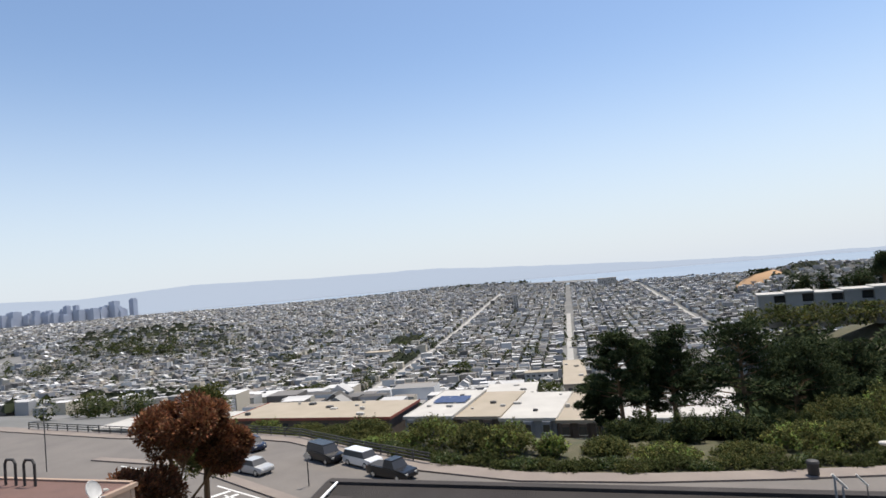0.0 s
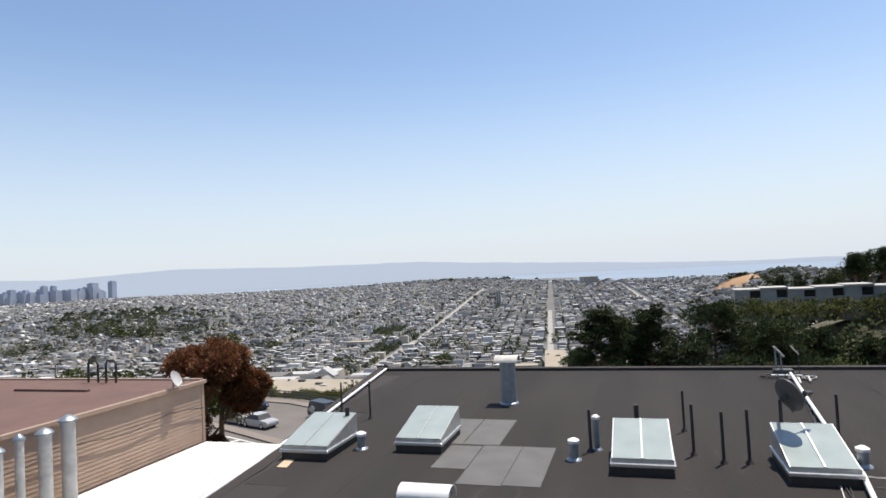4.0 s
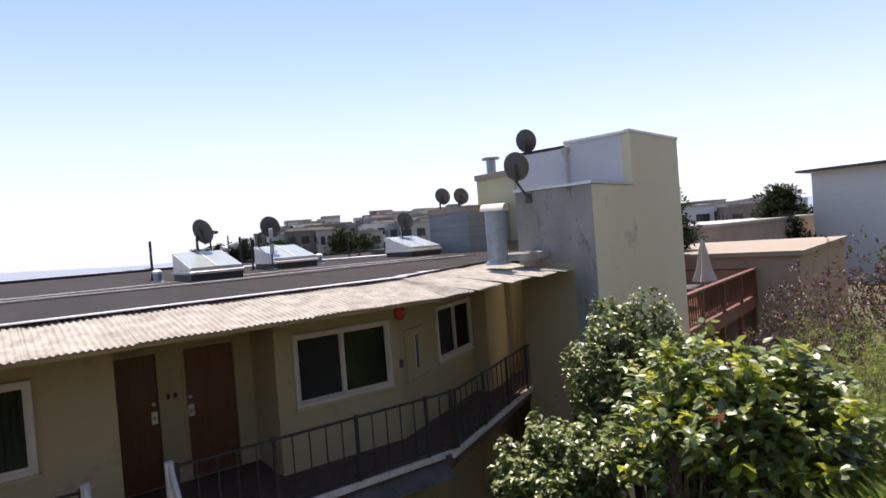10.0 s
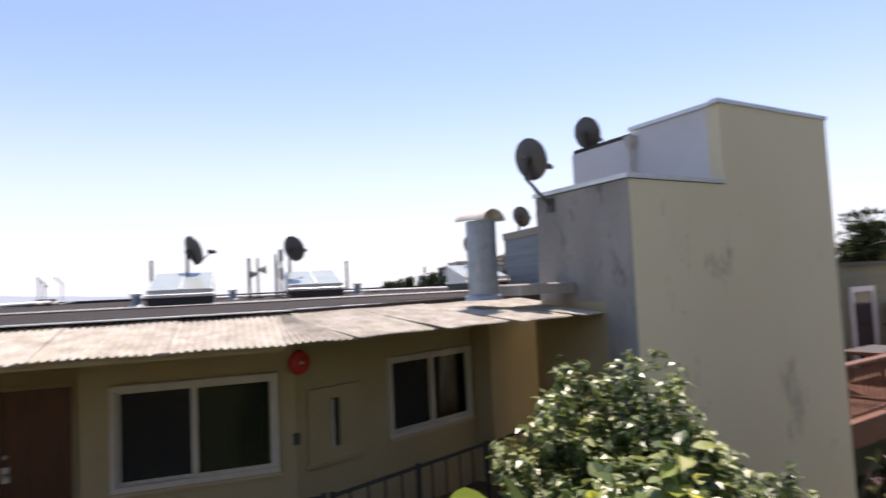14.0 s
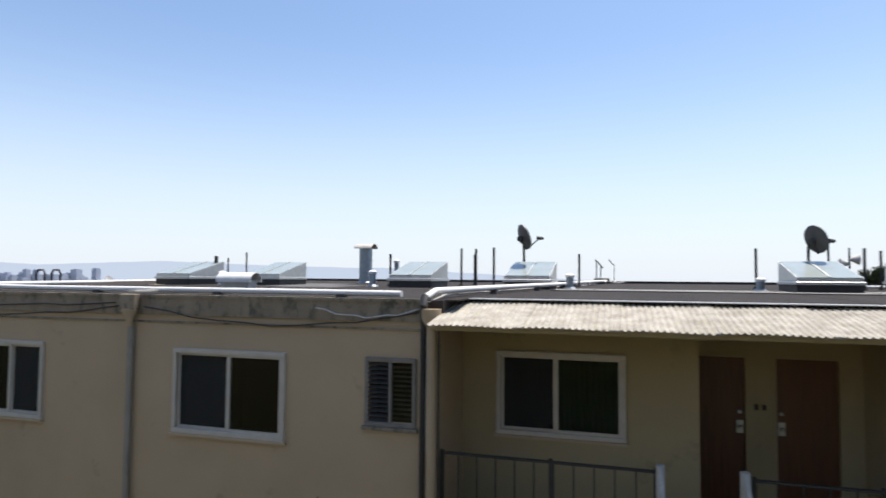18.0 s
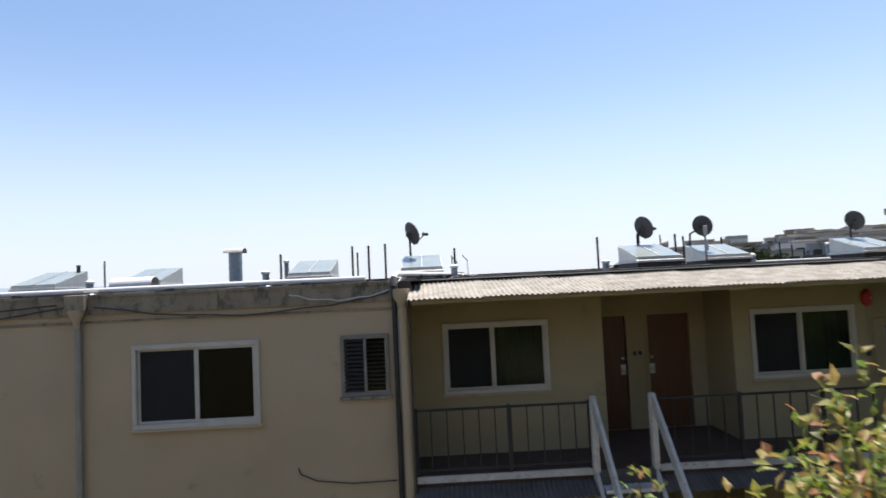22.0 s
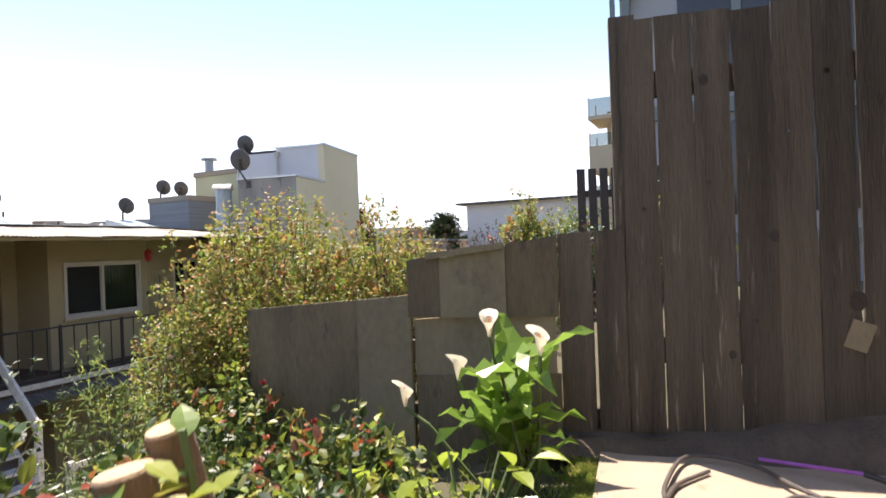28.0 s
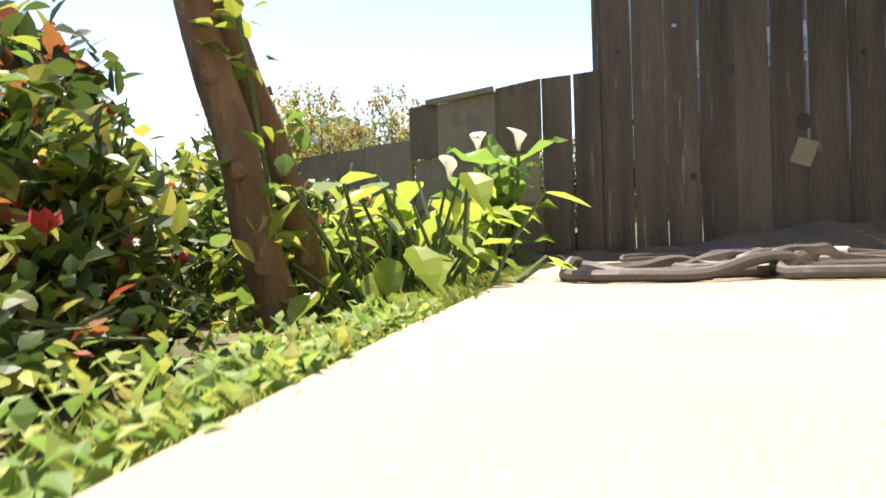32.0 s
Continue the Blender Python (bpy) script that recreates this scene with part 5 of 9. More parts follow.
shrub("lemon_bush", "leggy bush with large bright lime leaves", (11.7, -4.75, 1.2), (1.0, 0.9, 1.05), 3400, 0.15, [(BROAD, 1.2), (GREEN_Y, 0.5), (GLOSSY, 6), (REDLEAF, 0.3)], 7, 30, 0.012, 0.2, fine=True, squash=0.45, w=0.62, level=0.5)
shrub("camellia_bush", "low glossy dark camellia bush beside the walkway", (11.6, -2.0, -0.4), (0.9, 0.95, 1.4), 8000, 0.10, [(GLOSSY, 6), (GREEN, 0.6)], 6, 30, 0.016, 0.2, squash=0.55, w=0.72, cluster=14, level=0.7)
shrub("lemon_bush", "leggy bush with large bright lime leaves", (12.5, -3.5, 0.6), (1.2, 1.0, 1.4), 3800, 0.145, [(BROAD, 1.0), (GREEN_Y, 0.4), (GLOSSY, 6)], 8, 30, 0.012, 0.2, squash=0.5, fine=True, w=0.62, level=0.5)
shrub("lemon_bush", "low bush with large bright lime leaves above the walkway", (11.5, -3.98, 0.4), (0.55, 0.5, 1.7), 1300, 0.14, [(BROAD, 2.0), (GREEN_Y, 1.0), (GLOSSY, 4)], 88, 20, 0.012, 0.25, squash=0.6, fine=True, w=0.62, level=0.5)
shrub("plum_shrub", "dark plum-leaved shrub on the slope", (17.6, -2.8, 1.0), (2.0, 1.4, 1.35), 9000, 0.07, [(PLUM, 4), (OLIVE, 1)], 11, 24, 0.010)
shrub("plum_shrub", "dark plum-leaved shrub on the slope", (20.5, -3.6, 1.2), (1.8, 1.5, 1.5), 7000, 0.08, [(PLUM, 4), (OLIVE, 2)], 12, 22, 0.010)
shrub("broom_shrub", "fine green shrub with small yellow flowers", (15.0, -4.4, 1.3), (1.2, 0.9, 0.75), 6000, 0.05, [(GREEN_Y, 4), (GREEN, 2)], 13, 14, 0.006, w=0.25)
shrub("broom_shrub", "fine green shrub with small yellow flowers", (13.2, -5.2, 1.5), (0.9, 0.7, 0.5), 4000, 0.045, [(GREEN_Y, 4), (GREEN, 2)], 14, 12, 0.006, w=0.25)
for k, (x, y, r, h) in enumerate(((13.6, -4.9, 0.75, 0.72), (14.8, -4.7, 0.9, 0.85), (12.9, -5.6, 0.6, 0.6), (15.9, -5.0, 0.9, 0.95), (14.1, -5.9, 0.8, 0.7))):
    shrub("fennel_clump", "feathery bright green fennel clump on the slope", (x, y, ground_z(x, y)), (r, r, h), 9000, 0.085, [(FENNEL, 1)], 170 + k, 30, 0.006, 0.2, cat="plant", group="fennel on the slope", squash=0.4, w=0.09, cluster=14, stem_mat=STEM_G)
shrub("dry_shrub", "dry twiggy shrub with few leaves", (14.2, -3.2, 0.9), (0.9, 0.8, 0.9), 500, 0.05, [(OLIVE, 1)], 15, 90, 0.008, stem_mat=surf("dry_twig", (0.34, 0.27, 0.21), (0.22, 0.17, 0.13), 20, 0.9))
shrub("dry_shrub", "dry twiggy shrub with few leaves", (16.2, -3.6, 1.2), (1.3, 0.9, 0.85), 700, 0.05, [(OLIVE, 1), (PLUM, 1)], 16, 90, 0.008)
for k, (x, y, z, r, h, mats) in enumerate(((8.3, -9.2, 1.4, 0.7, 0.95, [(GREEN, 3), (PLUM, 1)]), (8.8, -8.2, 1.4, 0.6, 0.92, [(PLUM, 2), (REDLEAF, 3), (GREEN, 1)]), (11.0, -8.6, 1.9, 1.0, 0.9, [(GREEN, 2), (GREEN_Y, 2)]),
                                           (9.3, -10.0, 1.4, 0.8, 1.3, [(GREEN_Y, 2), (GREEN, 2)]), (12.6, -9.2, 1.8, 0.7, 0.75, [(GREEN_Y, 3), (REDLEAF, 1)]), (7.3, -8.6, 1.4, 0.8, 0.75, [(GREEN, 2), (OLIVE, 2)]))):
    shrub("garden_shrub", ("mixed garden shrub with green and red leaves", "reddish-leaved garden shrub behind the fence", "low green garden shrub", "bright green garden shrub", "tall shrub with yellow-green tips", "low olive garden shrub")[k],
          (x, y, z), (r, r, h), 2200, 0.075, mats, 40 + k, 16, 0.01, group="shrubs behind the fence")
small = shrub("yellow_conifer", "small rounded tree with golden tips", (10.8, -7.85, 1.5), (0.48, 0.48, 1.38), 4200, 0.07, [(GREEN_Y, 3), (BUSHMIX, 2)], 50, 14, 0.02, cat="tree")

# ---- fan palm at the corner of the block ----
palm = thing("fan_palm", "fan palm with green fronds and dry brown ones below", "palm tree", pose(-6.3, -0.55, -3.0))
part("trunk", Build().tube([(0, 0, 0), (0.03, 0, 2.2), (0, 0.02, 4.4)], [0.26, 0.22, 0.2], 12), BARK, palm)
FROND = pal("palm_frond", [(0.16, 0.19, 0.04), (0.11, 0.14, 0.03), (0.22, 0.24, 0.05), (0.30, 0.27, 0.07)], 0.35)
DRYFROND = pal("dry_frond", [(0.17, 0.125, 0.08), (0.13, 0.095, 0.06), (0.22, 0.17, 0.115)], 0.25)
rng = random.Random(21)
for k in range(58):
    el, az = rng.uniform(-0.7, 1.35), k * 2.4
    d = Vector((math.cos(az) * math.cos(el), math.sin(az) * math.cos(el), math.sin(el)))
    b = Build()
    hub = Vector((0, 0, 4.45)) + d * 0.85
    b.tube([(0, 0, 4.35), tuple(hub)], [0.02, 0.012], 5)
    side = d.cross(Vector((0, 0, 1))).normalized()
    for j in range(26):
        a = (j - 12.5) / 12.5 * 1.3
        dd = (d * math.cos(a) + side * math.sin(a)).normalized()
        leaf(b, hub, dd, Vector((0, 0, 1)), 1.0 * (1 - 0.12 * abs(a)) * rng.uniform(0.9, 1.1), 0.07, 0.25)
    part("frond", b, FROND if el > -0.1 else DRYFROND, palm)

# ---- patio, fence, garden bed ----
# laid out on its own plan, whose unit is a board and a half wide; GARDEN sets that plan into the world
GARDEN = Matrix.Translation((-1.215, 5.517, -1.195)) @ Matrix.Rotation(radians(-0.2), 4, "Z") @ Matrix.Scale(1.5217, 4)
outside = set(scene.objects)
CONCRETE = surf("sunlit_patio_concrete", (0.39, 0.315, 0.24), (0.32, 0.255, 0.19), 2.2, 0.92, bump=0.4, fine=140, c3=(0.26, 0.195, 0.13), stain=0.06, spec=0.2)
GZ = 1.462
C, D, J1, J2, J3 = (2.44, -10.5), (2.563, -10.62), (2.454, -10.964), (2.088, -11.03), (2.61, -11.13)
slabs = [[(-3, -11.6), (1.0, -10.89), (1.75, -10.685), (2.03, -10.605), (2.2, -10.562), C, D, J1, J2, (2.6, -14), (-3, -14)],
         [C, (2.75, -10.415), (3.1, -10.34), (3.6, -10.27), (4.2, -10.19), (4.6, -12.6), J3, J1, D],
         [J2, J1, J3, (4.6, -12.6), (4.5, -14), (2.6, -14)]]
patio = structure("patio", Build().prism([(-3, -11.62), (1, -10.91), (1.76, -10.695), (2.5, -10.5), (3.3, -10.325), (4.2, -10.2), (4.62, -12.6), (4.55, -14.02), (-3.02, -14.02)], GZ - 0.16, GZ - 0.004), CONCRETE, "sunlit concrete patio with shallow joints")
for s in slabs:
    c = Vector((sum(p[0] for p in s) / len(s), sum(p[1] for p in s) / len(s)))
    inn = [tuple(Vector(p) + (c - Vector(p)).normalized() * 0.0015) for p in s]
    part("slab", Build().prism(inn, GZ - 0.05, GZ), CONCRETE, patio)
GREYWOOD = surf("weathered_grey_board", (0.112, 0.090, 0.063), (0.048, 0.038, 0.027), 1.3, 0.93, bump=0.8, fine=20, stretch=(6, 6, 0.45), rnd=0.24, c3=(0.21, 0.18, 0.13), stain=0.05)
PLY = surf("weathered_plywood", (0.165, 0.132, 0.078), (0.09, 0.07, 0.043), 2.4, 0.93, bump=0.5, fine=30, stretch=(1.6, 1.6, 0.5), rnd=0.2, c3=(0.075, 0.06, 0.045), stain=0.12)
PLY_L = surf("pale_weathered_plywood", (0.235, 0.20, 0.125), (0.15, 0.125, 0.08), 2.0, 0.93, bump=0.35, fine=30, stretch=(1, 1, 0.6), c3=(0.12, 0.105, 0.075), stain=0.1)
FX = Matrix.Translation((3.97, -9.29, 0)) @ Matrix.Rotation(math.atan2(-0.982, 0.187), 4, "Z")
fence = thing("fence", "patched low fence of weathered plywood and boards", "fence", FX)


def panel(s0, s1, z0, za, zb, off, mat, name="fence_panel", th=0.018):
    """A panel along the fence whose top runs from za to zb."""
    v = [(s0, off, z0), (s1, off, z0), (s1, off + th, z0), (s0, off + th, z0), (s0, off, za), (s1, off, zb), (s1, off + th, zb), (s0, off + th, za)]
    return part(name, Build().add(v, [(0, 3, 2, 1), (4, 5, 6, 7), (0, 1, 5, 4), (1, 2, 6, 5), (2, 3, 7, 6), (3, 0, 4, 7)]), mat, fence)


panel(-0.50, 0.005, 1.34, 1.962, 1.995, 0.0, PLY)
panel(0.0, 0.222, 1.34, 1.996, 2.012, -0.022, PLY_L)
panel(0.217, 0.345, 1.925, 2.146, 2.166, -0.030, PLY)
panel(0.347, 0.600, 1.925, 2.150, 2.185, -0.034, PLY_L)
panel(0.602, 0.79, 1.925, 2.196, 2.220, -0.030, PLY)
panel(0.235, 0.775, 1.70, 1.915, 1.955, -0.012, PLY_L)
panel(0.24, 0.79, 1.34, 1.70, 1.715, -0.02, PLY)
part("batten", Build().box(0.30, 0.60, -0.052, -0.032, -0.012, 0.012, pose(0, 0, 2.128, 0, -6)), PLY_L, fence)
part("fence_post", Build().box(-0.53, -0.46, 0.02, 0.09, 1.3, 1.75), BLACK, fence)
for s0, s1, zt in ((0.792, 0.912, 2.225), (0.922, 1.028, 2.23)):
    panel(s0, s1, 1.36, zt, zt + 0.004, -0.005, GREYWOOD, "board")
part("rail", Build().box(0.2, 1.05, 0.02, 0.06, 1.5, 1.58), GREYWOOD, fence)
part("rail", Build().box(-0.5, 0.3, 0.02, 0.06, 1.75, 1.83), GREYWOOD, fence)
part("base_plank", Build().box(0.7, 2.2, -0.05, -0.01, 1.36, 1.50), GREYWOOD, fence)
KNOT = surf("dark_knot_wood", (0.05, 0.038, 0.028), (0.03, 0.024, 0.018), 60, 0.9, bump=0.3)
tall = thing("tall_fence", "tall fence of weathered grey upright boards with gaps and knots", "fence", FX)
rng = random.Random(5)
edges = [1.030, 1.152, 1.276, 1.400, 1.526, 1.649, 1.771, 1.905, 2.030, 2.150]
HOLES = [(1.287, 2.935, 0.010), (1.687, 2.728, 0.012), (1.645, 2.733, 0.011), (1.317, 2.383, 0.011), (1.571, 2.541, 0.007)]
DARKKNOTS = [(1.31, 2.738, 0.016), (1.372, 1.785, 0.013), (1.514, 2.188, 0.017), (1.756, 1.965, 0.028), (1.10, 2.3, 0.008), (1.45, 1.9, 0.009), (1.84, 2.62, 0.012), (1.96, 2.2, 0.012), (2.08, 2.5, 0.011)]


def gap(k, z):
    """Half the gap beside board edge k at a height: mostly tight, open in places."""
    return 0.0008 + 0.011 * max(0, noise.noise(Vector((k * 7.3, z * 2.2, 0.5))) + 0.10) * (0.35 if z < 1.9 else 1) + 0.0012 * noise.noise(Vector((k * 3.1, z * 14, 2)))


for i, (a, c) in enumerate(zip(edges, edges[1:])):
    zb, zt = 1.50 + 0.06 * (a - 1.03), 2.972 + rng.uniform(-0.008, 0.008)
    off = rng.uniform(-0.004, 0.004)
    hs_ = [h for h in HOLES if a + 0.014 < h[0] < c - 0.012]
    zs = sorted({round(zb + (zt - zb) * k / 26, 4) for k in range(27)} - {0})
    for _, hz, r in hs_:
        zs = [z for z in zs if abs(z - hz) > r * 2.4] + [hz - r * 1.4, hz + r * 1.4]
    zs.sort()
    b = Build()
    lo = [a + max(0.0004, gap(i, z)) for z in zs]
    hi = [c - max(0.0004, gap(i + 1, z)) for z in zs]
    nz = len(zs)
    for k, z in enumerate(zs):
        b.v += [(lo[k], off, z), (hi[k], off, z), (hi[k], off + 0.011, z), (lo[k], off + 0.011, z)]
    for k in range(nz - 1):
        q = 4 * k
        pierced = [h for h in hs_ if zs[k] < h[1] < zs[k + 1]]
        b.f += [(q + 1, q + 2, q + 6, q + 5), (q + 3, q, q + 4, q + 7)]
        if not pierced:
            b.f += [(q, q + 1, q + 5, q + 4), (q + 2, q + 3, q + 7, q + 6)]
            continue
        hx, hz, r = pierced[0]
        m = len(b.v)
        for y in (off, off + 0.011):
            b.v += [(hx + r * math.cos(radians(22.5 + 45 * e)), y, hz + r * 0.9 * math.sin(radians(22.5 + 45 * e))) for e in range(8)]
        for s_, (A, B, C_, D_) in ((m, (q, q + 1, q + 5, q + 4)), (m + 8, (q + 3, q + 2, q + 6, q + 7))):
            b.f += [(A, B, s_ + 6, s_ + 5), (B, C_, s_ + 1, s_ + 0), (B, s_ + 0, s_ + 7, s_ + 6), (C_, D_, s_ + 2, s_ + 1), (D_, s_ + 3, s_ + 2), (D_, A, s_ + 4, s_ + 3), (A, s_ + 5, s_ + 4)]
        b.f += [(m + e, m + (e + 1) % 8, m + 8 + (e + 1) % 8, m + 8 + e) for e in range(8)]
    b.f += [(3, 2, 1, 0), tuple(4 * (nz - 1) + e for e in range(4))]
    part("board", b, GREYWOOD, tall)
    for x, z, r in DARKKNOTS:
        if a < x < c:
            part("knot", Build().lathe([(r, 0.0), (r * 0.9, 0.003), (r * 0.4, 0.002)], 12, pose(x, off + 0.001, z, 90) @ Matrix.Diagonal((1, 1.25, 1, 1))), KNOT, tall, "dark knot")
    for z in (1.795, 2.745):
        for x in (a + 0.03, c - 0.03):
            part("nail_head", Build().lathe([(0.003, 0.0), (0.0025, 0.0015)], 8, pose(x, off, z, 90)), BLACK, tall)
for z in (1.75, 2.70):
    part("back_rail", Build().box(1.03, 2.15, 0.022, 0.06, z, z + 0.09), GREYWOOD, tall)
part("fence_post", Build().box(1.0, 1.09, 0.025, 0.115, 1.3, 3.0), GREYWOOD, tall)
tg = tagged(part("paper_tag", Build().box(-0.036, 0.036, -0.012, -0.010, -0.048, 0.048, FX @ pose(1.755, 0, 1.85, 0, 20)), PLY_L), "small white card pinned to the tall fence", "tag")
# soil bank under the tall fence
SOIL = surf("dark_soil", (0.12, 0.088, 0.062), (0.07, 0.052, 0.038), 6, 0.97, bump=0.8, fine=40)
b = Build()
for k in range(25):
    u = 0.62 + 0.1 * k
    rise = smooth_step(1.1, 1.9, u)
    hh = 0.05 + 0.10 * rise + 0.012 * math.sin(k * 2.3)
    out = 0.13 + 0.10 * rise + 0.02 * math.sin(k * 1.7)
    for o, z in ((-out, GZ - 0.02), (-out * 0.7, GZ + hh * 0.35), (-out * 0.4, GZ + hh * 0.7), (0.1, GZ + hh), (0.1, GZ - 0.2)):
        b.v.append(tuple(FX @ Vector((u, o, z))))
for k in range(24):
    b.f += [(5 * k + e, 5 * k + e + 1, 5 * k + e + 6, 5 * k + e + 5) for e in range(4)]
structure("ground_bank", b, SOIL, "dark soil heaped against the fence", smooth=True)

# pale block wall past the fence, porch post on its round pier
BLOCK = surf("pale_concrete_block", (0.52, 0.52, 0.50), (0.42, 0.42, 0.40), 4, 0.92, bump=0.4, rnd=0.08)
e0 = FX @ Vector((2.17, 0.0, 0))
BW = Matrix.Translation((e0.x, e0.y, 0)) @ Matrix.Rotation(radians(186), 4, "Z")
bw = structure("wall_block", Build().box(0.0, 1.5, 0.012, 0.16, 1.2, 3.6, BW), CONC_WALL, "pale concrete block wall")
blk = Build().bevbox(0.006, 0.392, 0.0, 0.02, 0.006, 0.192, 0.004).mesh("block", BLOCK)
for r in range(12):
    for q in range(4):
        x = q * 0.4 - (0.2 if r % 2 else 0)
        if x < -0.05:
            continue
        o = part("block", blk, BLOCK, bw)
        o.matrix_basis = BW @ pose(x, -0.012, 1.22 + r * 0.2)
PX, PY = 2.380, -11.189
pr = thing("concrete_pier", "round pitted concrete pier carrying a porch post", "pier", pose(PX, PY, GZ))
part("pier", Build().lathe([(0.0915, 0.0), (0.0925, 0.024), (0.0912, 0.025), (0.091, 0.078), (0.0925, 0.081), (0.091, 0.118)], 40), surf("pitted_concrete", (0.44, 0.36, 0.22), (0.33, 0.265, 0.16), 9, 0.92, bump=0.8, fine=34, c3=(0.10, 0.075, 0.05), stain=-0.03), pr, smooth=True)
part("pier_cap", Build().lathe([(0.091, 0.118), (0.0915, 0.124), (0.087, 0.131), (0.03, 0.133)], 40), bpy.data.materials["pitted_concrete"], pr, smooth=True)
ps = thing("porch_post", "reddish weathered wooden porch post on the pier", "post", pose(PX + 0.004, PY, GZ + 0.133, 0, 0, 20))
part("shoe", Build().box(-0.036, 0.036, -0.036, 0.036, 0.0, 0.008), GALV, ps)
part("timber", Build().bevbox(-0.033, 0.033, -0.033, 0.033, 0.008, 2.4, 0.004), surf("red_brown_timber", (0.15, 0.09, 0.06), (0.09, 0.055, 0.036), 3, 0.85, bump=0.4, stretch=(9, 9, 0.5), c3=(0.24, 0.2, 0.17), stain=0.06), ps)
tagged(part("notice_board", Build().box(2.86, 2.88, -11.62, -11.36, 1.62, 1.92), WHITE_PAINT), "white board behind the porch post", "board")
# ceiling out of view, added to shade the block wall and fence end
structure("ceiling_porch", Build().box(2.36, 4.7, -14.2, -11.15, 3.2, 3.3), OLDWHITE, "unseen porch ceiling, inferred from the post, that shades the fence")
structure("wall_house", Build().box(-3.2, 4.6, -14.3, -14.05, 1.2, 4.6).box(-3.3, -3.05, -14.05, -11.0, 1.2, 4.6), STUCCO, "plain house wall behind the patio")


# garden hose in loose coils
def spline(pts, n=10):
    pts = [Vector(p) for p in pts]
    P = [pts[0]] + pts + [pts[-1]]
    out = []
    for i in range(1, len(P) - 2):
        for k in range(n):
            t = k / n
            a, b_, c, d = P[i - 1], P[i], P[i + 1], P[i + 2]
            out.append(0.5 * ((2 * b_) + (c - a) * t + (2 * a - 5 * b_ + 4 * c - d) * t * t + (3 * b_ - a - 3 * c + d) * t ** 3))
    return out + [P[-2]]


HOSE = surf("dusty_grey_hose", (0.095, 0.078, 0.064), (0.06, 0.05, 0.042), 14, 0.6, bump=0.15)
PURPLE = surf("purple_hose_grip", (0.36, 0.10, 0.40), (0.28, 0.07, 0.32), 8, 0.4, bump=0.03)
hz = GZ + 0.012
path = [(3.82, -11.21, 0), (3.72, -11.06, 0), (3.59, -10.97, .02), (3.48, -10.93, .02), (3.33, -10.85, .02), (3.30, -10.79, 0), (3.37, -10.77, 0), (3.44, -10.80, .01), (3.48, -10.87, .02), (3.41, -10.94, .02),
        (3.21, -10.95, .02), (3.12, -10.95, .02), (3.01, -10.93, .01), (2.90, -10.91, .02), (2.80, -10.87, 0), (2.75, -10.82, 0), (2.71, -10.73, 0), (2.70, -10.65, 0), (2.73, -10.59, .01), (2.82, -10.55, .01),
        (2.94, -10.52, 0), (3.02, -10.55, 0), (3.15, -10.61, 0), (3.25, -10.70, 0), (3.34, -10.77, .02), (3.40, -10.91, .01), (3.42, -10.97, 0), (3.37, -11.03, 0), (3.31, -11.03, 0), (3.26, -11.00, 0), (3.22, -10.93, 0), (3.27, -10.88, 0)]
path2 = [(3.30, -10.79, .02), (3.10, -10.74, .01), (3.01, -10.71, 0), (2.96, -10.70, 0), (2.88, -10.72, 0), (2.87, -10.76, 0), (2.90, -10.81, 0), (2.94, -10.82, 0), (3.01, -10.81, 0), (3.06, -10.75, 0), (3.04, -10.69, .015),
         (2.97, -10.62, 0), (2.87, -10.56, 0), (2.78, -10.54, .02), (2.72, -10.54, 0), (2.67, -10.56, 0), (2.63, -10.61, 0), (2.63, -10.67, 0), (2.67, -10.77, 0), (2.74, -10.84, .02), (2.85, -10.89, .02), (2.94, -10.93, 0), (3.00, -10.98, 0), (3.05, -11.08, 0), (3.12, -11.27, 0)]
path3 = [(3.29, -11.27, 0), (3.27, -11.12, 0), (3.20, -11.01, .01), (3.11, -10.97, .03), (2.97, -10.93, .03), (2.90, -10.89, .03), (2.84, -10.87, .02), (2.76, -10.88, 0), (2.71, -10.91, 0), (2.71, -10.95, 0), (2.72, -11.00, 0), (2.78, -11.10, 0), (2.91, -11.22, 0)]
path4 = [(3.41, -10.94, .04), (3.66, -10.92, 0), (3.79, -10.85, 0), (3.81, -10.78, 0), (3.67, -10.71, 0), (3.56, -10.69, 0), (3.49, -10.74, 0), (3.54, -10.82, 0), (3.65, -10.86, .02), (3.77, -10.84, .02), (3.81, -10.91, 0)]
path5 = [(3.94, -10.56, 0), (3.80, -10.48, 0), (3.69, -10.46, 0), (3.76, -10.45, .01), (4.00, -10.48, .01), (4.05, -10.57, .01), (4.00, -10.69, .01), (3.87, -10.78, .01), (3.79, -10.88, 0)]
h1 = thing("garden_hose", "dusty grey garden hose lying in loose coils", "hose", pose(3.4, -10.8, hz))
for pts, r in ((path, 0.0105), (path2, 0.0105), (path3, 0.0105), (path4, 0.008), (path5, 0.007)):
    part("hose_coil", Build().tube([(p.x - 3.4, p.y + 10.8, p.z) for p in spline(pts)], r, 8), HOSE, h1, smooth=True)
part("hose_wand", Build().tube([(0.64, 0.10, 0.02), (0.60, -0.17, 0.02)], [0.006, 0.006], 8), PURPLE, h1, "purple plastic hose end", smooth=True)
part("coupling", Build().tube([(0.60, -0.17, 0.02), (0.54, -0.25, 0.016)], 0.009, 8), BLACK, h1, smooth=True)
part("coupling", Build().tube([(0.54, -0.25, 0.016), (0.50, -0.30, 0.014)], 0.011, 8), OLDWHITE, h1, smooth=True)
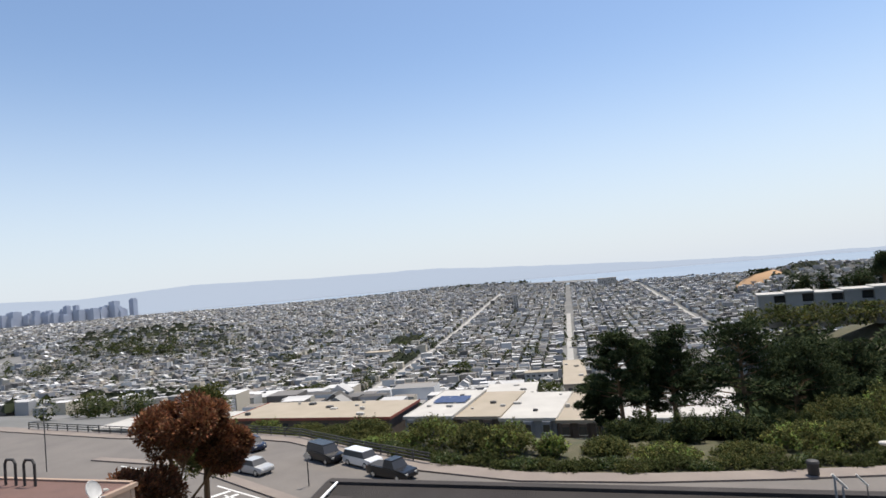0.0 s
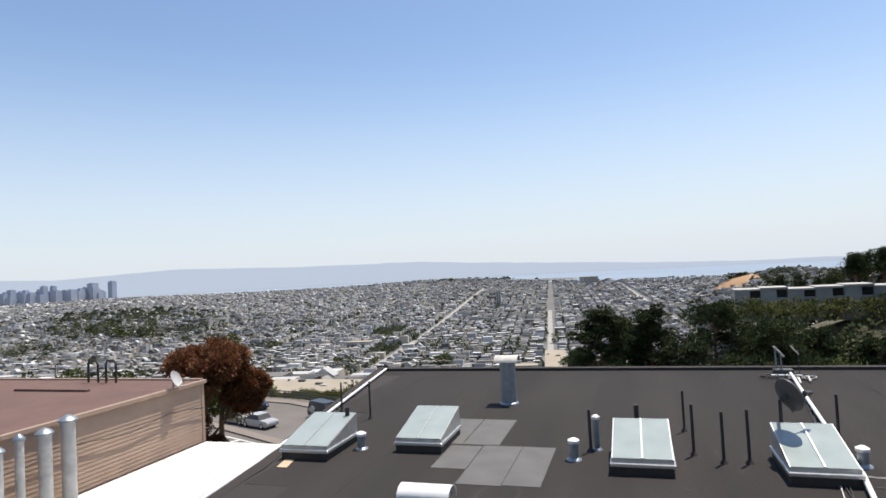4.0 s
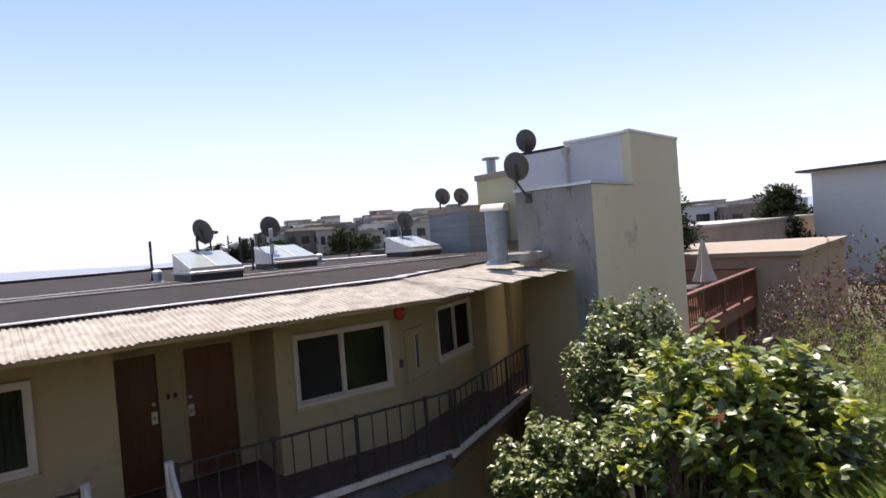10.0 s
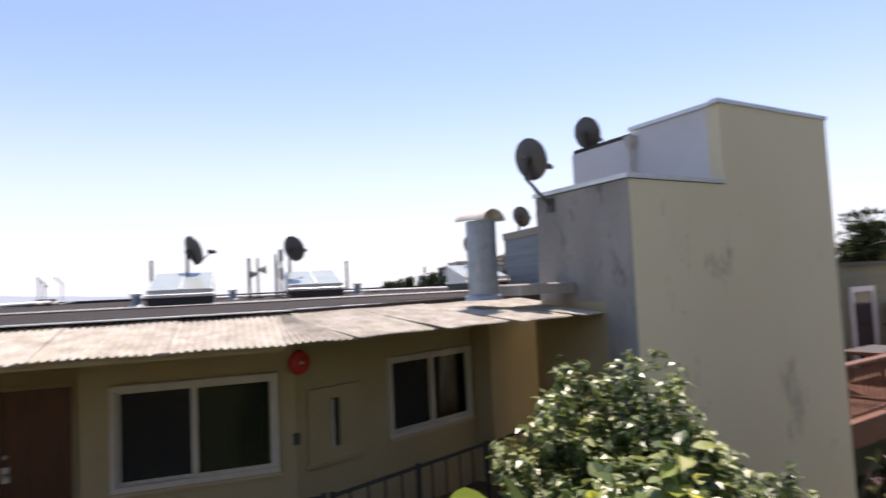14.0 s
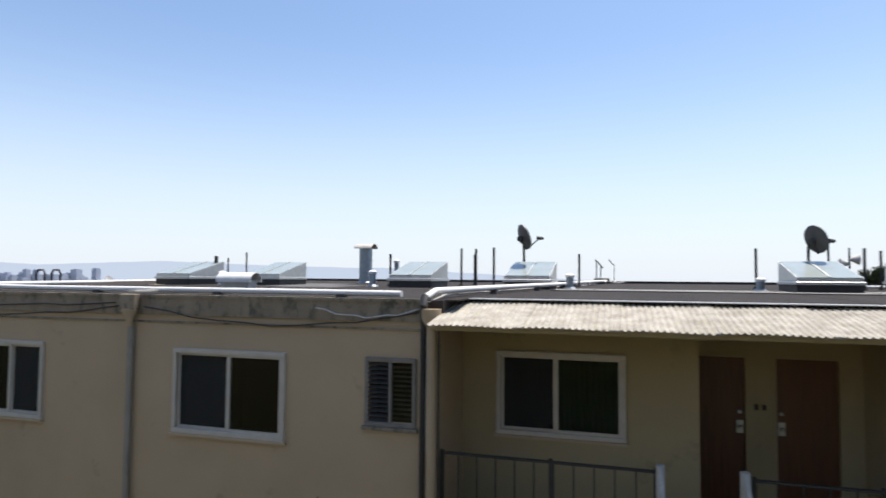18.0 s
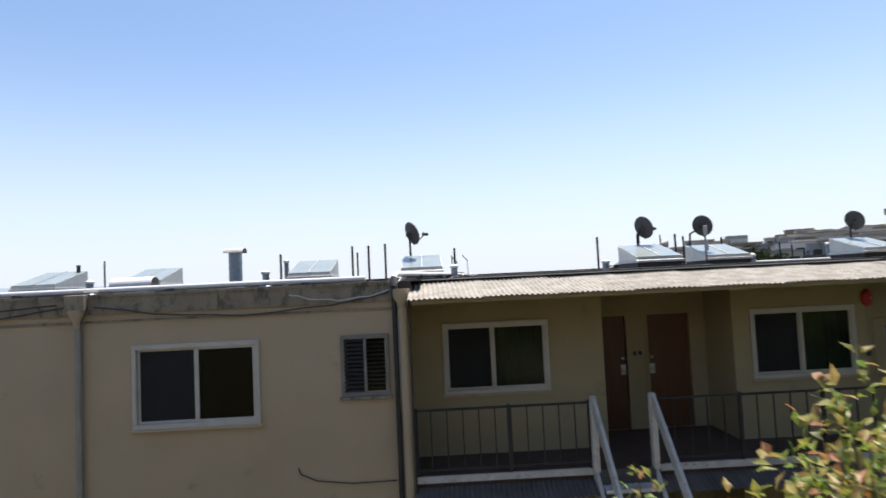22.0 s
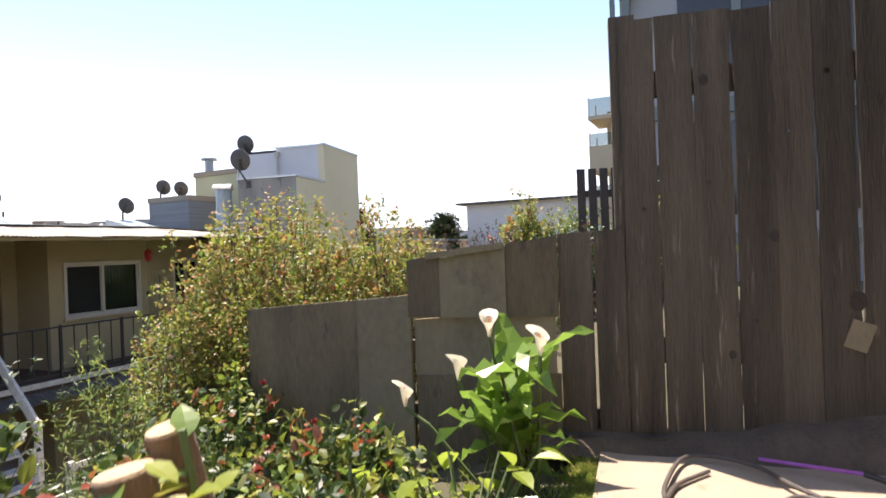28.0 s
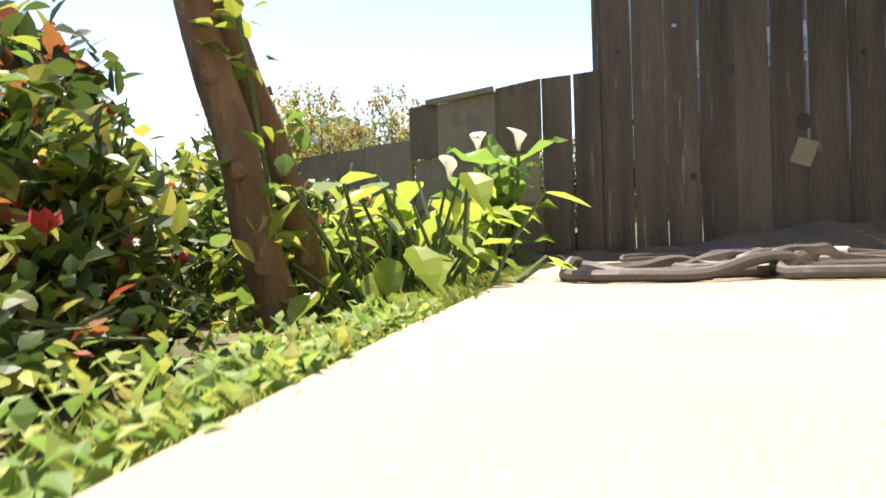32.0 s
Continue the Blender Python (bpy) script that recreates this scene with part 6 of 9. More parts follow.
part("hose_coil", Build().tube([(0.50, -0.30, 0.012), (0.53, -0.39, 0.004), (0.56, -0.50, 0.0), (0.5, -0.8, 0.0)], 0.008, 8), HOSE, h1, smooth=True)

# sawn tree trunks
CUTWOOD = surf("sawn_end_grain", (0.45, 0.33, 0.20), (0.36, 0.25, 0.15), 20, 0.85, bump=0.2)
for k, (p0, p1, r) in enumerate((((2.42, -10.2, 1.27), (2.361, -10.034, 1.96), 0.033), ((2.62, -10.15, 1.27), (2.424, -10.026, 1.988), 0.027))):
    t = thing("tree_stump", ("tall sawn-off bare tree trunk leaning over the bed", "thinner sawn-off bare trunk beside it")[k], "tree trunk", Matrix.Translation(p0))
    a, c = Vector(p0), Vector(p1)
    pts = [(c - a) * (i / 9) + Vector((0.004 * math.sin(i * 1.3 + k), 0.004 * math.cos(i * 1.7), 0)) for i in range(10)]
    part("trunk", Build().tube(pts, [r * (1.06 - 0.012 * i) + 0.0015 * math.sin(i * 2.2) for i in range(10)], 18), BARK, t, smooth=True)
    d = (pts[-1] - pts[-2]).normalized()
    part("sawn_face", Build().tube([pts[-1] - d * 0.001, pts[-1] + d * 0.004], [r * 0.99, r * 0.93], 18), CUTWOOD, t, "pale sawn top")
    for i in range(3):
        z = pts[3 + 2 * i] + Vector((-r * 0.8, -r * 0.5, 0))
        part("branch_scar", Build().lathe([(0.016, 0), (0.013, 0.008), (0.006, 0.009)], 10, Matrix.Translation(z) @ pose(0, 0, 0, 70, 0, -30)), BARK, t)

# roses and broad-leaved plants in the bed
ROSE = surf("rose_petals", (0.38, 0.03, 0.025), (0.25, 0.02, 0.02), 30, 0.6, bump=0.1)
PEACH = surf("peach_petals", (0.70, 0.28, 0.12), (0.60, 0.2, 0.1), 30, 0.6, bump=0.1)


def flower(b, p, r, rng):
    for k in range(9):
        a = k * 2.4
        t = 0.3 + 0.08 * k
        d = Vector((math.cos(a) * t, math.sin(a) * t, 0.8)).normalized()
        leaf(b, p, d, Vector((-d.x, -d.y, 0.6)).normalized(), r * (0.8 + 0.05 * k), r * 0.9, -0.2)


def rose(at, r, h, n, seed, L=0.037):
    s = shrub("rose_bush", ("leafy rose bush with coppery young leaves", "tall rose bush with dark leaves and red blooms")[seed % 2], at, (r, r * 0.8, h), n, L, [(GREEN, 5), (GREEN_Y, 3), (REDLEAF, 0.8)], seed, 18, 0.006, group="rose bushes in the bed", squash=0.45, w=0.62, stem_mat=STEM_G, cluster=5, fine=True, base=1.34)
    rng = random.Random(seed)
    for k in range(2):
        b = Build()
        d = rand_dir(rng)
        flower(b, Vector((d.x * r * 0.8, d.y * r * 0.7, h * rng.uniform(0.7, 1.0))), 0.022, rng)
        part("bloom", b, ROSE if k % 2 else PEACH, s, "red rose bloom" if k % 2 else "faded peach bloom")
    return s


for k, (x, y, r, h, n) in enumerate(((1.62, -9.95, 0.30, 0.62, 1500), (1.98, -9.75, 0.34, 0.68, 1700), (1.45, -10.35, 0.26, 0.40, 900), (2.05, -10.12, 0.22, 0.42, 1000), (2.55, -9.72, 0.34, 0.44, 1300),
                                     (2.95, -9.85, 0.34, 0.36, 1200), (3.35, -9.62, 0.3, 0.40, 1000), (1.2, -9.6, 0.4, 0.6, 1200), (0.8, -10.1, 0.4, 0.5, 900), (2.3, -9.3, 0.4, 0.42, 1200), (3.2, -9.1, 0.4, 0.35, 1000), (3.62, -8.9, 0.3, 0.4, 700), (1.82, -10.28, 0.2, 0.26, 900), (2.06, -10.2, 0.15, 0.26, 700), (1.55, -10.1, 0.26, 0.34, 900))):
    rose((x, y, 1.34), r, h, int(n * 1.35), 60 + k, 0.037 if k < 12 else 0.024)
for k, (x, y, h) in enumerate(((2.28, -9.72, 0.72), (2.06, -9.62, 0.66), (1.86, -9.9, 0.62), (2.45, -9.5, 0.70), (1.66, -9.7, 0.66), (2.14, -9.9, 0.58))):
    shrub("rose_bush", "tall rose cane with sparse leaves and coppery tips", (x, y, 1.34), (0.13, 0.13, h), 420, 0.046, [(GREEN, 4), (GREEN_Y, 2), (REDLEAF, 1)], 160 + k, 9, 0.005, group="rose bushes in the bed", squash=0.5, w=0.62, stem_mat=STEM_G, cluster=5, fine=True, base=1.34)
for k, (x, y, h) in enumerate(((2.42, -10.16, 0.66), (2.56, -10.11, 0.5))):
    b, sb = Build(), Build()
    v = thing("climbing_vine", "vine with pale new leaves twining up the bare trunk", "vine", pose(x, y, 1.34))
    rng = random.Random(90 + k)
    for j in range(60):
        z = h * rng.random()
        leaf(b, Vector((rng.uniform(-.045, .045) - 0.06 * z, rng.uniform(-.045, .045) + 0.12 * z, z)), rand_dir(rng), Vector((0, 0, 1)), rng.uniform(0.035, 0.055), 0.034, fine=True)
    sb.tube([(0, 0, 0), (0.02, 0.05, h * 0.5), (-0.02, 0.08, h)], 0.005, 5)
    part("stem", sb, STEM_G, v)
    part("foliage", b, GREEN_Y, v, kind="stuff")
for k, (x, y, n) in enumerate(((2.72, -10.24, 30), (2.57, -10.25, 26), (2.62, -10.38, 14), (2.98, -10.18, 30), (3.25, -10.04, 24), (2.85, -9.98, 24), (2.66, -10.02, 22), (3.1, -9.95, 20), (3.42, -10.02, 16))):
    pl = thing("broadleaf_plant", "low plant with large lime-green leaves", "plant", pose(x, y, 1.34), "broad-leaved plants in the bed")
    rng = random.Random(130 + k)
    st = Build()
    for j in range(n):
        d = rand_dir(rng)
        d.z = abs(d.z) * 0.6 + 0.2
        q = rng.random()
        tip = Vector((d.x * 0.17, d.y * 0.17, 0.05 + 0.29 * q))
        st.tube([(0, 0, 0), tuple(tip * 0.6 + Vector((0, 0, 0.02))), tuple(tip)], [0.005, 0.004, 0.003], 4)
        b = Build()
        leaf(b, tip, Vector((d.x, d.y, 0.1 - 0.9 * rng.random())).normalized(), Vector((0, 0, 1)), rng.uniform(0.062, 0.098), rng.uniform(0.044, 0.062), 0.35 * rng.random(), fine=True)
        part("leaf", b, BROAD, pl)
    part("stalk_work", st, STEM_G, pl, kind="stuff")

# calla lily
LILY_W = surf("white_lily_spathe", (0.80, 0.76, 0.62), (0.72, 0.66, 0.48), 10, 0.5, bump=0.05, trans=0.3)
LILY_L = pal("lily_leaf", [(0.25, 0.38, 0.06), (0.19, 0.31, 0.05), (0.33, 0.43, 0.07)], 0.55, 0.28)
lily = thing("calla_lily", "calla lily clump with white flowers and arrow leaves", "plant", pose(3.75, -10.06, 1.36))
rng = random.Random(17)
for j in range(34):
    az, lean = rng.uniform(0, 6.28), rng.uniform(0.04, 0.28)
    h = rng.uniform(0.14, 0.47)
    tip = Vector((math.cos(az) * lean * h - 0.03, math.sin(az) * lean * h + 0.06, h))
    part("leaf_stalk", Build().tube([(math.cos(az) * 0.03 - 0.03, math.sin(az) * 0.03 + 0.06, 0), tuple(tip * 0.55), tuple(tip)], [0.009, 0.007, 0.005], 5), STEM_G if j % 6 else DRYFROND, lily)
    az += rng.uniform(-0.9, 0.9)
    d = Vector((math.cos(az), math.sin(az), (0.15, 1.3, -0.35, 0.5)[j % 4])).normalized()
    side = d.cross(Vector((0, 0, 1))).normalized()
    nrm = side.cross(d)
    L, w = rng.uniform(0.15, 0.23), rng.uniform(0.042, 0.062)
    b = Build()
    outline = [(-0.18, 0.7), (0.05, 1.0), (0.3, 0.92), (0.6, 0.55), (0.85, 0.2)]
    b.v = [tuple(tip)] + [tuple(tip + d * L * u + side * w * v_ * s + nrm * (0.02 * math.sin(u * 9 + j + s) + w * 0.3 * v_)) for s in (-1, 1) for u, v_ in outline] + [tuple(tip + d * L - nrm * 0.02)]
    b.v += [tuple(tip + d * L * u) for u in (0.3, 0.6, 0.85)]
    for s in (0, 5):
        q = [(0, 1 + s, 2 + s), (0, 2 + s, 3 + s, 12), (12, 3 + s, 4 + s, 13), (13, 4 + s, 5 + s, 14), (14, 5 + s, 11)]
        b.f += [f if s else tuple(reversed(f)) for f in q]
    part("leaf", b, LILY_L, lily)
for x, y, z, tw in ((0.05, 0.15, 0.575, 0.3), (-0.08, -0.06, 0.545, 1.2), (-0.02, 0.44, 0.34, 2.0), (-0.1, 0.2, 0.46, 3.0)):
    b = Build()
    b.tube([(x * 0.3, y * 0.3, 0), (x * 0.8, y * 0.8, z * 0.7), (x, y, z - 0.05)], [0.006, 0.006, 0.006], 6)
    part("flower_stalk", b, STEM_G, lily)
    b, n = Build(), 16
    for i, (r, zz) in enumerate(((0.005, -0.045), (0.010, -0.02), (0.016, 0.005), (0.030, 0.024))):
        for k in range(n):
            a = 2 * math.pi * k / n
            f = 1 + (0.45 * max(0, math.cos(a - tw)) if i == 3 else 0)
            b.v.append((x + r * f * math.cos(a), y + r * f * math.sin(a), z + zz + (0.02 * math.cos(a - tw) if i > 1 else 0)))
    for i in range(3):
        b.f += [(i * n + k, i * n + (k + 1) % n, (i + 1) * n + (k + 1) % n, (i + 1) * n + k) for k in range(n)]
    part("spathe", b, LILY_W, lily, "white trumpet flower", smooth=True)
    part("spadix", Build().tube([(x, y, z - 0.03), (x, y, z + 0.02)], [0.004, 0.003], 6), PEACH, lily)

# grass along the patio edge, on the bed and on the slope
def edge_y(x):
    """The line of the patio's edge."""
    return float(np.interp(x, [-3, 1.0, 1.75, 2.03, 2.2, 2.44, 2.75, 3.1, 3.6, 4.2], [-11.6, -10.89, -10.685, -10.605, -10.562, -10.5, -10.42, -10.34, -10.27, -10.19]))


GRASS = pal("grass_blade", [(0.26, 0.35, 0.07), (0.19, 0.28, 0.05), (0.33, 0.37, 0.08), (0.40, 0.36, 0.12)], 0.5, 0.6)
rng = random.Random(71)
b = Build()


def blade(p, L, w):
    a = rng.uniform(0, 6.28)
    d = Vector((math.cos(a) * 0.5, math.sin(a) * 0.5, 1)).normalized() * L
    s = Vector((-math.sin(a), math.cos(a), 0)) * w
    n = len(b.v)
    b.v += [tuple(p - s), tuple(p + s), tuple(p + d * 0.6 + s * 0.6), tuple(p + d + Vector((d.x, d.y, -0.3 * L)) * 0.4)]
    b.f.append((n, n + 1, n + 2, n + 3))


for _ in range(9000):
    t = rng.random()
    x = 1.5 + 2.5 * t
    y = edge_y(x) + abs(rng.gauss(0, 0.045)) + 0.004
    blade(Vector((x, y, 1.435)), rng.uniform(0.015, 0.045) if x > 2.3 else rng.uniform(0.012, 0.038), 0.0016)
for _ in range(3000):
    x, y = rng.uniform(0.5, 4.0), rng.uniform(-10.3, -8.6)
    blade(Vector((x, y, 1.385)), rng.uniform(0.02, 0.07), 0.0016)
tagged(part("grass_verge", b, GRASS), "short grass and weeds along the patio edge", "grass", kind="stuff")
b = Build()
for _ in range(2600):
    x = 1.25 + 0.95 * rng.random()
    y = edge_y(x) + abs(rng.gauss(0, 0.05))
    leaf(b, Vector((x, y, 1.42 + rng.random() * 0.05)), (rand_dir(rng) + Vector((0, 0, 0.5))).normalized(), Vector((0, 0, 1)), rng.uniform(0.010, 0.019), 0.009)
tagged(part("ground_cover", b, FENNEL), "low pale green ground cover beside the patio", "ground cover", kind="stuff")

for ob in list(scene.objects):
    if ob not in outside and ob.parent is None:
        ob.matrix_basis = GARDEN @ ob.matrix_basis
b = Build()
for _ in range(34000):
    x, y = rng.uniform(10.5, 22), rng.uniform(-9.5, -2.6)
    blade(Vector((x, y, ground_z(x, y) - 0.01)), rng.uniform(0.1, 0.32), 0.004)
tagged(part("meadow_grass", b, GRASS), "long green grass on the slope", "grass", kind="stuff")

# ---- the street below ----
ASPHALT = surf("sunlit_asphalt", (0.155, 0.138, 0.122), (0.12, 0.108, 0.097), 0.25, 0.95, bump=0.2, fine=6)
PAVE = surf("pale_pavement", (0.22, 0.185, 0.155), (0.18, 0.15, 0.13), 0.4, 0.95, bump=0.2, fine=6)
SZ = -9.40
far_kerb = [(-130, 74), (-95, 69), (-70, 65.5), (-54, 66.5), (-42, 64.2), (-30, 58.5), (-21, 54.6), (-11, 52.4), (0, 52.8), (10, 54.2), (30, 58), (70, 66)]
structure("road", Build().prism(far_kerb + [(70, 33), (-130, 33)], SZ - 0.5, SZ), ASPHALT, "wide sun-bleached asphalt street")
pave = [(x + 0.6, y + 2.2) for x, y in far_kerb]
structure("pavement", Build().prism(far_kerb + pave[::-1], SZ - 0.5, SZ + 0.15), PAVE, "pale pavement along the street")
med = [(-64, 57.2), (-50, 55.8), (-42, 52.6), (-30, 47.0), (-22, 43)]
structure("pavement_median", Build().prism(med + [(x - 0.5, y - 1.1) for x, y in med[::-1]], SZ - 0.3, SZ + 0.16), PAVE, "narrow raised median")
MARK = surf("white_road_paint", (0.75, 0.74, 0.70), (0.6, 0.59, 0.56), 2, 0.8)
for xa, ya, xb, yb, w in ((-40.3, 49.3, -29.9, 45.2, 0.09), (-37.6, 47.0, -30.8, 44.3, 0.09), (-58, 54.5, -46, 51.4, 0.09), (-39.2, 45.5, -37.9, 48.1, 0.22), (-37.7, 45.0, -36.4, 47.4, 0.22), (-36.2, 44.4, -35.2, 46.2, 0.18)):
    L, a = math.hypot(xb - xa, yb - ya), math.degrees(math.atan2(yb - ya, xb - xa))
    tagged(part("lane_mark", Build().box(0, L, -w, w, 0.0, 0.008, pose(xa, ya, SZ, 0, 0, a)), MARK), "white painted lane line on the asphalt", "road marking", "lane marks")
fr = thing("guard_fence", "low dark guard fence along the pavement", "fence", pose(-70, 68, SZ + 0.15))
pts = [(x + 0.3, y + 2.0) for x, y in far_kerb[1:7]]
for (xa, ya), (xb, yb) in zip(pts, pts[1:]):
    n = int(math.hypot(xb - xa, yb - ya) / 2.4)
    for i in range(n):
        x, y = xa + (xb - xa) * i / n + 70, ya + (yb - ya) * i / n - 68
        part("fence_post", Build().box(x - 0.06, x + 0.06, y - 0.06, y + 0.06, 0, 1.05), DARKGREY, fr)
    a = math.atan2(yb - ya, xb - xa)
    L = math.hypot(xb - xa, yb - ya)
    for z in (0.35, 0.7, 1.0):
        part("fence_rail", Build().box(0, L, -0.03, 0.03, z - 0.07, z + 0.05, pose(xa + 70, ya - 68, 0, 0, 0, math.degrees(a))), DARKGREY, fr)

TYRE = surf("tyre_rubber", (0.02, 0.02, 0.02), (0.03, 0.03, 0.03), 20, 0.9)
CARGLASS = surf("dark_car_glass", (0.02, 0.022, 0.025), (0.03, 0.03, 0.035), 4, 0.4)


def car(at, rz, body, paint, label, kind="sedan"):
    """A parked car: lofted body, cabin, glass, wheels, lights."""
    c = thing("car", label, "car", Matrix.Translation(at) @ Matrix.Rotation(radians(rz), 4, "Z"), "parked cars")
    L, W, H, hood = body
    top = {"sedan": (0.26, 0.80, 0.36, 0.66), "suv": (0.22, 0.97, 0.32, 0.93), "pickup": (0.26, 0.56, 0.34, 0.53)}[kind]
    b = Build()
    secs = [(0.0, 0.45, hood * 0.72), (0.03, 0.28, hood * 0.9), (0.24, 0.24, hood), (0.5, 0.22, hood * 1.03), (0.8, 0.24, hood * 1.03), (0.97, 0.28, hood * 0.98), (1.0, 0.45, hood * 0.85)]
    for u, z0, z1 in secs:
        w = W / 2 * (0.9 if u in (0.0, 1.0) else 1.0)
        b.v += [(L * (u - 0.5), s * w * k, z) for s, k, z in ((-1, 0.95, z0), (-1, 1, (z0 + z1) / 2), (-1, 0.92, z1), (1, 0.92, z1), (1, 1, (z0 + z1) / 2), (1, 0.95, z0))]
    for i in range(len(secs) - 1):
        b.f += [(6 * i + e, 6 * i + (e + 1) % 6, 6 * i + 6 + (e + 1) % 6, 6 * i + 6 + e) for e in range(6)]
    b.f += [(5, 4, 3, 2, 1, 0), tuple(6 * (len(secs) - 1) + e for e in range(6))]
    part("body", b, paint, c, smooth=True)
    cb = Build()
    a0, a1, r0, r1 = top
    cb.add([(L * (a0 - 0.5), -W * 0.45, hood), (L * (a1 - 0.5), -W * 0.45, hood), (L * (a1 - 0.5), W * 0.45, hood), (L * (a0 - 0.5), W * 0.45, hood),
            (L * (r0 - 0.5), -W * 0.38, H), (L * (r1 - 0.5), -W * 0.38, H), (L * (r1 - 0.5), W * 0.38, H), (L * (r0 - 0.5), W * 0.38, H)],
           [(4, 5, 6, 7), (0, 1, 5, 4), (1, 2, 6, 5), (2, 3, 7, 6), (3, 0, 4, 7)])
    part("windows", cb, CARGLASS, c, "dark glazed cabin")
    part("roof_panel", Build().bevbox(L * (r0 - 0.5) - 0.05, L * (r1 - 0.5) + 0.05, -W * 0.39, W * 0.39, H - 0.02, H + 0.04, 0.02), paint, c)
    for u in (0.19, 0.80):
        for s in (-1, 1):
            w = part("wheel", Build().lathe([(0.2, -0.1), (0.32, -0.1), (0.34, -0.06), (0.34, 0.06), (0.32, 0.1), (0.2, 0.1)], 18, pose(L * (u - 0.5), s * (W / 2 - 0.09), 0.33, 90)), TYRE, c, "black tyre")
            part("rim", Build().lathe([(0.20, -0.105), (0.17, -0.11), (0.03, -0.10), (0.03, 0.10), (0.17, 0.11), (0.20, 0.105)], 14, pose(L * (u - 0.5), s * (W / 2 - 0.09), 0.33, 90)), ALU, w)
    for s in (-1, 1):
        part("headlight", Build().bevbox(-L / 2 - 0.01, -L / 2 + 0.1, s * W * 0.32 - 0.16, s * W * 0.32 + 0.16, hood * 0.62, hood * 0.78, 0.02), OLDWHITE, c)
        part("tail_light", Build().bevbox(L / 2 - 0.08, L / 2 + 0.01, s * W * 0.36 - 0.12, s * W * 0.36 + 0.12, hood * 0.65, hood * 0.9, 0.02), RED, c)
    if kind == "pickup":
        part("cargo_bed", Build().box(L * 0.09, L * 0.47, -W * 0.38, W * 0.38, hood + 0.02, hood + 0.05), BLACK, c, "open cargo bed")
    return c


def paint(name, c):
    return surf(name, c, tuple(v * 0.95 for v in c), 2, 0.25, 0.2, bump=0.0)


BLK, SIL, WHT, BLU, CHA = paint("black_paint", (0.012, 0.012, 0.014)), paint("silver_paint", (0.45, 0.45, 0.44)), paint("white_car_paint", (0.72, 0.72, 0.71)), paint("dark_blue_paint", (0.02, 0.03, 0.06)), paint("champagne_paint", (0.34, 0.31, 0.27))
car((-33.1, 57.6, SZ), 152, (5.0, 1.95, 1.85, 1.05), BLK, "black SUV parked at the kerb", "suv")
car((-42.8, 54.8, SZ), 162, (4.5, 1.8, 1.42, 0.92), CHA, "champagne sedan parked beside the median")
car((-39.0, 53.4, SZ), 162, (4.5, 1.8, 1.42, 0.92), SIL, "silver sedan parked beside the median")
car((-23.3, 53.0, SZ), 158, (5.3, 1.95, 1.75, 1.05), BLK, "black pickup truck parked at the kerb", "pickup")
car((-28.0, 56.3, SZ), 155, (4.6, 1.82, 1.55, 0.95), WHT, "white station wagon parked at the kerb", "suv")
car((-45.2, 61.4, SZ), 152, (4.4, 1.8, 1.45, 0.92), BLU, "dark blue hatchback parked at the kerb", "suv")
car((-52.0, 59.0, SZ), 160, (4.5, 1.8, 1.42, 0.92), WHT, "white sedan half hidden by the tree")


def pole(x, y, h, label, sign=None, z=None):
    p = thing("street_sign", label, "sign", pose(x, y, SZ + 0.15 if z is None else z), "street poles")
    part("pole", Build().tube([(0, 0, -0.1), (0, 0, h)], 0.06, 8), DARKGREY, p)
    if sign:
        part("sign_plate", Build().box(-0.27, 0.27, -0.03, 0.0, -0.27, 0.27, pose(0, -0.05, h - 0.5, 0, 45)), sign, p)
    return p


YEL = surf("amber_sign_paint", (0.65, 0.30, 0.03), (0.55, 0.24, 0.02), 3, 0.6)
pole(-86, 60, 3.0, "amber diamond warning sign on a pole", YEL)
pole(-66.5, 52, 7.0, "plain grey street pole", None)
for x, y in ((-30.4, 49.9),):
    pole(x, y, 3.2, "thin street pole with a small plate", OLDWHITE)


def street_lamp(x, y, h, rz):
    s = thing("street_lamp", "dark street lamp with two pale cobra-head lanterns", "street lamp", pose(x, y, SZ, 0, 0, rz), "street lamps")
    part("pole", Build().tube([(0, 0, 0), (0, 0, h - 0.75)], [0.16, 0.13], 10), DARKGREY, s, smooth=True)
    part("arm", Build().tube([(0, 0, h - 0.85), (0.25, 0, h - 0.35), (0.8, 0, h + 0.25), (1.1, 0, h + 0.33)], [0.05, 0.05, 0.045, 0.04], 8), GALV, s, smooth=True)
    for x, z, tilt in ((0.85, h + 0.36, 86), (-0.62, h - 0.88, -108)):
        part("lantern", Build().lathe([(0.05, -0.1), (0.2, 0), (0.27, 0.35), (0.2, 0.75), (0.05, 0.85)], 14, pose(x, 0, z, 0, tilt) @ Matrix.Diagonal((0.6, 1, 1, 1))), OLDWHITE, s, smooth=True)
    part("bracket", Build().bevbox(-0.68, 0.14, -0.1, 0.1, h - 1.05, h - 0.72, 0.03), DARKGREY, s)


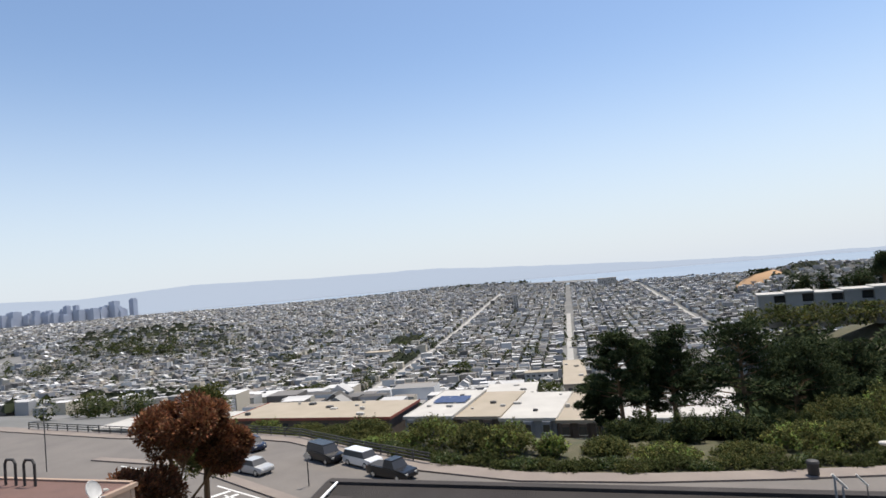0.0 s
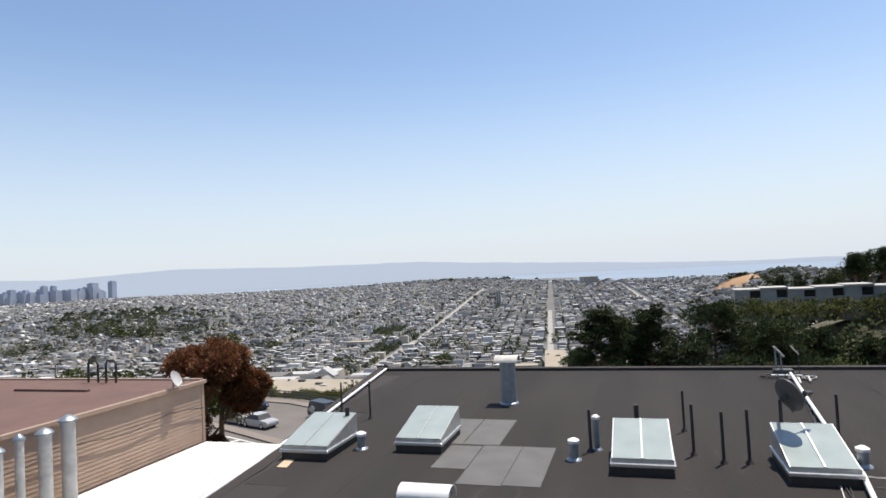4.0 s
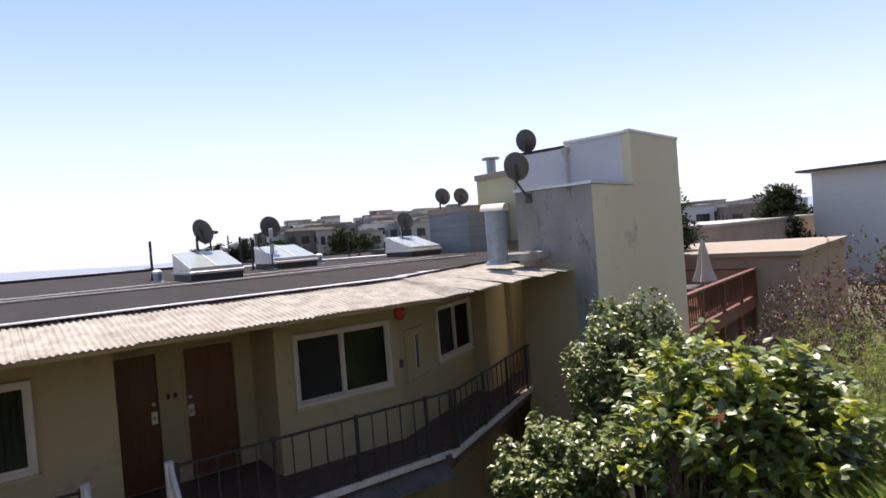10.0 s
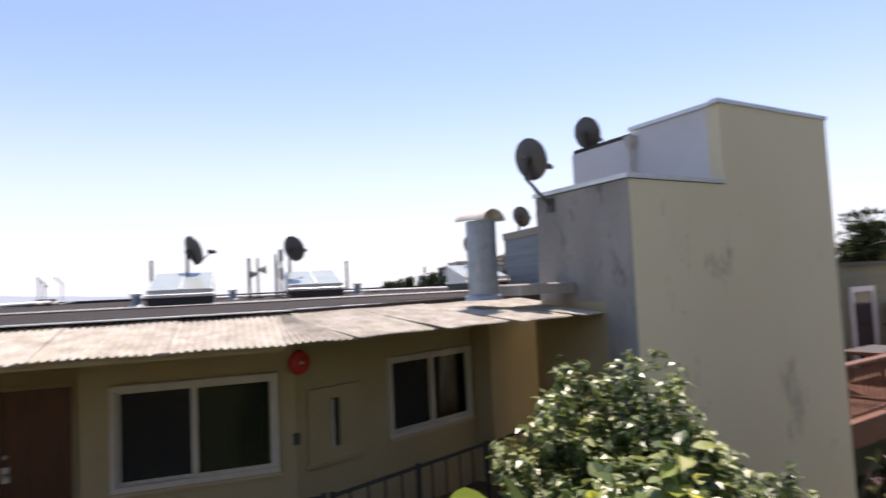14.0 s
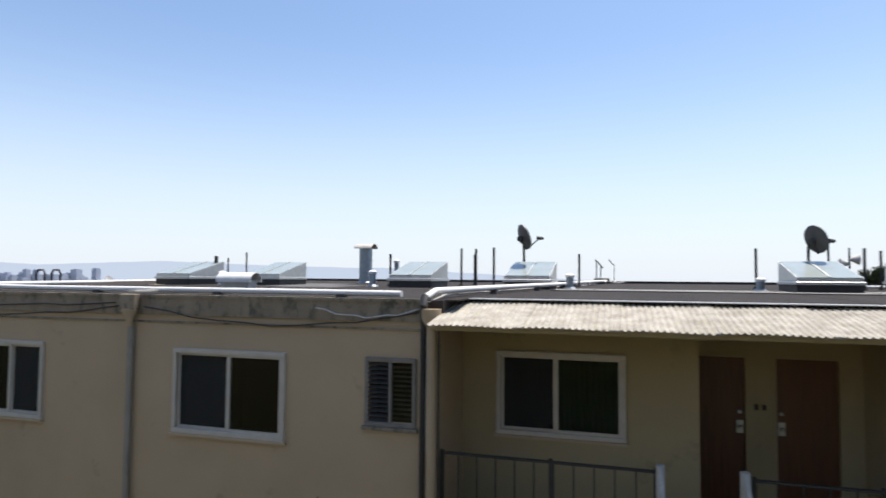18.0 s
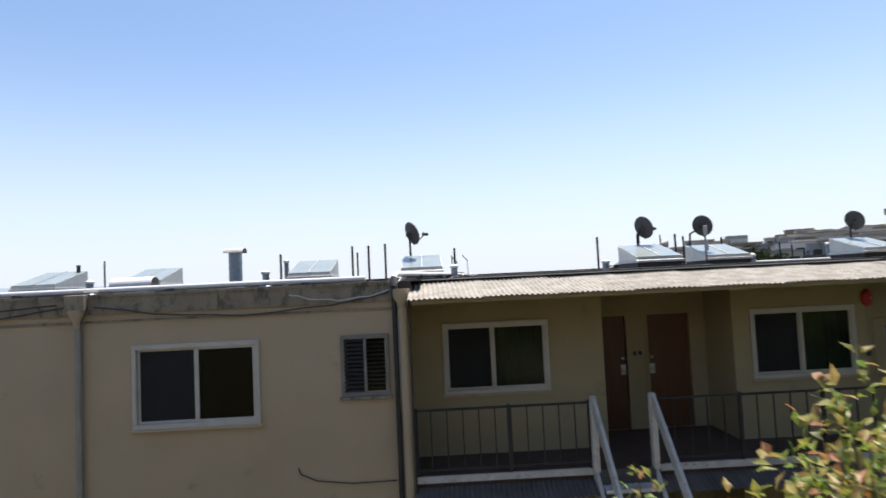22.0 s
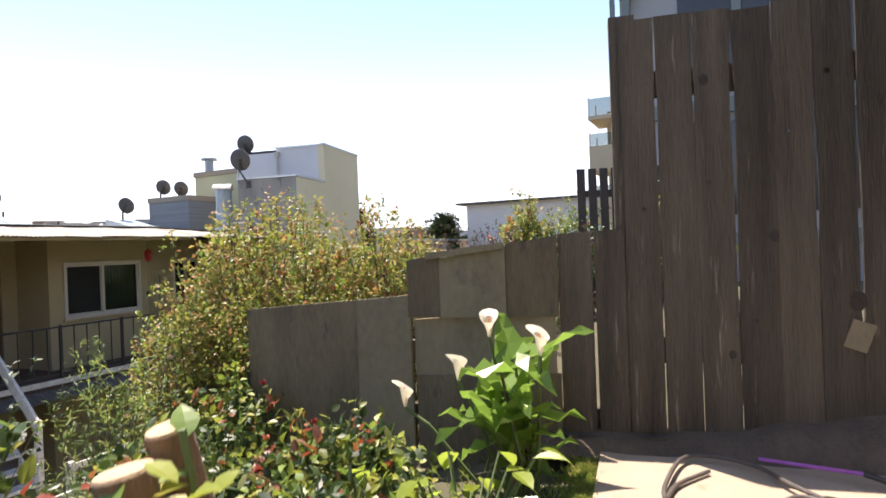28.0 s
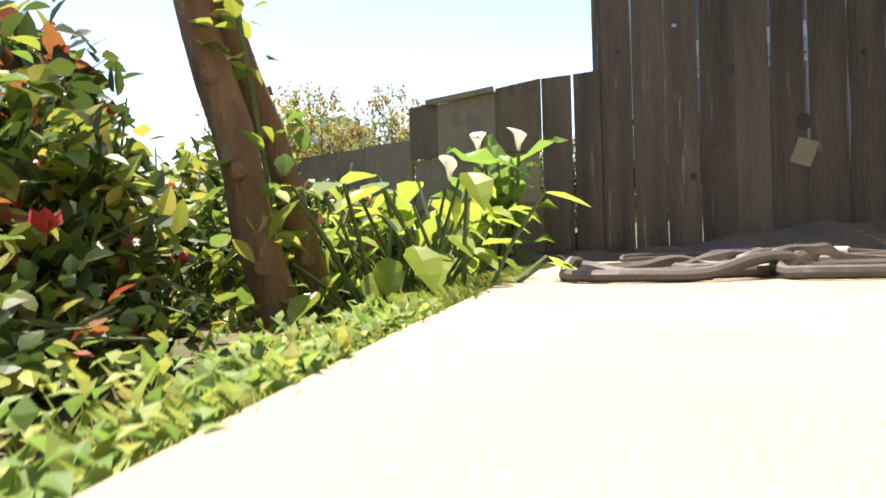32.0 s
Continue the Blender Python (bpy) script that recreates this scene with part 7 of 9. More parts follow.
street_lamp(15.4, 43.6, 5.5, 180)
for x in (13.2, 15.0):
    r = thing("hoop_rail", "bent metal hoop rail beside the pavement", "rail", pose(x, 45.0, SZ - 0.02), "hoop rails")
    part("hoop", Build().tube([(0, 0, 0), (0, 0, 1.3), (0.15, 0, 1.5), (0.9, 0, 1.2), (1.0, 0, 1.0), (1.0, 0, 0)], 0.05, 8), GALV, r)
bn = thing("litter_bin", "black litter bin on the pavement", "bin", pose(12.2, 55.2, SZ + 0.15))
part("bin_body", Build().lathe([(0.4, 0), (0.45, 0.9), (0.47, 0.95)], 14), BLACK, bn)
part("bin_lid", Build().lathe([(0.5, 0.95), (0.42, 1.12), (0.1, 1.2)], 14), BLACK, bn)


# ---- trees ----
def tree(at, h, r, seed, mats, n=2600, L=0.5, name="tree", label="", cat="tree", group="", bare=0.35, flat=0.5, w=0.55, bark=None, lobes=0, clump=(0.26, 0.44), masses=()):
    """A trunk that forks into limbs, each carrying clumps of small leaves, with gaps between the clumps."""
    rng = random.Random(seed)
    t = thing(name, label, cat, Matrix.Translation(at), group)
    tr = Build()
    lean = Vector((rng.uniform(-0.06, 0.06) * h, rng.uniform(-0.06, 0.06) * h, 0))
    tr.tube([(0, 0, -0.4), tuple(lean * 0.3 + Vector((0, 0, h * 0.35))), tuple(lean * 0.7 + Vector((0, 0, h * 0.65))), tuple(lean + Vector((0, 0, h * 0.93)))], [h * 0.028, h * 0.02, h * 0.013, h * 0.004], 9)
    clumps = []
    k = lobes or max(8, int(n / 130))
    for mx, my, mz, mr, mh in masses:   # rounded masses of foliage, each on limbs of its own
        for i in range(lobes):
            d = rand_dir(rng)
            tip = Vector((mx + d.x * mr, my + d.y * mr, mz + d.z * mh))
            if i % 3 == 0:
                tr.tube([(lean.x * 0.5, lean.y * 0.5, mz * 0.45), (mx * 0.5, my * 0.5, mz * 0.72), tuple(tip)], [h * 0.01, h * 0.007, h * 0.002], 5)
            clumps.append((tip, mr * rng.uniform(*clump)))
    for i in range(0 if masses else k):
        f = bare + (1 - bare) * (i + 0.5) / k
        az = i * 2.4 + rng.uniform(-0.5, 0.5)
        rr = r * (0.45 + 0.55 * rng.random()) * (1.08 - 0.75 * max(0, (f - 0.55)) / 0.45)
        tip = lean * f + Vector((math.cos(az) * rr, math.sin(az) * rr, h * f + rng.uniform(-0.02, 0.06) * h))
        root = lean * f * 0.8 + Vector((0, 0, h * f * 0.86))
        tr.tube([tuple(root), tuple(root.lerp(tip, 0.5) + Vector((0, 0, -0.01 * h))), tuple(tip)], [h * 0.008, h * 0.005, h * 0.002], 5)
        clumps.append((tip, r * rng.uniform(*clump)))
        clumps.append((root.lerp(tip, 0.6) + Vector((0, 0, 0.02 * h)), r * 0.75 * rng.uniform(*clump)))
    part("trunk", tr, bark or BARK, t)
    bl = [Build() for _ in mats]
    per = n // len(clumps)
    for c, cr in clumps:
        b = bl[rng.randrange(len(mats))]
        for j in range(per):
            d = rand_dir(rng)
            p = c + Vector((d.x, d.y, d.z * flat)) * cr * (0.5 + 0.5 * rng.random())
            leaf(b, p, (d + rand_dir(rng) * 0.7 + Vector((0, 0, 0.35))).normalized(), (Vector((0, 0, 1)) + rand_dir(rng) * 0.6).normalized(), L * rng.uniform(0.6, 1.3), L * w, kite=True)
    for b, m in zip(bl, mats):
        part("crown", b, m, t, kind="stuff")
    return t


tree((-30.5, 34.0, SZ - 0.1), 11.4, 4.3, 201, [RUSTY], 84000, 0.27, "red_tree", "rust-red leafed street tree with two rounded crowns", flat=0.85, lobes=24, clump=(0.34, 0.5), masses=((0.5, 0.4, 9.5, 2.5, 1.5), (-1.7, -1.5, 5.2, 2.4, 1.6), (2.4, 2.1, 7.7, 1.4, 1.2), (0.3, 0.2, 3.0, 1.7, 0.9)))
tree((-34.6, 41.2, SZ - 0.1), 10.9, 3.0, 202, [OLIVE], 12000, 0.28, "street_tree", "olive-green street tree behind the red one", bare=0.4, flat=0.8, lobes=18)
for k, (x, y, zt, r) in enumerate(((-3.2, 74, 1.7, 4.6), (2.6, 77, 1.6, 4.6), (10.2, 76, 2.2, 6.6), (-0.4, 81, 0.2, 4.2), (16.2, 82, -1.5, 5.4), (20.5, 88, -1.8, 5.8), (25.5, 96, -3.0, 5.4), (32, 93, -4.5, 5.0), (23, 82, -6.5, 4.0), (40, 104, -4, 5.5), (-6.4, 78, -4.5, 2.6))):
    z0 = ground_z(x, y)
    tree((x, y, z0), (zt - z0) * 0.9, r, 210 + k, [PINE], 15000, 0.42, "pine_tree", "dark cypress pine with flat layered branches", group="pines beside the street", bare=0.34, flat=0.4, w=0.36, lobes=32, clump=(0.17, 0.30))
kx, ky = [q[0] for q in far_kerb], [q[1] for q in far_kerb]
for k in range(50):
    x = -64 + k * 1.95
    y = float(np.interp(x, kx, ky)) + 3.7 + 0.7 * math.sin(k * 2.1)
    r = 1.05 + 0.5 * abs(math.sin(k * 1.7))
    shrub("street_shrub", "low rounded green shrub behind the pavement", (x, y, ground_z(x, y) - 0.3), (r * 1.3, r, r * 0.95), 2600, 0.2, [([OLIVE, VERGE, VERGE, GREEN][k % 4], 3), (VERGE, 2)], 240 + k, 4, 0.03, 0.15, group="verge shrubs")
for k, (x, y, zt, r) in enumerate(((-33.2, 67.5, -7.2, 3.6), (-22.9, 63.4, -6.1, 3.4), (-17.3, 61.5, -6.3, 3.1), (-13.8, 60.6, -6.1, 3.3), (-45.5, 73.5, -9.3, 3.4), (-53.0, 74.6, -9.0, 3.2), (-39.5, 70.5, -8.9, 3.0), (-28, 65.2, -8.6, 2.6), (-4.2, 61.5, -8.0, 2.6), (1.3, 60.2, -8.3, 3.2),
                                   (8.1, 61.0, -8.4, 3.0), (13.4, 63.9, -7.2, 3.6), (17.2, 64.6, -7.2, 3.4), (23.3, 72.8, -5.6, 4.8), (26.6, 68.9, -6.6, 4.0), (21.5, 65.4, -8.0, 3.2), (31.0, 74, -5.2, 4.6), (29, 66, -8.2, 3.4), (18.5, 71, -6.4, 3.8), (38, 78, -5.0, 5.0), (35, 70, -7.6, 3.6))):
    g = ground_z(x, y) - 0.4
    shrub("dome_shrub", "large rounded olive-green shrub on the verge", (x, y, g), (r, r * 0.9, zt - g), 9000, 0.25, [(OLIVE, 4), ([VERGE, FENNEL][k % 2], 1)], 640 + k, 6, 0.05, 0.13, group="verge domes", squash=0.3)
for k, (x, y, zt) in enumerate(((-8.8, 59.6, -7.0), (-30.2, 62.6, -8.2), (-9.9, 60.2, -7.5))):
    g = ground_z(x, y) - 0.2
    shrub("bright_shrub", "yellow-green young shrub on the verge", (x, y, g), (1.2, 1.1, zt - g), 2200, 0.26, [(FENNEL, 1), (OLIVE, 1)], 690 + k, 6, 0.03, 0.3, group="bright verge shrubs")

for k in range(17):
    x, y = -3.0 + 1.5 * k + 0.8 * math.sin(k * 2.3), 67.5 + 2.2 * math.sin(k * 1.3) + 0.12 * k
    g = ground_z(x, y) - 0.4
    shrub("dark_shrub", "dark green shrub in the shade below the pines", (x, y, g), (2.3, 2.1, 2.6 + 0.9 * math.sin(k * 1.9)), 5200, 0.25, [(VERGE, 2), (PINE, 2)], 720 + k, 5, 0.04, 0.2, group="shrubs below the pines")
# woods and scrub on the hill, joined
rng = random.Random(300)
hb = [Build(), Build(), Build()]
for k in range(1000):
    x, y = (rng.uniform(14, 190), rng.uniform(92, 290)) if k < 330 else (rng.uniform(14, 100), rng.uniform(90, 171))
    if k > 940:
        x, y = rng.uniform(34, 62), rng.uniform(126, 152)
    elif 20 < x < 95 and 140 < y < 176:
        continue
    z = ground_z(x, y)
    big = rng.random() < (0.8 if y < 134 else 0.34)
    r = rng.uniform(3.0, 5.5) if big else rng.uniform(1.2, 2.6)
    if y < 150 and x > 22:
        r *= 0.75
    h = r * rng.uniform(1.5, 2.2) if big else r * 0.8
    b = hb[0 if big else rng.randrange(1, 3)]
    for j in range(150 if big else 70):
        d = rand_dir(rng)
        f = 0.6 + 0.4 * rng.random()
        p = Vector((x + d.x * r * f, y + d.y * r * f, z + h * 0.5 + d.z * h * 0.55 * f))
        leaf(b, p, (d + rand_dir(rng) * 0.5).normalized(), Vector((0, 0, 1)), r * 0.36, r * 0.26, kite=True)
for k in range(150):   # scrub along the foot of the terraced apartments
    x, y = rng.uniform(22, 95), rng.uniform(160, 169)
    z, r = -6.2 + rng.uniform(-0.4, 0.5) - 0.25 * (169 - y), rng.uniform(1.2, 2.2)
    for j in range(60):
        d = rand_dir(rng)
        leaf(hb[1 + k % 2], Vector((x + d.x * r, y + d.y * r, z + d.z * r * 0.6)), (d + rand_dir(rng) * 0.5).normalized(), Vector((0, 0, 1)), r * 0.4, r * 0.28)
for b, m, nm, lb in zip(hb, (PINE, OLIVE, VERGE), ("hill_woods", "hill_scrub", "hill_bushes"), ("dark pine woods covering the hill", "olive scrub on the hillside", "green bushes on the hillside")):
    tagged(part(nm, b, m), lb, "woods", kind="stuff")

# ---- terraced apartments on the hill ----
ROWHOUSE = surf("grey_terrace_render", (0.36, 0.34, 0.31), (0.28, 0.265, 0.24), 0.3, 0.9, bump=0.1, fine=8)
DARKWIN = surf("dark_window", (0.03, 0.032, 0.035), (0.05, 0.05, 0.052), 1, 0.15, bump=0.0)
ROOFW = surf("pale_flat_roof", (0.44, 0.42, 0.38), (0.36, 0.34, 0.31), 0.15, 0.9, bump=0.1, fine=4)
ROOFT = surf("tan_gravel_roof", (0.33, 0.28, 0.215), (0.28, 0.24, 0.18), 0.2, 0.95, bump=0.1, fine=4)
ta = thing("terrace_apartments", "long stepped row of grey terraced apartments on the hill", "apartment building", pose(26, 173, -9, 0, 0, -5))
for i in range(9):
    x, z1 = i * 6.2, 6.0 + 0.3 * math.sin(i * 2.1) + 0.05 * i
    part("wall", Build().box(x, x + 3.6, -0.8, 8, -2, z1).box(x + 3.6, x + 6.2, 0.6, 8, -2, z1 - 0.02), ROWHOUSE, ta)
    part("roof", Build().box(x - 0.1, x + 6.25, -1.0, 8, z1 + 0.005, z1 + 0.45), ROOFW, ta)
    for z in (1.6, 4.2):
        # dark panes enlarged so their colour carries the shade of the recess
        w = part("window", Build().box(x + 3.7, x + 6.1, 0.52, 0.595, z - 0.1, z + 1.75), DARKWIN, ta)
        part("balcony", Build().box(x + 3.62, x + 6.18, -0.5, 0.58, z - 0.75, z - 0.1), ROWHOUSE, ta)

# ---- flat-roofed houses below the street ----
def flat_house(x0, x1, y0, y1, z, rz=0, wall=None, roof=None, label="", h=7, solar=False, bays=0, red=False):
    o = ((x0 + x1) / 2, (y0 + y1) / 2)
    hs = thing("flat_roof_house", label, "house", pose(o[0], o[1], z - h - 6, 0, 0, rz), "houses below the street")
    a, c = (x1 - x0) / 2, (y1 - y0) / 2
    T = h + 6
    part("wall", Build().box(-a, a, -c, c, 0, T - 0.35), wall, hs)
    part("roof", Build().box(-a - 0.3, a + 0.3, -c - 0.3, c + 0.3, T - 0.35, T), roof, hs)
    lip = Build().box(-a - 0.35, a + 0.35, -c - 0.38, -c - 0.3, T - 0.45, T + 0.15).box(a + 0.3, a + 0.38, -c - 0.3, c + 0.3, T - 0.45, T + 0.15).box(-a - 0.38, -a - 0.3, -c - 0.3, c + 0.3, T - 0.45, T + 0.15)
    part("parapet", lip, surf("brick_red_parapet", (0.30, 0.09, 0.06), (0.24, 0.07, 0.05), 1, 0.9) if red else roof, hs)
    n = max(2, int(2 * a / 3.2))
    for i in range(n):
        x = -a + 2 * a * (i + 0.5) / n
        if bays:
            part("bay", Build().prism([(x - 1.2, -c), (x - 0.8, -c - 0.8), (x + 0.8, -c - 0.8), (x + 1.2, -c)], 0, T - 0.5), wall, hs)
        for zz in (T - 2.6, T - 5.4):
            w = part("window", Build().box(x - 0.7, x + 0.7, -c - (0.85 if bays else 0.05), -c - (0.78 if bays else 0.0), zz, zz + 1.5), DARKWIN, hs)
            part("window_frame", Build().box(x - 0.8, x + 0.8, -c - (0.84 if bays else 0.04), -c - (0.81 if bays else 0.01), zz - 0.1, zz - 0.004), WHITE_PAINT, w)
    rng = random.Random(int(x0 * 7 + y0))
    for i in range(max(3, int(a / 2.2))):
        x, y = rng.uniform(-a * 0.9, a * 0.9), rng.uniform(-c * 0.7, c * 0.8)
        s = rng.uniform(0.35, 0.9)
        part("roof_vent", Build().bevbox(x - s, x + s, y - s * 0.6, y + s * 0.6, T, T + rng.uniform(0.3, 0.8), 0.1), ROOFW if i % 3 else DARKGREY, hs)
    if solar:
        for i in range(3):
            for j in range(3):
                x, y = -a * 0.6 + i * a * 0.5, -c * 0.1 + j * 1.9
                part("solar_panel", Build().box(x, x + a * 0.48, 0, 1.8, 0, 0.06, pose(0, y, T + 0.25, 12)), SOLAR, hs, "blue-grey solar panel")
    return hs


SOLAR = surf("solar_cells", (0.07, 0.09, 0.16), (0.05, 0.07, 0.13), 1, 0.2, bump=0.0)
BROWNW, GREYW = surf("brown_shingle_wall", (0.10, 0.075, 0.06), (0.07, 0.055, 0.045), 0.6, 0.9), surf("blue_grey_wall", (0.24, 0.25, 0.27), (0.18, 0.19, 0.20), 0.6, 0.9)
flat_house(-96, -54.5, 120, 137, -19.7, 0, BROWNW, ROOFT, "long brown house with a tan gravel roof", red=True)
flat_house(-52, -41.5, 122.5, 150, -20.3, 0, GREYW, ROOFW, "grey bay-fronted house with solar panels", solar=True, bays=1)
flat_house(-41, -31.5, 124, 150, -20.8, 0, BROWNW, ROOFT, "brown bay-fronted house with a tan roof", bays=1)
flat_house(-31, -19.5, 123, 149, -21.0, 0, GREYW, ROOFW, "grey bay-fronted house with a white roof", bays=1)
flat_house(-19, -9, 121, 148, -21.0, 0, BROWNW, ROOFT, "brown house with a pale roof beside the pines", bays=1)
flat_house(-8.5, 3, 122, 148, -21.0, 0, GREYW, ROOFW, "grey house with a white roof behind the pines", bays=1)
flat_house(4, 15, 121, 147, -20.5, 0, GREYW, ROOFW, "pale house with a white roof behind the pines", bays=1)
flat_house(-47, -33, 158, 184, -25, 8, BROWNW, ROOFW, "row of houses with white flat roofs")
flat_house(-31, -24, 190, 240, -27, 8, surf("cream_wall", (0.5, 0.43, 0.32), (0.42, 0.36, 0.27), 0.6, 0.9), ROOFT, "cream apartment row beside the straight street")
flat_house(-175, -120, 150, 175, -30, -4, GREYW, ROOFW, "long low building with a white roof")
for k in range(8):
    x = -104 + k * 5.6
    flat_house(x, x + 5.0, 104 - 0.4 * k, 112 - 0.4 * k, -22.5 - 0.2 * k, 0, ROOFW, GREYW, "small white gabled house below the street", h=4)

# ---- the city plain, joined ----
TH = radians(7.5)
CU, CV = Vector((math.cos(TH), math.sin(TH))), Vector((-math.sin(TH), math.cos(TH)))
rng = np.random.RandomState(11)
hv, hf, gv, gf, tv_, tf_ = [], [], [], [], [], []
OCT = [(1, 0, 0), (0.3, 0.95, 0.1), (-0.8, 0.6, 0), (-0.8, -0.6, 0.1), (0.3, -0.95, 0), (0.5, 0.2, 0.8), (-0.4, 0.5, 0.85), (-0.3, -0.5, 0.8), (0.1, 0, 1.15)]
OCF = [(0, 1, 5), (1, 2, 6), (1, 6, 5), (2, 3, 7), (2, 7, 6), (3, 4, 7), (4, 0, 5), (4, 5, 7), (5, 6, 8), (6, 7, 8), (7, 5, 8)]


def add_box(x, y, z0, a, c, h, gable):
    n = len(hv)
    p = [(x + CU.x * u + CV.x * v, y + CU.y * u + CV.y * v) for u, v in ((-a, -c), (a, -c), (a, c), (-a, c))]
    hv.extend([(q[0], q[1], z0 - 8) for q in p] + [(q[0], q[1], z0 + h) for q in p])
    hf.extend([(n, n + 1, n + 5, n + 4), (n + 1, n + 2, n + 6, n + 5), (n + 2, n + 3, n + 7, n + 6), (n + 3, n, n + 4, n + 7)])
    m = len(gv)
    if gable:
        gv.extend([(q[0], q[1], z0 + h) for q in p] + [((p[0][0] + p[1][0]) / 2, (p[0][1] + p[1][1]) / 2, z0 + h + a * 0.7), ((p[2][0] + p[3][0]) / 2, (p[2][1] + p[3][1]) / 2, z0 + h + a * 0.7)])
        gf.extend([(m, m + 4, m + 5, m + 3), (m + 1, m + 2, m + 5, m + 4), (m, m + 1, m + 4), (m + 2, m + 3, m + 5)])
    else:
        gv.extend([(q[0], q[1], z0 + h + 0.02) for q in p])
        gf.append((m, m + 1, m + 2, m + 3))


def add_clump(x, y, z, r):
    n = len(tv_)
    s = rng.uniform(0.7, 1.3, 3)
    tv_.extend([(x + a * r * s[0] * rng.uniform(0.8, 1.2), y + b_ * r * s[1] * rng.uniform(0.8, 1.2), z - 0.3 * r + c * r * s[2]) for a, b_, c in OCT])
    tf_.extend([tuple(i + n for i in f) for f in OCF])


def shore(x, y):
    """Distance of the shoreline in the direction of a place."""
    return float(np.interp(math.degrees(math.atan2(x, y)), [-60, -45, -36, -24, -19, -9, -3, 7, 20], [4300, 4200, 3500, 3350, 3300, 2500, 2250, 2150, 2600]))


def in_sight(x, y):
    a = math.degrees(math.atan2(x, y))
    return -57 < a < 30 and y > 60


bu, bv = 56.0, 128.0
for iu in range(-88, 46):
    for iv in range(0, 32):
        u0, v0 = iu * bu + 6, 165 + iv * bv + (40 if iu % 2 else 0)
        cx, cy = CU.x * u0 + CV.x * v0, CU.y * u0 + CV.y * v0
        if not in_sight(cx, cy) or math.hypot(cx, cy) > 5200 or (cx > 16 and cy < 420):
            continue
        far = cy > 1300
        step = 13.5 if far else 7.4
        park = rng.rand() < 0.004
        for side in (0, 1, 2, 3):
            for k in range(int((bv - 16) / step)):
                u = u0 + 6.5 + 12.2 * side + (1.8 if side % 2 else -1.2) + rng.uniform(-1.6, 1.6)
                v = v0 + k * step + 6
                x, y = CU.x * u + CV.x * v, CU.y * u + CV.y * v
                if -100 < x < 18 and y < 190 or math.hypot(x, y) > shore(x, y):
                    continue
                if abs(u + 5.7) < 15 and v < 1000 or abs((u + 5.7 + 112) % 224 - 112) < 9:
                    continue
                z = ground_z(x, y)
                grove = noise.noise(Vector((x * 0.0042, y * 0.0042, 3.0)))
                if park or rng.rand() < 0.05 + 0.4 * max(0, grove - 0.12) * (1.0 if y < 1600 else 0.6):
                    add_clump(x, y, z + 3, rng.uniform(3, 6.5))
                    continue
                big = rng.rand() < 0.06
                add_box(x, y, z, rng.uniform(3.6, 5.9) * (1.5 if big else 1), step * rng.uniform(0.34, 0.49) * (1.6 if big else 1), rng.uniform(4.5, 9.5) * (1.35 if big else 1), rng.rand() < 0.07 and not big)
                if rng.rand() < (0.13 if far else 0.3):
                    add_clump(x + CU.x * 6.5, y, z + 4, rng.uniform(2.6, 5.5))
for k in range(420):   # wooded knolls in the town
    for cx, cy, s in ((-960, 2760, 200), (-780, 2760, 160), (-1120, 1130, 130), (330, 1480, 110), (-640, 575, 60)):
        if k % 5 == 0 or cx in (-1120, -640) and k % 2:
            x, y = rng.normal(cx, s), rng.normal(cy, s * 0.5)
            add_clump(x, y, ground_z(x, y) + 4, rng.uniform(5, 12))
CITYW = pick("town_walls", [(0.395, 0.384, 0.360), (0.302, 0.291, 0.273), (0.604, 0.593, 0.568), (0.279, 0.249, 0.209), (0.348, 0.342, 0.337), (0.488, 0.429, 0.337), (0.139, 0.128, 0.116), (0.302, 0.302, 0.314), (0.488, 0.441, 0.348)], 0.9)
CITYR = pick("town_roofs", [(0.394, 0.386, 0.376), (0.117, 0.112, 0.107), (0.215, 0.206, 0.193), (0.448, 0.439, 0.421), (0.555, 0.546, 0.538), (0.152, 0.143, 0.134), (0.179, 0.157, 0.134), (0.072, 0.067, 0.062), (0.251, 0.242, 0.229)], 0.9)
CITYT = pick("town_trees", [(0.026, 0.032, 0.014), (0.02, 0.026, 0.012), (0.036, 0.04, 0.018), (0.022, 0.026, 0.014)], 0.95)
for nm, v_, f_, m, lb, ct in (("town_houses", hv, hf, CITYW, "thousands of pale houses filling the plain", "houses"), ("town_roofs", gv, gf, CITYR, "grey and white roofs of the town", "roofs"), ("town_trees", tv_, tf_, CITYT, "dark street trees among the houses", "trees")):
    bb = Build()
    bb.v, bb.f = v_, f_
    tagged(part(nm, bb, m), lb, ct, kind="stuff")
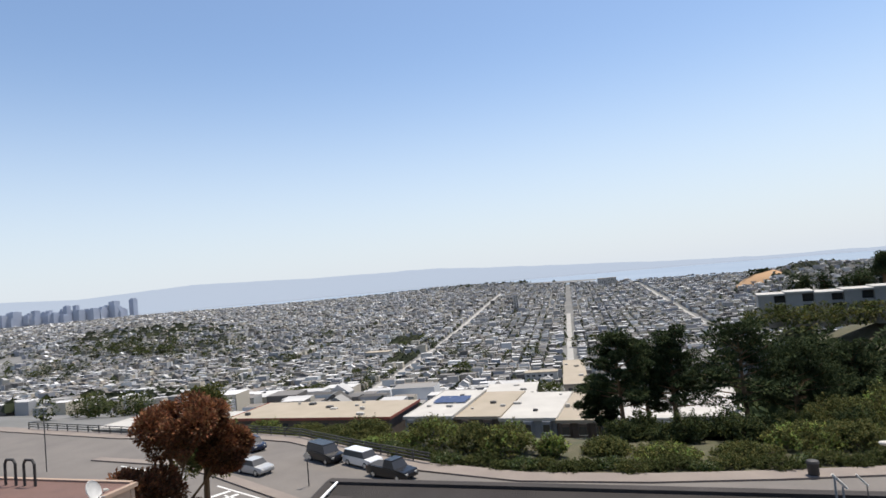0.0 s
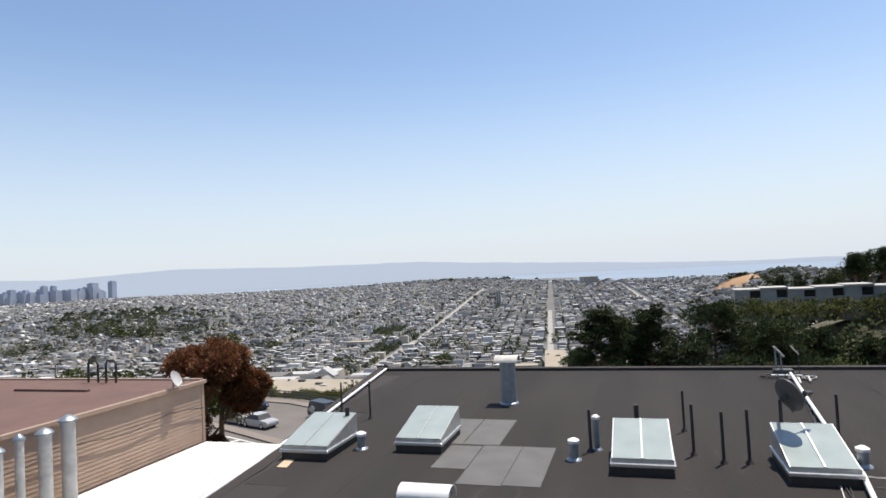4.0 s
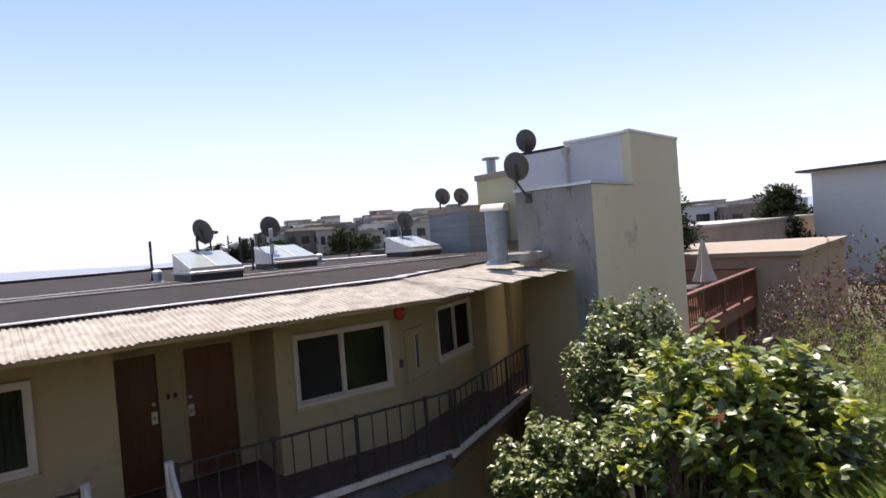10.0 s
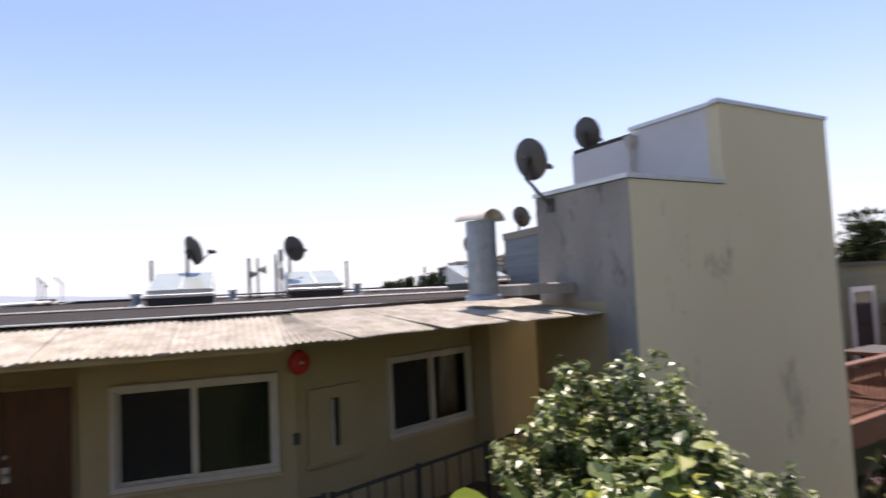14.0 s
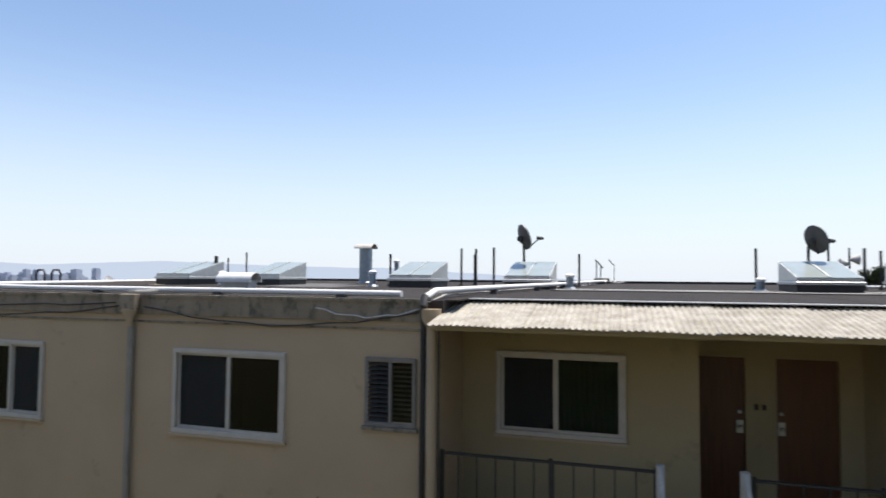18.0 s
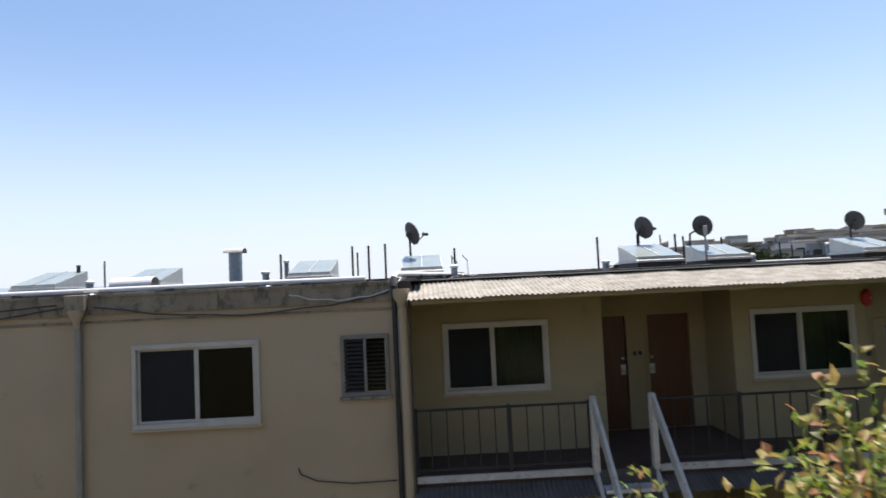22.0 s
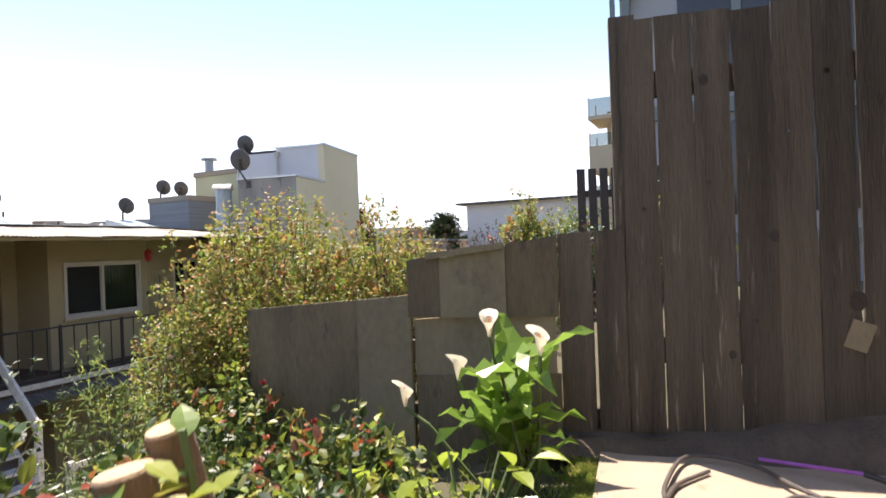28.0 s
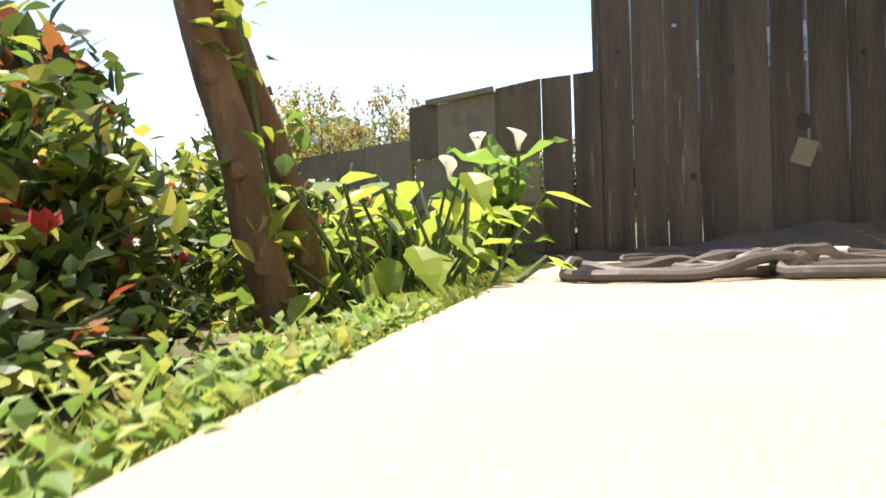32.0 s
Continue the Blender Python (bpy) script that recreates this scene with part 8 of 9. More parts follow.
# groves of street trees that stand out among the houses
rng = random.Random(303)
gb = Build()
for cx, cy, spread, n, r0 in ((-1090, 985, 55, 26, 8), (-960, 935, 50, 26, 9), (-905, 985, 60, 26, 8), (-753, 935, 50, 20, 7), (-567, 858, 22, 7, 7), (-620, 830, 40, 12, 6), (-234, 685, 12, 5, 9), (-327, 586, 16, 6, 7), (-433, 576, 18, 8, 7), (-265, 245, 22, 16, 4.5), (-172, 805, 14, 5, 8), (-353, 698, 14, 4, 7), (-405, 1003, 40, 8, 7), (-629, 1105, 60, 14, 7), (-988, 779, 60, 18, 8),
                              (-142, 330, 6, 3, 5), (-62, 330, 8, 4, 5.5), (-75, 420, 10, 4, 6), (-18, 300, 8, 5, 5.5), (-8, 360, 10, 6, 6), (-190, 470, 12, 4, 6), (-120, 560, 20, 6, 6), (-30, 480, 14, 7, 6), (-260, 860, 40, 9, 7), (-80, 900, 40, 9, 7), (-500, 700, 40, 10, 6), (-300, 430, 20, 7, 5), (-210, 330, 16, 6, 5)):
    for k in range(n):
        x, y = rng.gauss(cx, spread), rng.gauss(cy, spread * 0.7)
        r = r0 * rng.uniform(0.7, 1.35)
        z = ground_z(x, y) + r * 1.05
        for j in range(260):
            d = rand_dir(rng)
            f = 0.7 + 0.3 * noise.noise(d * 1.8 + Vector((x, y, 0))) + 0.15 * rng.random()
            leaf(gb, Vector((x + d.x * r * f, y + d.y * r * f, z + d.z * r * f * 1.05)), (d + rand_dir(rng) * 0.6).normalized(), Vector((0, 0, 1)), r * 0.26, r * 0.2, kite=True)
tagged(part("town_groves", gb, VERGE), "dark rounded trees standing in groups among the houses", "trees", kind="stuff")
# straight pale streets running down into the town
TOWNROAD = surf("pale_town_street", (0.34, 0.325, 0.30), (0.27, 0.26, 0.24), 0.05, 0.95, bump=0)
b = Build()
for q in range(-16, 8):
    u, first = -5.7 + 224 * q, len(b.v)
    for i in range(90):
        v = 150 + (14 if q == 0 else 24) * i
        for e in (-4.3, 4.3):
            x, y = CU.x * (u + e) + CV.x * v, CU.y * (u + e) + CV.y * v
            b.v.append((x, y, ground_z(x, y) + 0.5))
    for i in range(89):
        n = first + 2 * i
        x, y, z = b.v[n]
        if (q == 0 or y > 420) and in_sight(x, y) and math.hypot(x, y) < shore(x, y) - 60:
            b.f.append((n, n + 1, n + 3, n + 2))
structure("road_down", b, TOWNROAD, "pale straight streets running down into the town")
# named larger blocks in the town
for x, y, w, d, h, lb in ((-420, 880, 40, 20, 12, "white hospital block in the town"), (-120, 640, 34, 14, 14, "pale office block in the town"), (-60, 650, 18, 14, 18, "pale office block in the town"), (-330, 1500, 12, 12, 40, "slim white tower in the town"), (-150, 2100, 60, 30, 25, "white warehouse in the town")):
    t = thing("town_block", lb, "building", pose(x, y, ground_z(x, y), 0, 0, 7.5))
    part("wall", Build().box(-w / 2, w / 2, -d / 2, d / 2, -6, h), ROOFW, t)
    part("roof", Build().box(-w / 2 - 0.3, w / 2 + 0.3, -d / 2 - 0.3, d / 2 + 0.3, h, h + 0.6), ROOFT, t)
    for i in range(int(w / 6)):
        for z in range(2, int(h) - 2, 4):
            part("window", Build().box(-w / 2 + 2 + i * 6, -w / 2 + 5 + i * 6, -d / 2 - 0.1, -d / 2, z, z + 2), DARKWIN, t)

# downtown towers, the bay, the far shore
# haze is put into the towers' blue-grey colour and a faint glow
HAZE_T = surf("haze_tinted_tower", (0.26, 0.29, 0.36), (0.32, 0.35, 0.42), 0.01, 0.9, bump=0)
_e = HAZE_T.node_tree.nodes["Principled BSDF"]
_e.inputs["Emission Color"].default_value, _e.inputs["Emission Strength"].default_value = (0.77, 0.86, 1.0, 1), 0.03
t = thing("skyscraper", "tall slim tower standing apart on the skyline", "skyscraper", pose(-3022, 2926, -62))
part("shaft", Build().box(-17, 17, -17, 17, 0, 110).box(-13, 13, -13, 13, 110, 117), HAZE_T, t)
rng2 = random.Random(44)
for k in range(60):
    a = radians(-rng2.uniform(46.6, 56.5))
    d = rng2.uniform(4100, 4300)
    h = rng2.uniform(45, 88) * (1.25 if k % 5 == 0 else 0.9)
    t = thing("skyscraper", "hazy blue-grey downtown tower", "skyscraper", pose(math.sin(a) * d, math.cos(a) * d, -62), "downtown towers")
    w = rng2.uniform(12, 26)
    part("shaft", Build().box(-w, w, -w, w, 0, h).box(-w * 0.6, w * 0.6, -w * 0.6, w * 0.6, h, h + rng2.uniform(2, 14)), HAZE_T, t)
WATER = surf("hazy_bay_water", (0.25, 0.30, 0.36), (0.23, 0.28, 0.34), 0.002, 1.0, bump=0.0, spec=0.0)
b = Build()
for i in range(61):
    a = radians(-75 + 2.6 * i)
    sx, sy = math.sin(a), math.cos(a)
    r0 = shore(sx, sy) - 90
    b.v += [(sx * r0, sy * r0, -56.5), (sx * 4640, sy * 4640, -56.5)]
b.f = [(2 * i, 2 * i + 2, 2 * i + 3, 2 * i + 1) for i in range(60)]
structure("water", b, WATER, "pale blue bay beyond the town")
# haze over the far hills is put in as a pale blue glow
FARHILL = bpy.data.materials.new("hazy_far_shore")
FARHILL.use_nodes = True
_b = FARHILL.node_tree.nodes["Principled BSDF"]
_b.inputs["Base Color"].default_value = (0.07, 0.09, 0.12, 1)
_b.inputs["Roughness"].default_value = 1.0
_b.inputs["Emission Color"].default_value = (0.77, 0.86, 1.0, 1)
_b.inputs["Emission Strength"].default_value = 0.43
b = Build()
N = 240
for i in range(N + 1):
    a = -78 + 160 * i / N
    el = float(np.interp(a, [-78, -55, -50, -45, -41, -31, -21, -13, -3, 8, 40, 56, 61, 65, 70, 82], [1.2, 1.15, 0.85, 1.15, 1.35, 1.05, 1.0, 0.55, 0.0, -0.5, -0.5, 0.2, 0.9, 1.15, 0.8, 0.3]))
    el += 0.08 * noise.noise(Vector((i * 0.13, 0, 0))) + 0.05 * noise.noise(Vector((i * 0.45, 3, 0)))
    x, y = 4600 * math.sin(radians(a)), 4600 * math.cos(radians(a))
    b.v += [(x, y, -62), (x, y, 8 + 4600 * math.tan(radians(el))), (x * 1.01, y * 1.01, -62)]
for i in range(N):
    q = 3 * i
    b.f += [(q, q + 3, q + 4, q + 1), (q + 1, q + 4, q + 5, q + 2)]
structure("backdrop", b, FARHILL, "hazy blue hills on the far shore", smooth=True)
# bare knoll with a crest of trees
DRYHILL = surf("dry_orange_grass", (0.42, 0.26, 0.14), (0.34, 0.21, 0.11), 0.02, 0.95, bump=0)
b = Build()
b.lathe([(95, -40), (70, -12), (48, 8), (30, 19), (14, 24), (0.5, 25)], 24)
b.v = [(x * (1 + 0.12 * noise.noise(Vector((x * 0.03, y * 0.03, 1)))), y, z + 4 * noise.noise(Vector((x * 0.04, y * 0.04, 0)))) for x, y, z in b.v]
kn = tagged(part("hill_knoll", local(b, Matrix.Translation((232, 1480, -62))), DRYHILL, smooth=True), "bare orange knoll on the skyline", kind="structure")
b = Build()
rng3 = random.Random(9)
for k in range(26):
    x, y, z = 208 + rng3.uniform(-22, 26), 1478 + rng3.uniform(-8, 8), -40 + rng3.uniform(0, 4)
    for j in range(60):
        d = rand_dir(rng3)
        leaf(b, Vector((x + d.x * 5, y + d.y * 5, z + d.z * 4)), d, Vector((0, 0, 1)), 3, 2)
tagged(part("knoll_trees", b, PINE), "dark trees on the crest of the knoll", "trees", kind="stuff")

# ---- houses beyond the tower ----
SAGE = surf("sage_painted_siding", (0.235, 0.23, 0.155), (0.185, 0.18, 0.12), 1, 0.85, bump=0.2, rnd=0.05)
REDWOOD = surf("red_stained_deck_wood", (0.19, 0.078, 0.045), (0.12, 0.05, 0.03), 3, 0.6, bump=0.2, stretch=(3, 3, 3), rnd=0.15)
TANSTONE = surf("tan_block_wall", (0.40, 0.31, 0.23), (0.32, 0.25, 0.18), 0.8, 0.9, bump=0.2)
DM = pose(22.9, 2.35, 0, 0, 0, 14)
hs = thing("sage_house", "sage green sided house with a white-framed door", "house", DM @ pose(-3, 2.9, -3))
part("wall", Build().box(0, 10.85, 0.02, 8, 0, 6.05), SAGE, hs)
pk = Build().add([(0, -0.008, 0), (10.85, -0.008, 0), (10.85, 0.008, 0.148), (0, 0.008, 0.148), (0, 0.02, 0), (10.85, 0.02, 0), (10.85, 0.02, 0.148), (0, 0.02, 0.148)], [(0, 1, 2, 3), (0, 4, 5, 1), (3, 2, 6, 7), (1, 5, 6, 2), (0, 3, 7, 4)]).mesh("siding_plank", SAGE)
for i in range(19):
    part("siding_plank", pk, SAGE, hs).location.z = 3.2 + 0.15 * i
part("roof_edge", Build().box(-0.1, 11.0, -0.1, 8.1, 6.05, 6.15), surf("dark_roof_edge", (0.12, 0.115, 0.10), (0.09, 0.085, 0.075), 2, 0.9), hs)
part("door_frame", Build().box(7.9, 8.05, -0.09, -0.03, 3.2, 5.45).box(9.25, 9.4, -0.09, -0.03, 3.2, 5.45).box(8.05, 9.25, -0.09, -0.03, 5.3, 5.45), WHITE_PAINT, hs)
part("door_leaf", Build().box(8.05, 9.25, -0.06, -0.03, 3.2, 5.3), DARKWIN, hs, "dark glazed door")
part("wall_lamp", Build().bevbox(6.9, 7.1, -0.2, -0.03, 4.9, 5.2, 0.02), BLACK, hs)
dk = thing("deck", "red-stained raised timber deck with a slatted railing", "deck", DM @ pose(0, 0, 0.2))
for i in range(20):
    part("deck_board", Build().box(-3.0, 7.1, 0.02 + 0.145 * i, 0.155 + 0.145 * i, -0.04, 0.0), REDWOOD, dk)
part("rim_beam", Build().box(-3.0, 7.15, -0.03, 0.02, -0.42, -0.002).box(7.1, 7.15, 0.02, 2.9, -0.42, -0.002), REDWOOD, dk)
for x in (-0.02, 2.4, 4.75, 7.05):
    part("rail_post", Build().bevbox(x - 0.06, x + 0.06, -0.03, 0.09, 0, 1.02, 0.01), REDWOOD, dk)
    part("deck_leg", Build().box(x - 0.08, x + 0.08, 0.03, 0.19, -3.0, -0.42), REDWOOD, dk)
part("top_rail", Build().bevbox(-3.0, 7.15, -0.06, 0.12, 1.02, 1.08, 0.01).box(7.0, 7.13, 0.12, 2.9, 1.02, 1.08), REDWOOD, dk)
part("bottom_rail", Build().box(-3.0, 7.15, 0.0, 0.05, 0.10, 0.16), REDWOOD, dk)
part("side_rail", Build().box(-0.04, 0.04, 0.12, 2.9, 1.02, 1.07).box(-0.03, 0.03, 0.12, 2.9, 0.10, 0.15), REDWOOD, dk)
sl = Build().box(-0.02, 0.02, 0.0, 0.04, 0.16, 1.02).mesh("baluster", REDWOOD)
for i in range(48):
    x = -2.95 + 0.21 * i
    part("baluster", sl, REDWOOD, dk).location.x = x
part("privacy_board", Build().box(0.1, 7.0, 0.055, 0.07, 0.3, 1.0), REDWOOD, dk)
um = thing("parasol", "closed off-white patio parasol on the deck", "parasol", DM @ pose(4.6, 1.2, 0.2))
part("pole", Build().tube([(0, 0, 0), (0, 0, 2.45)], 0.025, 8), ALU, um)
prof = [(0.02, 2.4), (0.06, 2.3), (0.14, 1.9), (0.24, 1.3), (0.38, 0.85), (0.36, 0.84)]
b = Build().lathe(prof, 16)
b.v = [(x * (1 + 0.22 * math.cos(8 * math.atan2(y, x))), y * (1 + 0.22 * math.cos(8 * math.atan2(y, x))), z) for x, y, z in b.v]
part("folded_canopy", b, surf("canvas", (0.58, 0.55, 0.48), (0.48, 0.45, 0.39), 6, 0.9, stretch=(5, 5, 0.6)), um, smooth=True)
part("base", Build().lathe([(0.25, 0), (0.25, 0.06), (0.06, 0.1)], 16), DARKGREY, um)


def deck_chair(m):
    c = thing("patio_chair", "pale metal patio chair with a slatted back", "chair", m, "chairs on the deck")
    part("seat", Build().bevbox(-0.23, 0.23, -0.22, 0.22, 0.42, 0.45, 0.01), WHITE_PAINT, c)
    for i in range(5):
        part("back_slat", Build().box(-0.22, 0.22, 0.2, 0.22, 0.5 + 0.09 * i, 0.55 + 0.09 * i), WHITE_PAINT, c)
    for x in (-0.22, 0.22):
        for y in (-0.2, 0.21):
            part("leg", Build().tube([(x, y, 0), (x, y, 0.95 if y > 0 else 0.44)], 0.014, 6), WHITE_PAINT, c)
    return c


ch = deck_chair(DM @ pose(-1.2, 1.0, 0.2, 0, 0, 30))
copy_thing(ch, DM @ pose(-2.0, 0.9, 0.2, 0, 0, -20))
tb = thing("patio_table", "dark covered patio table on the deck", "table", DM @ pose(3.2, 1.6, 0.2))
part("tabletop", Build().bevbox(-0.8, 0.8, -0.45, 0.45, 0.68, 0.78, 0.04), DARKGREY, tb)
for x in (-0.7, 0.7):
    for y in (-0.35, 0.35):
        part("leg", Build().box(x - 0.03, x + 0.03, y - 0.03, y + 0.03, 0, 0.68), DARKGREY, tb)


def plain_house(x0, x1, y0, y1, z0, z1, wall, roof, label, rz=0, wins=0, over=0.15, name="house"):
    h = thing(name, label, "house", pose((x0 + x1) / 2, (y0 + y1) / 2, z0, 0, 0, rz))
    a, c = (x1 - x0) / 2, (y1 - y0) / 2
    part("wall", Build().box(-a, a, -c, c, 0, z1 - z0), wall, h)
    part("roof", Build().box(-a - over, a + over, -c - over, c + over, z1 - z0, z1 - z0 + 0.18), roof, h)
    n = wins
    rows = max(1, int((z1 - z0) / 3))
    for r in range(rows):
        for i in range(n):
            x = -a + 2 * a * (i + 0.5) / n
            w = min(0.9, a / n * 0.6)
            z = z1 - z0 - 2.3 - 2.9 * r
            if z > 0.3:
                q = part("window", Build().box(x - w, x + w, -c - 0.05, -c - 0.005, z, z + 1.4), DARKWIN, h)
                part("sill", Build().box(x - w - 0.1, x + w + 0.1, -c - 0.12, -c - 0.06, z - 0.12, z - 0.004), ROOFW, q)
                q = part("window", Build().box(-a - 0.05, -a - 0.005, -c + 2 * c * (i + 0.3) / n, -c + 2 * c * (i + 0.3) / n + w * 1.4, z, z + 1.4), DARKWIN, h)
    return h


plain_house(29.0, 40, 3.6, 14, -4, 1.72, TANSTONE, ROOFT, "low tan block house with a flat roof", 12)
plain_house(40, 66, 14, 30, -4, 2.75, TANSTONE, ROOFW, "wide low house with a pale roof", 10)
plain_house(62, 82, -24, 14.5, -4, 6.5, surf("white_lap_siding", (0.62, 0.61, 0.60), (0.55, 0.54, 0.53), 3, 0.8, stretch=(0.2, 0.2, 6), bump=0.3), surf("dark_eave", (0.08, 0.07, 0.06), (0.06, 0.055, 0.05), 2, 0.9), "long white lap-sided house with dark eaves", 0, over=0.9)
GREENISH = surf("pale_green_render", (0.46, 0.46, 0.30), (0.40, 0.40, 0.26), 0.6, 0.9)
plain_house(19.25, 24.5, 5.0, 8.1, -4, 5.22, GREENISH, ROOFT, "pale green upper storey behind the tower", 0, over=0.05)
f = thing("chimney_flue", "short flue with a flat cap on the green wall", "flue", pose(19.6, 7.7, 5.40))
part("flue", Build().lathe([(0.16, 0), (0.16, 0.5)], 14), GALV, f, smooth=True)
part("cap", Build().lathe([(0.3, 0.5), (0.3, 0.56), (0.05, 0.64)], 14), GALV, f, smooth=True)
plain_house(17.5, 19.2, 6.6, 8.6, 2.7, 4.15, surf("grey_tile_cladding", (0.22, 0.24, 0.25), (0.16, 0.175, 0.185), 2, 0.7, stretch=(0.3, 0.3, 8)), ROOFT, "small grey clad roof hut", 0, over=0.03)
dish((17.85, 8.25, 4.74), (17.85, 8.4, 4.33), FACE, 0.27)
dish((18.35, 7.9, 4.70), (18.35, 8.05, 4.33), FACE, 0.27)
APT = [surf("cream_apartment", (0.52, 0.47, 0.39), (0.44, 0.40, 0.33), 0.4, 0.9), surf("grey_apartment", (0.36, 0.36, 0.36), (0.29, 0.29, 0.29), 0.4, 0.9), surf("brown_apartment", (0.26, 0.21, 0.17), (0.2, 0.165, 0.135), 0.4, 0.9), surf("white_apartment", (0.64, 0.63, 0.60), (0.55, 0.54, 0.52), 0.4, 0.9)]
rng = random.Random(77)
SKY_L = ([18, 21, 24, 27, 28.5, 31, 39], [1.2, 1.8, 2.9, 2.7, 1.9, 3.0, 2.9])
for k in range(84):
    near = k < 66
    az = 20.5 + 18 * ((k * 0.618) % 1) if near else 57 + 9.5 * (k - 66) / 18
    a = radians(az)
    d = rng.uniform(110, 190) if near else rng.uniform(75, 130)
    cap = float(np.interp(az, *SKY_L)) if near else 1.3
    el = cap * (0.45 + 0.55 * (d - 105) / 85) if near else cap * rng.uniform(0.4, 1)
    x, y = 7.1 + math.sin(a) * d, -7.7 + math.cos(a) * d
    top = 3.35 + d * math.tan(radians(el))
    w, dd = rng.uniform(1.8, 3.8), rng.uniform(2, 4)
    plain_house(x - w, x + w, y - dd, y + dd, top - 6.5, top, APT[k % 4], (ROOFT, ROOFW)[k % 2], ("cream stepped apartment house on the hill", "grey apartment house on the hill", "brown shingled house on the hill", "white apartment house on the hill")[k % 4], -az * 0.8, 3, name="hill_house")
structure("ground_rise", Build().prism([(7.1 + math.sin(radians(q)) * r, -7.7 + math.cos(radians(q)) * r) for q, r in ((24, 100), (40, 100), (40, 230), (24, 230))], -14, 2.0), GRASSY, "wooded rise carrying the hill houses")
for k in range(44):
    az = rng.uniform(14.5, 30) if k < 37 else rng.uniform(57.5, 68)
    a, d = radians(az), (rng.uniform(212, 235) if az < 20 else rng.uniform(98, 175)) if k < 37 else rng.uniform(75, 130)
    x, y = 7.1 + math.sin(a) * d, -7.7 + math.cos(a) * d
    top = 3.35 + d * math.tan(radians((float(np.interp(az, [14.5, 20], [0.9, 1.7])) if az < 20 else float(np.interp(az, *SKY_L)) * 0.8) if k < 37 else 1.1)) * rng.uniform(0.7, 1.05)
    h = max(4, (top + 3) / 1.05)
    tree((x, y, top - h * 1.05 - 1.5), h, rng.uniform(2.2, 4.2), 500 + k, [PINE], 4200, 0.45, "cypress_tree", "dark windswept cypress on the hill", group="hill trees", bare=0.4, flat=0.5, w=0.5)
# pines standing behind the terraced apartments
for k in range(20):
    az = 10.3 + 0.8 * k + rng.uniform(-0.3, 0.3)
    x, y = 1.9 + 240 * math.tan(radians(az)), 236 + rng.uniform(-12, 20)
    top = float(np.interp(az, [10, 12, 14, 17, 20, 24], [0.2, 2.0, 0.2, 2.4, 5.0, 2.5])) + rng.uniform(-1.5, 0.3)
    z0 = ground_z(x, y)
    tree((x, y, min(z0, top - 10)), (top - min(z0, top - 10)) * 0.92, rng.uniform(4, 6), 560 + k, [PINE], 4500, 0.7, "pine_tree", "dark pine on the crest behind the apartments", group="pines on the crest", bare=0.35, flat=0.5, w=0.5)
for k, (x, y, h) in enumerate(((27.9, 3.0, 7.7), (29.5, 4.5, 6.9), (54.5, 10.0, 8.4))):
    tree((x + 4, y + 6, -3.2), h, (1.9, 1.7, 2.3)[k], 540 + k, [PINE], 11000, (0.2, 0.2, 0.34)[k], "pine_tree", "dark pine behind the sage house", group="pines behind the deck", bare=0.3, flat=0.42, w=0.45, lobes=42)

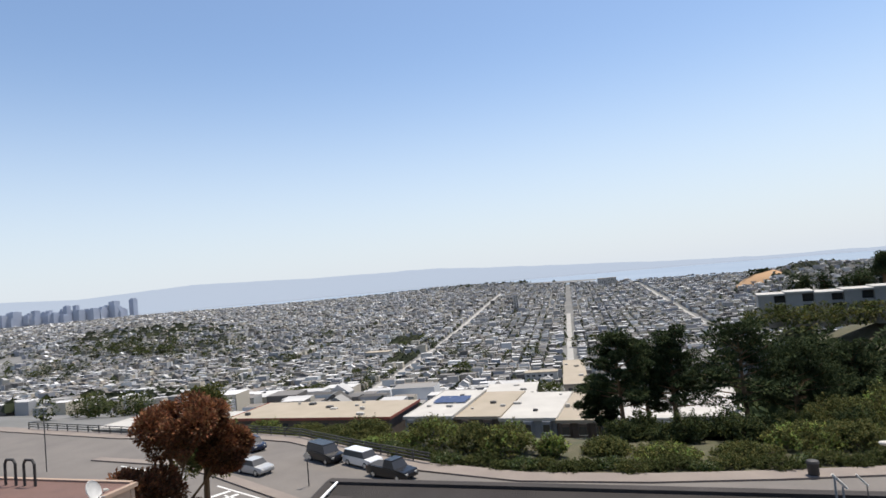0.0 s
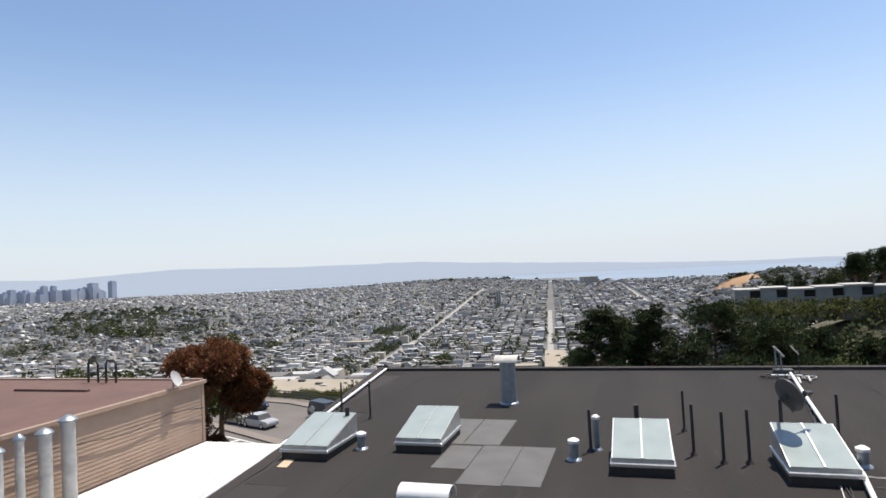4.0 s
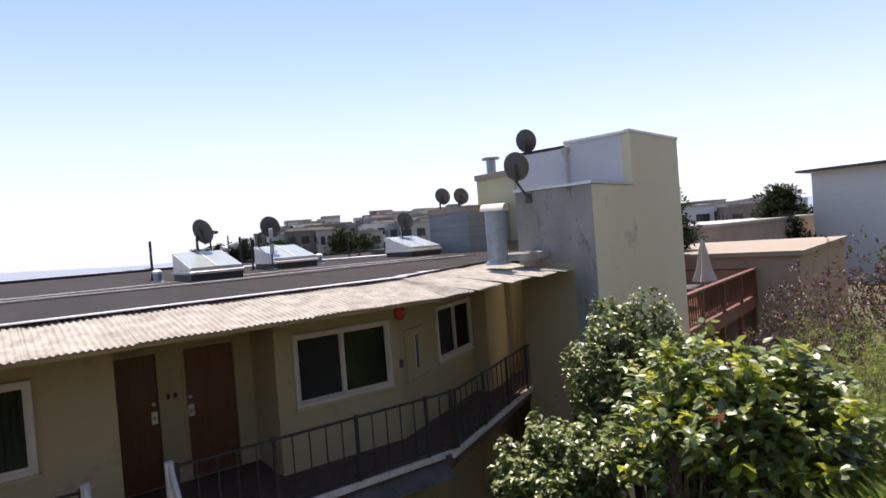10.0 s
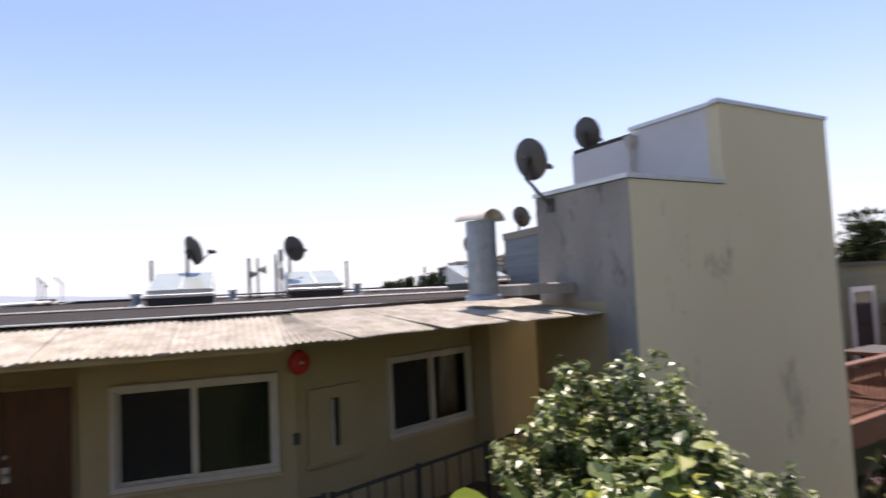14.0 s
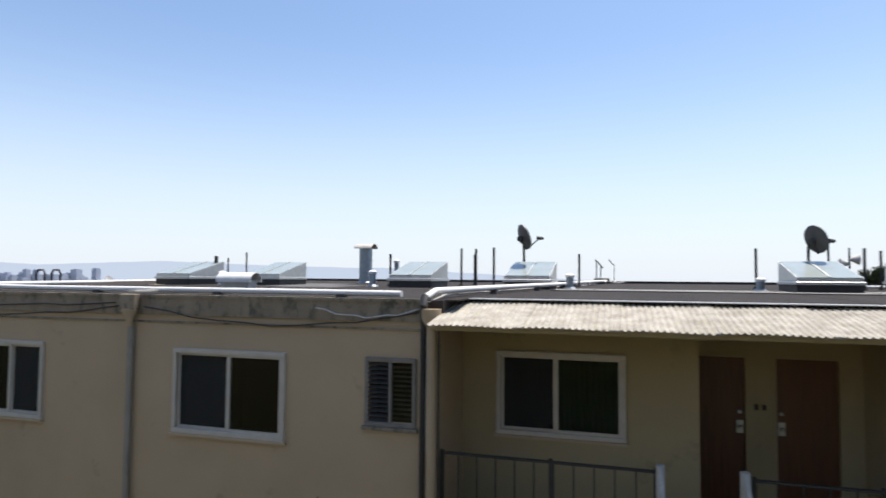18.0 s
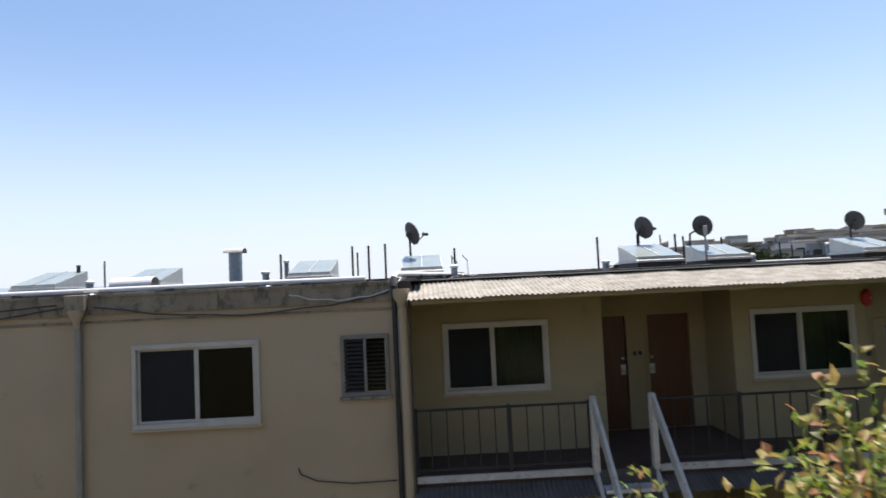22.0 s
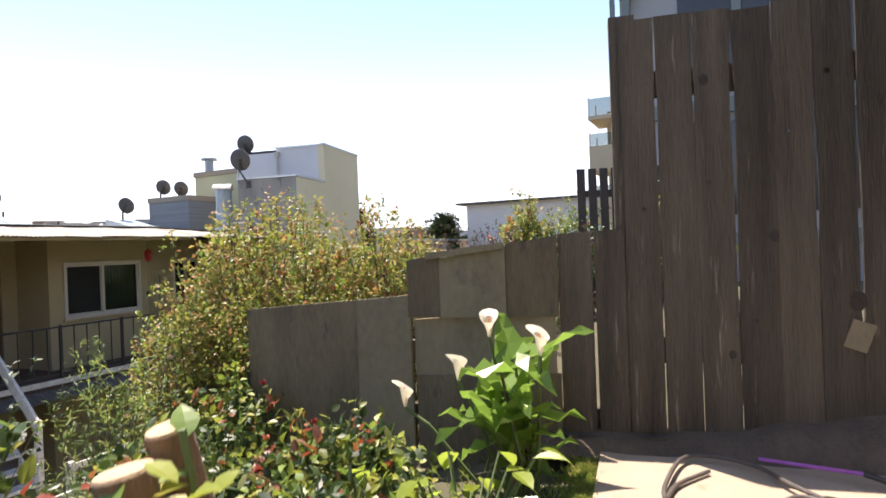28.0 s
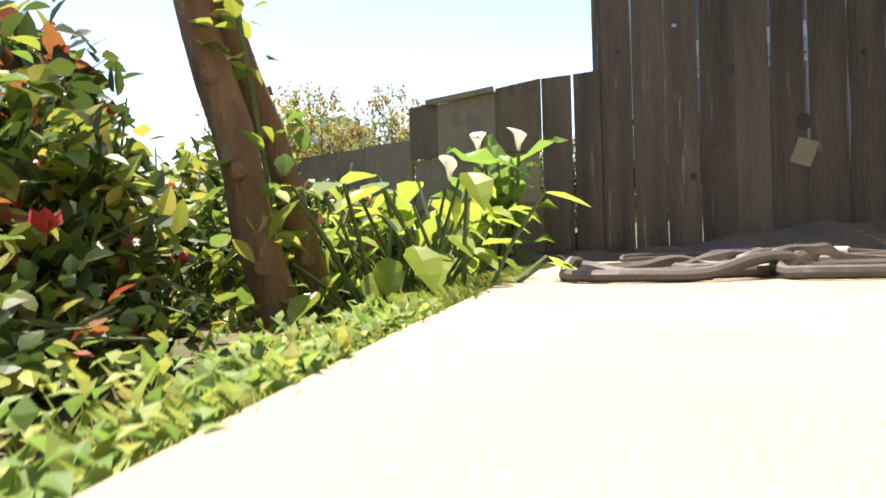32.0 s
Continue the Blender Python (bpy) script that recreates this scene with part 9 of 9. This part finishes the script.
# ---- up the garden: long roof, slatted screen, balcony building ----
BLD = surf("grey_panel_facade", (0.34, 0.35, 0.35), (0.28, 0.29, 0.29), 0.6, 0.7)
bb = thing("balcony_building", "tall grey building with stacked balconies", "apartment building", pose(13.2, -10.42, 1.0, 0, 0, -4))
part("wall", Build().box(0, 9, -7, 1.4, 0, 12), BLD, bb)
GRN = surf("grey_green_steel", (0.17, 0.21, 0.20), (0.13, 0.165, 0.155), 3, 0.6)
for i in range(5):
    z = 1.2 + 2.3 * i
    part("window", Build().box(-0.06, -0.005, -4, 0.4, z + 0.3, z + 1.9), DARKWIN, bb)
    part("floor_band", Build().box(-0.1, 0.0, -7, 1.4, z - 0.25, z), GRN, bb)
    part("stair_tread", Build().box(0.0, 0.9, 1.42, 1.5, z, z + 0.12).box(0.0, 0.9, 1.42, 1.5, z + 1.15, z + 1.27), GRN, bb)
part("stair_frame", Build().box(-0.02, 0.06, 1.50, 1.58, 0, 12).box(0.85, 0.93, 1.50, 1.58, 0, 12), GRN, bb)
TANB = surf("tan_balcony_render", (0.50, 0.42, 0.29), (0.43, 0.36, 0.25), 1, 0.9)
ab = thing("balcony_apartments", "tan apartment building with stacked glass-railed balconies", "apartment building", pose(34.3, -6.2, 0.0))
part("wall", Build().box(1.6, 12, -9, 1.3, 0, 9.2), TANB, ab)
for i in range(3):
    z = 3.05 + 2.75 * i
    bal = part("balcony", Build().box(0.0, 3.0, -3.0, 2.0, z, z + 1.35 if i < 2 else z + 0.2), TANB, ab)
    part("glass_rail", Build().box(0.02, 0.05, -3.0, 2.0, z + 1.36 if i < 2 else z + 0.21, z + 2.0 if i < 2 else z + 1.1), PANE, bal)
    part("rail_post", Build().box(0.0, 0.06, 1.92, 1.99, z + (1.35 if i < 2 else 0.2), z + (2.05 if i < 2 else 1.15)).box(2.0, 2.06, 1.92, 1.99, z + (1.35 if i < 2 else 0.2), z + (2.05 if i < 2 else 1.15)), WHITE_PAINT, bal)
    part("window", Build().box(1.53, 1.595, -2.4, 0.9, z + 1.4, z + 2.6), DARKWIN, ab)
for y in (-6, -4.2, -2.4, -0.6, 1.2):
    part("mullion", Build().box(-0.14, -0.06, y, y + 0.14, 0, 12), GRN, bb)
sc = thing("slatted_screen", "dark brown slatted screen fence above the garden", "fence", pose(9.3, -9.0, 1.3, 0, 0, -70))
for i in range(12):
    part("slat", Build().box(0.14 * i, 0.14 * i + 0.10, 0, 0.02, 0, 1.75), surf("dark_brown_slat", (0.075, 0.055, 0.045), (0.05, 0.038, 0.03), 4, 0.85) if i == 0 else bpy.data.materials["dark_brown_slat"], sc)
part("screen_rail", Build().box(0, 1.68, 0.02, 0.05, 0.3, 0.38).box(0, 1.68, 0.02, 0.05, 1.4, 1.48), bpy.data.materials["dark_brown_slat"], sc)
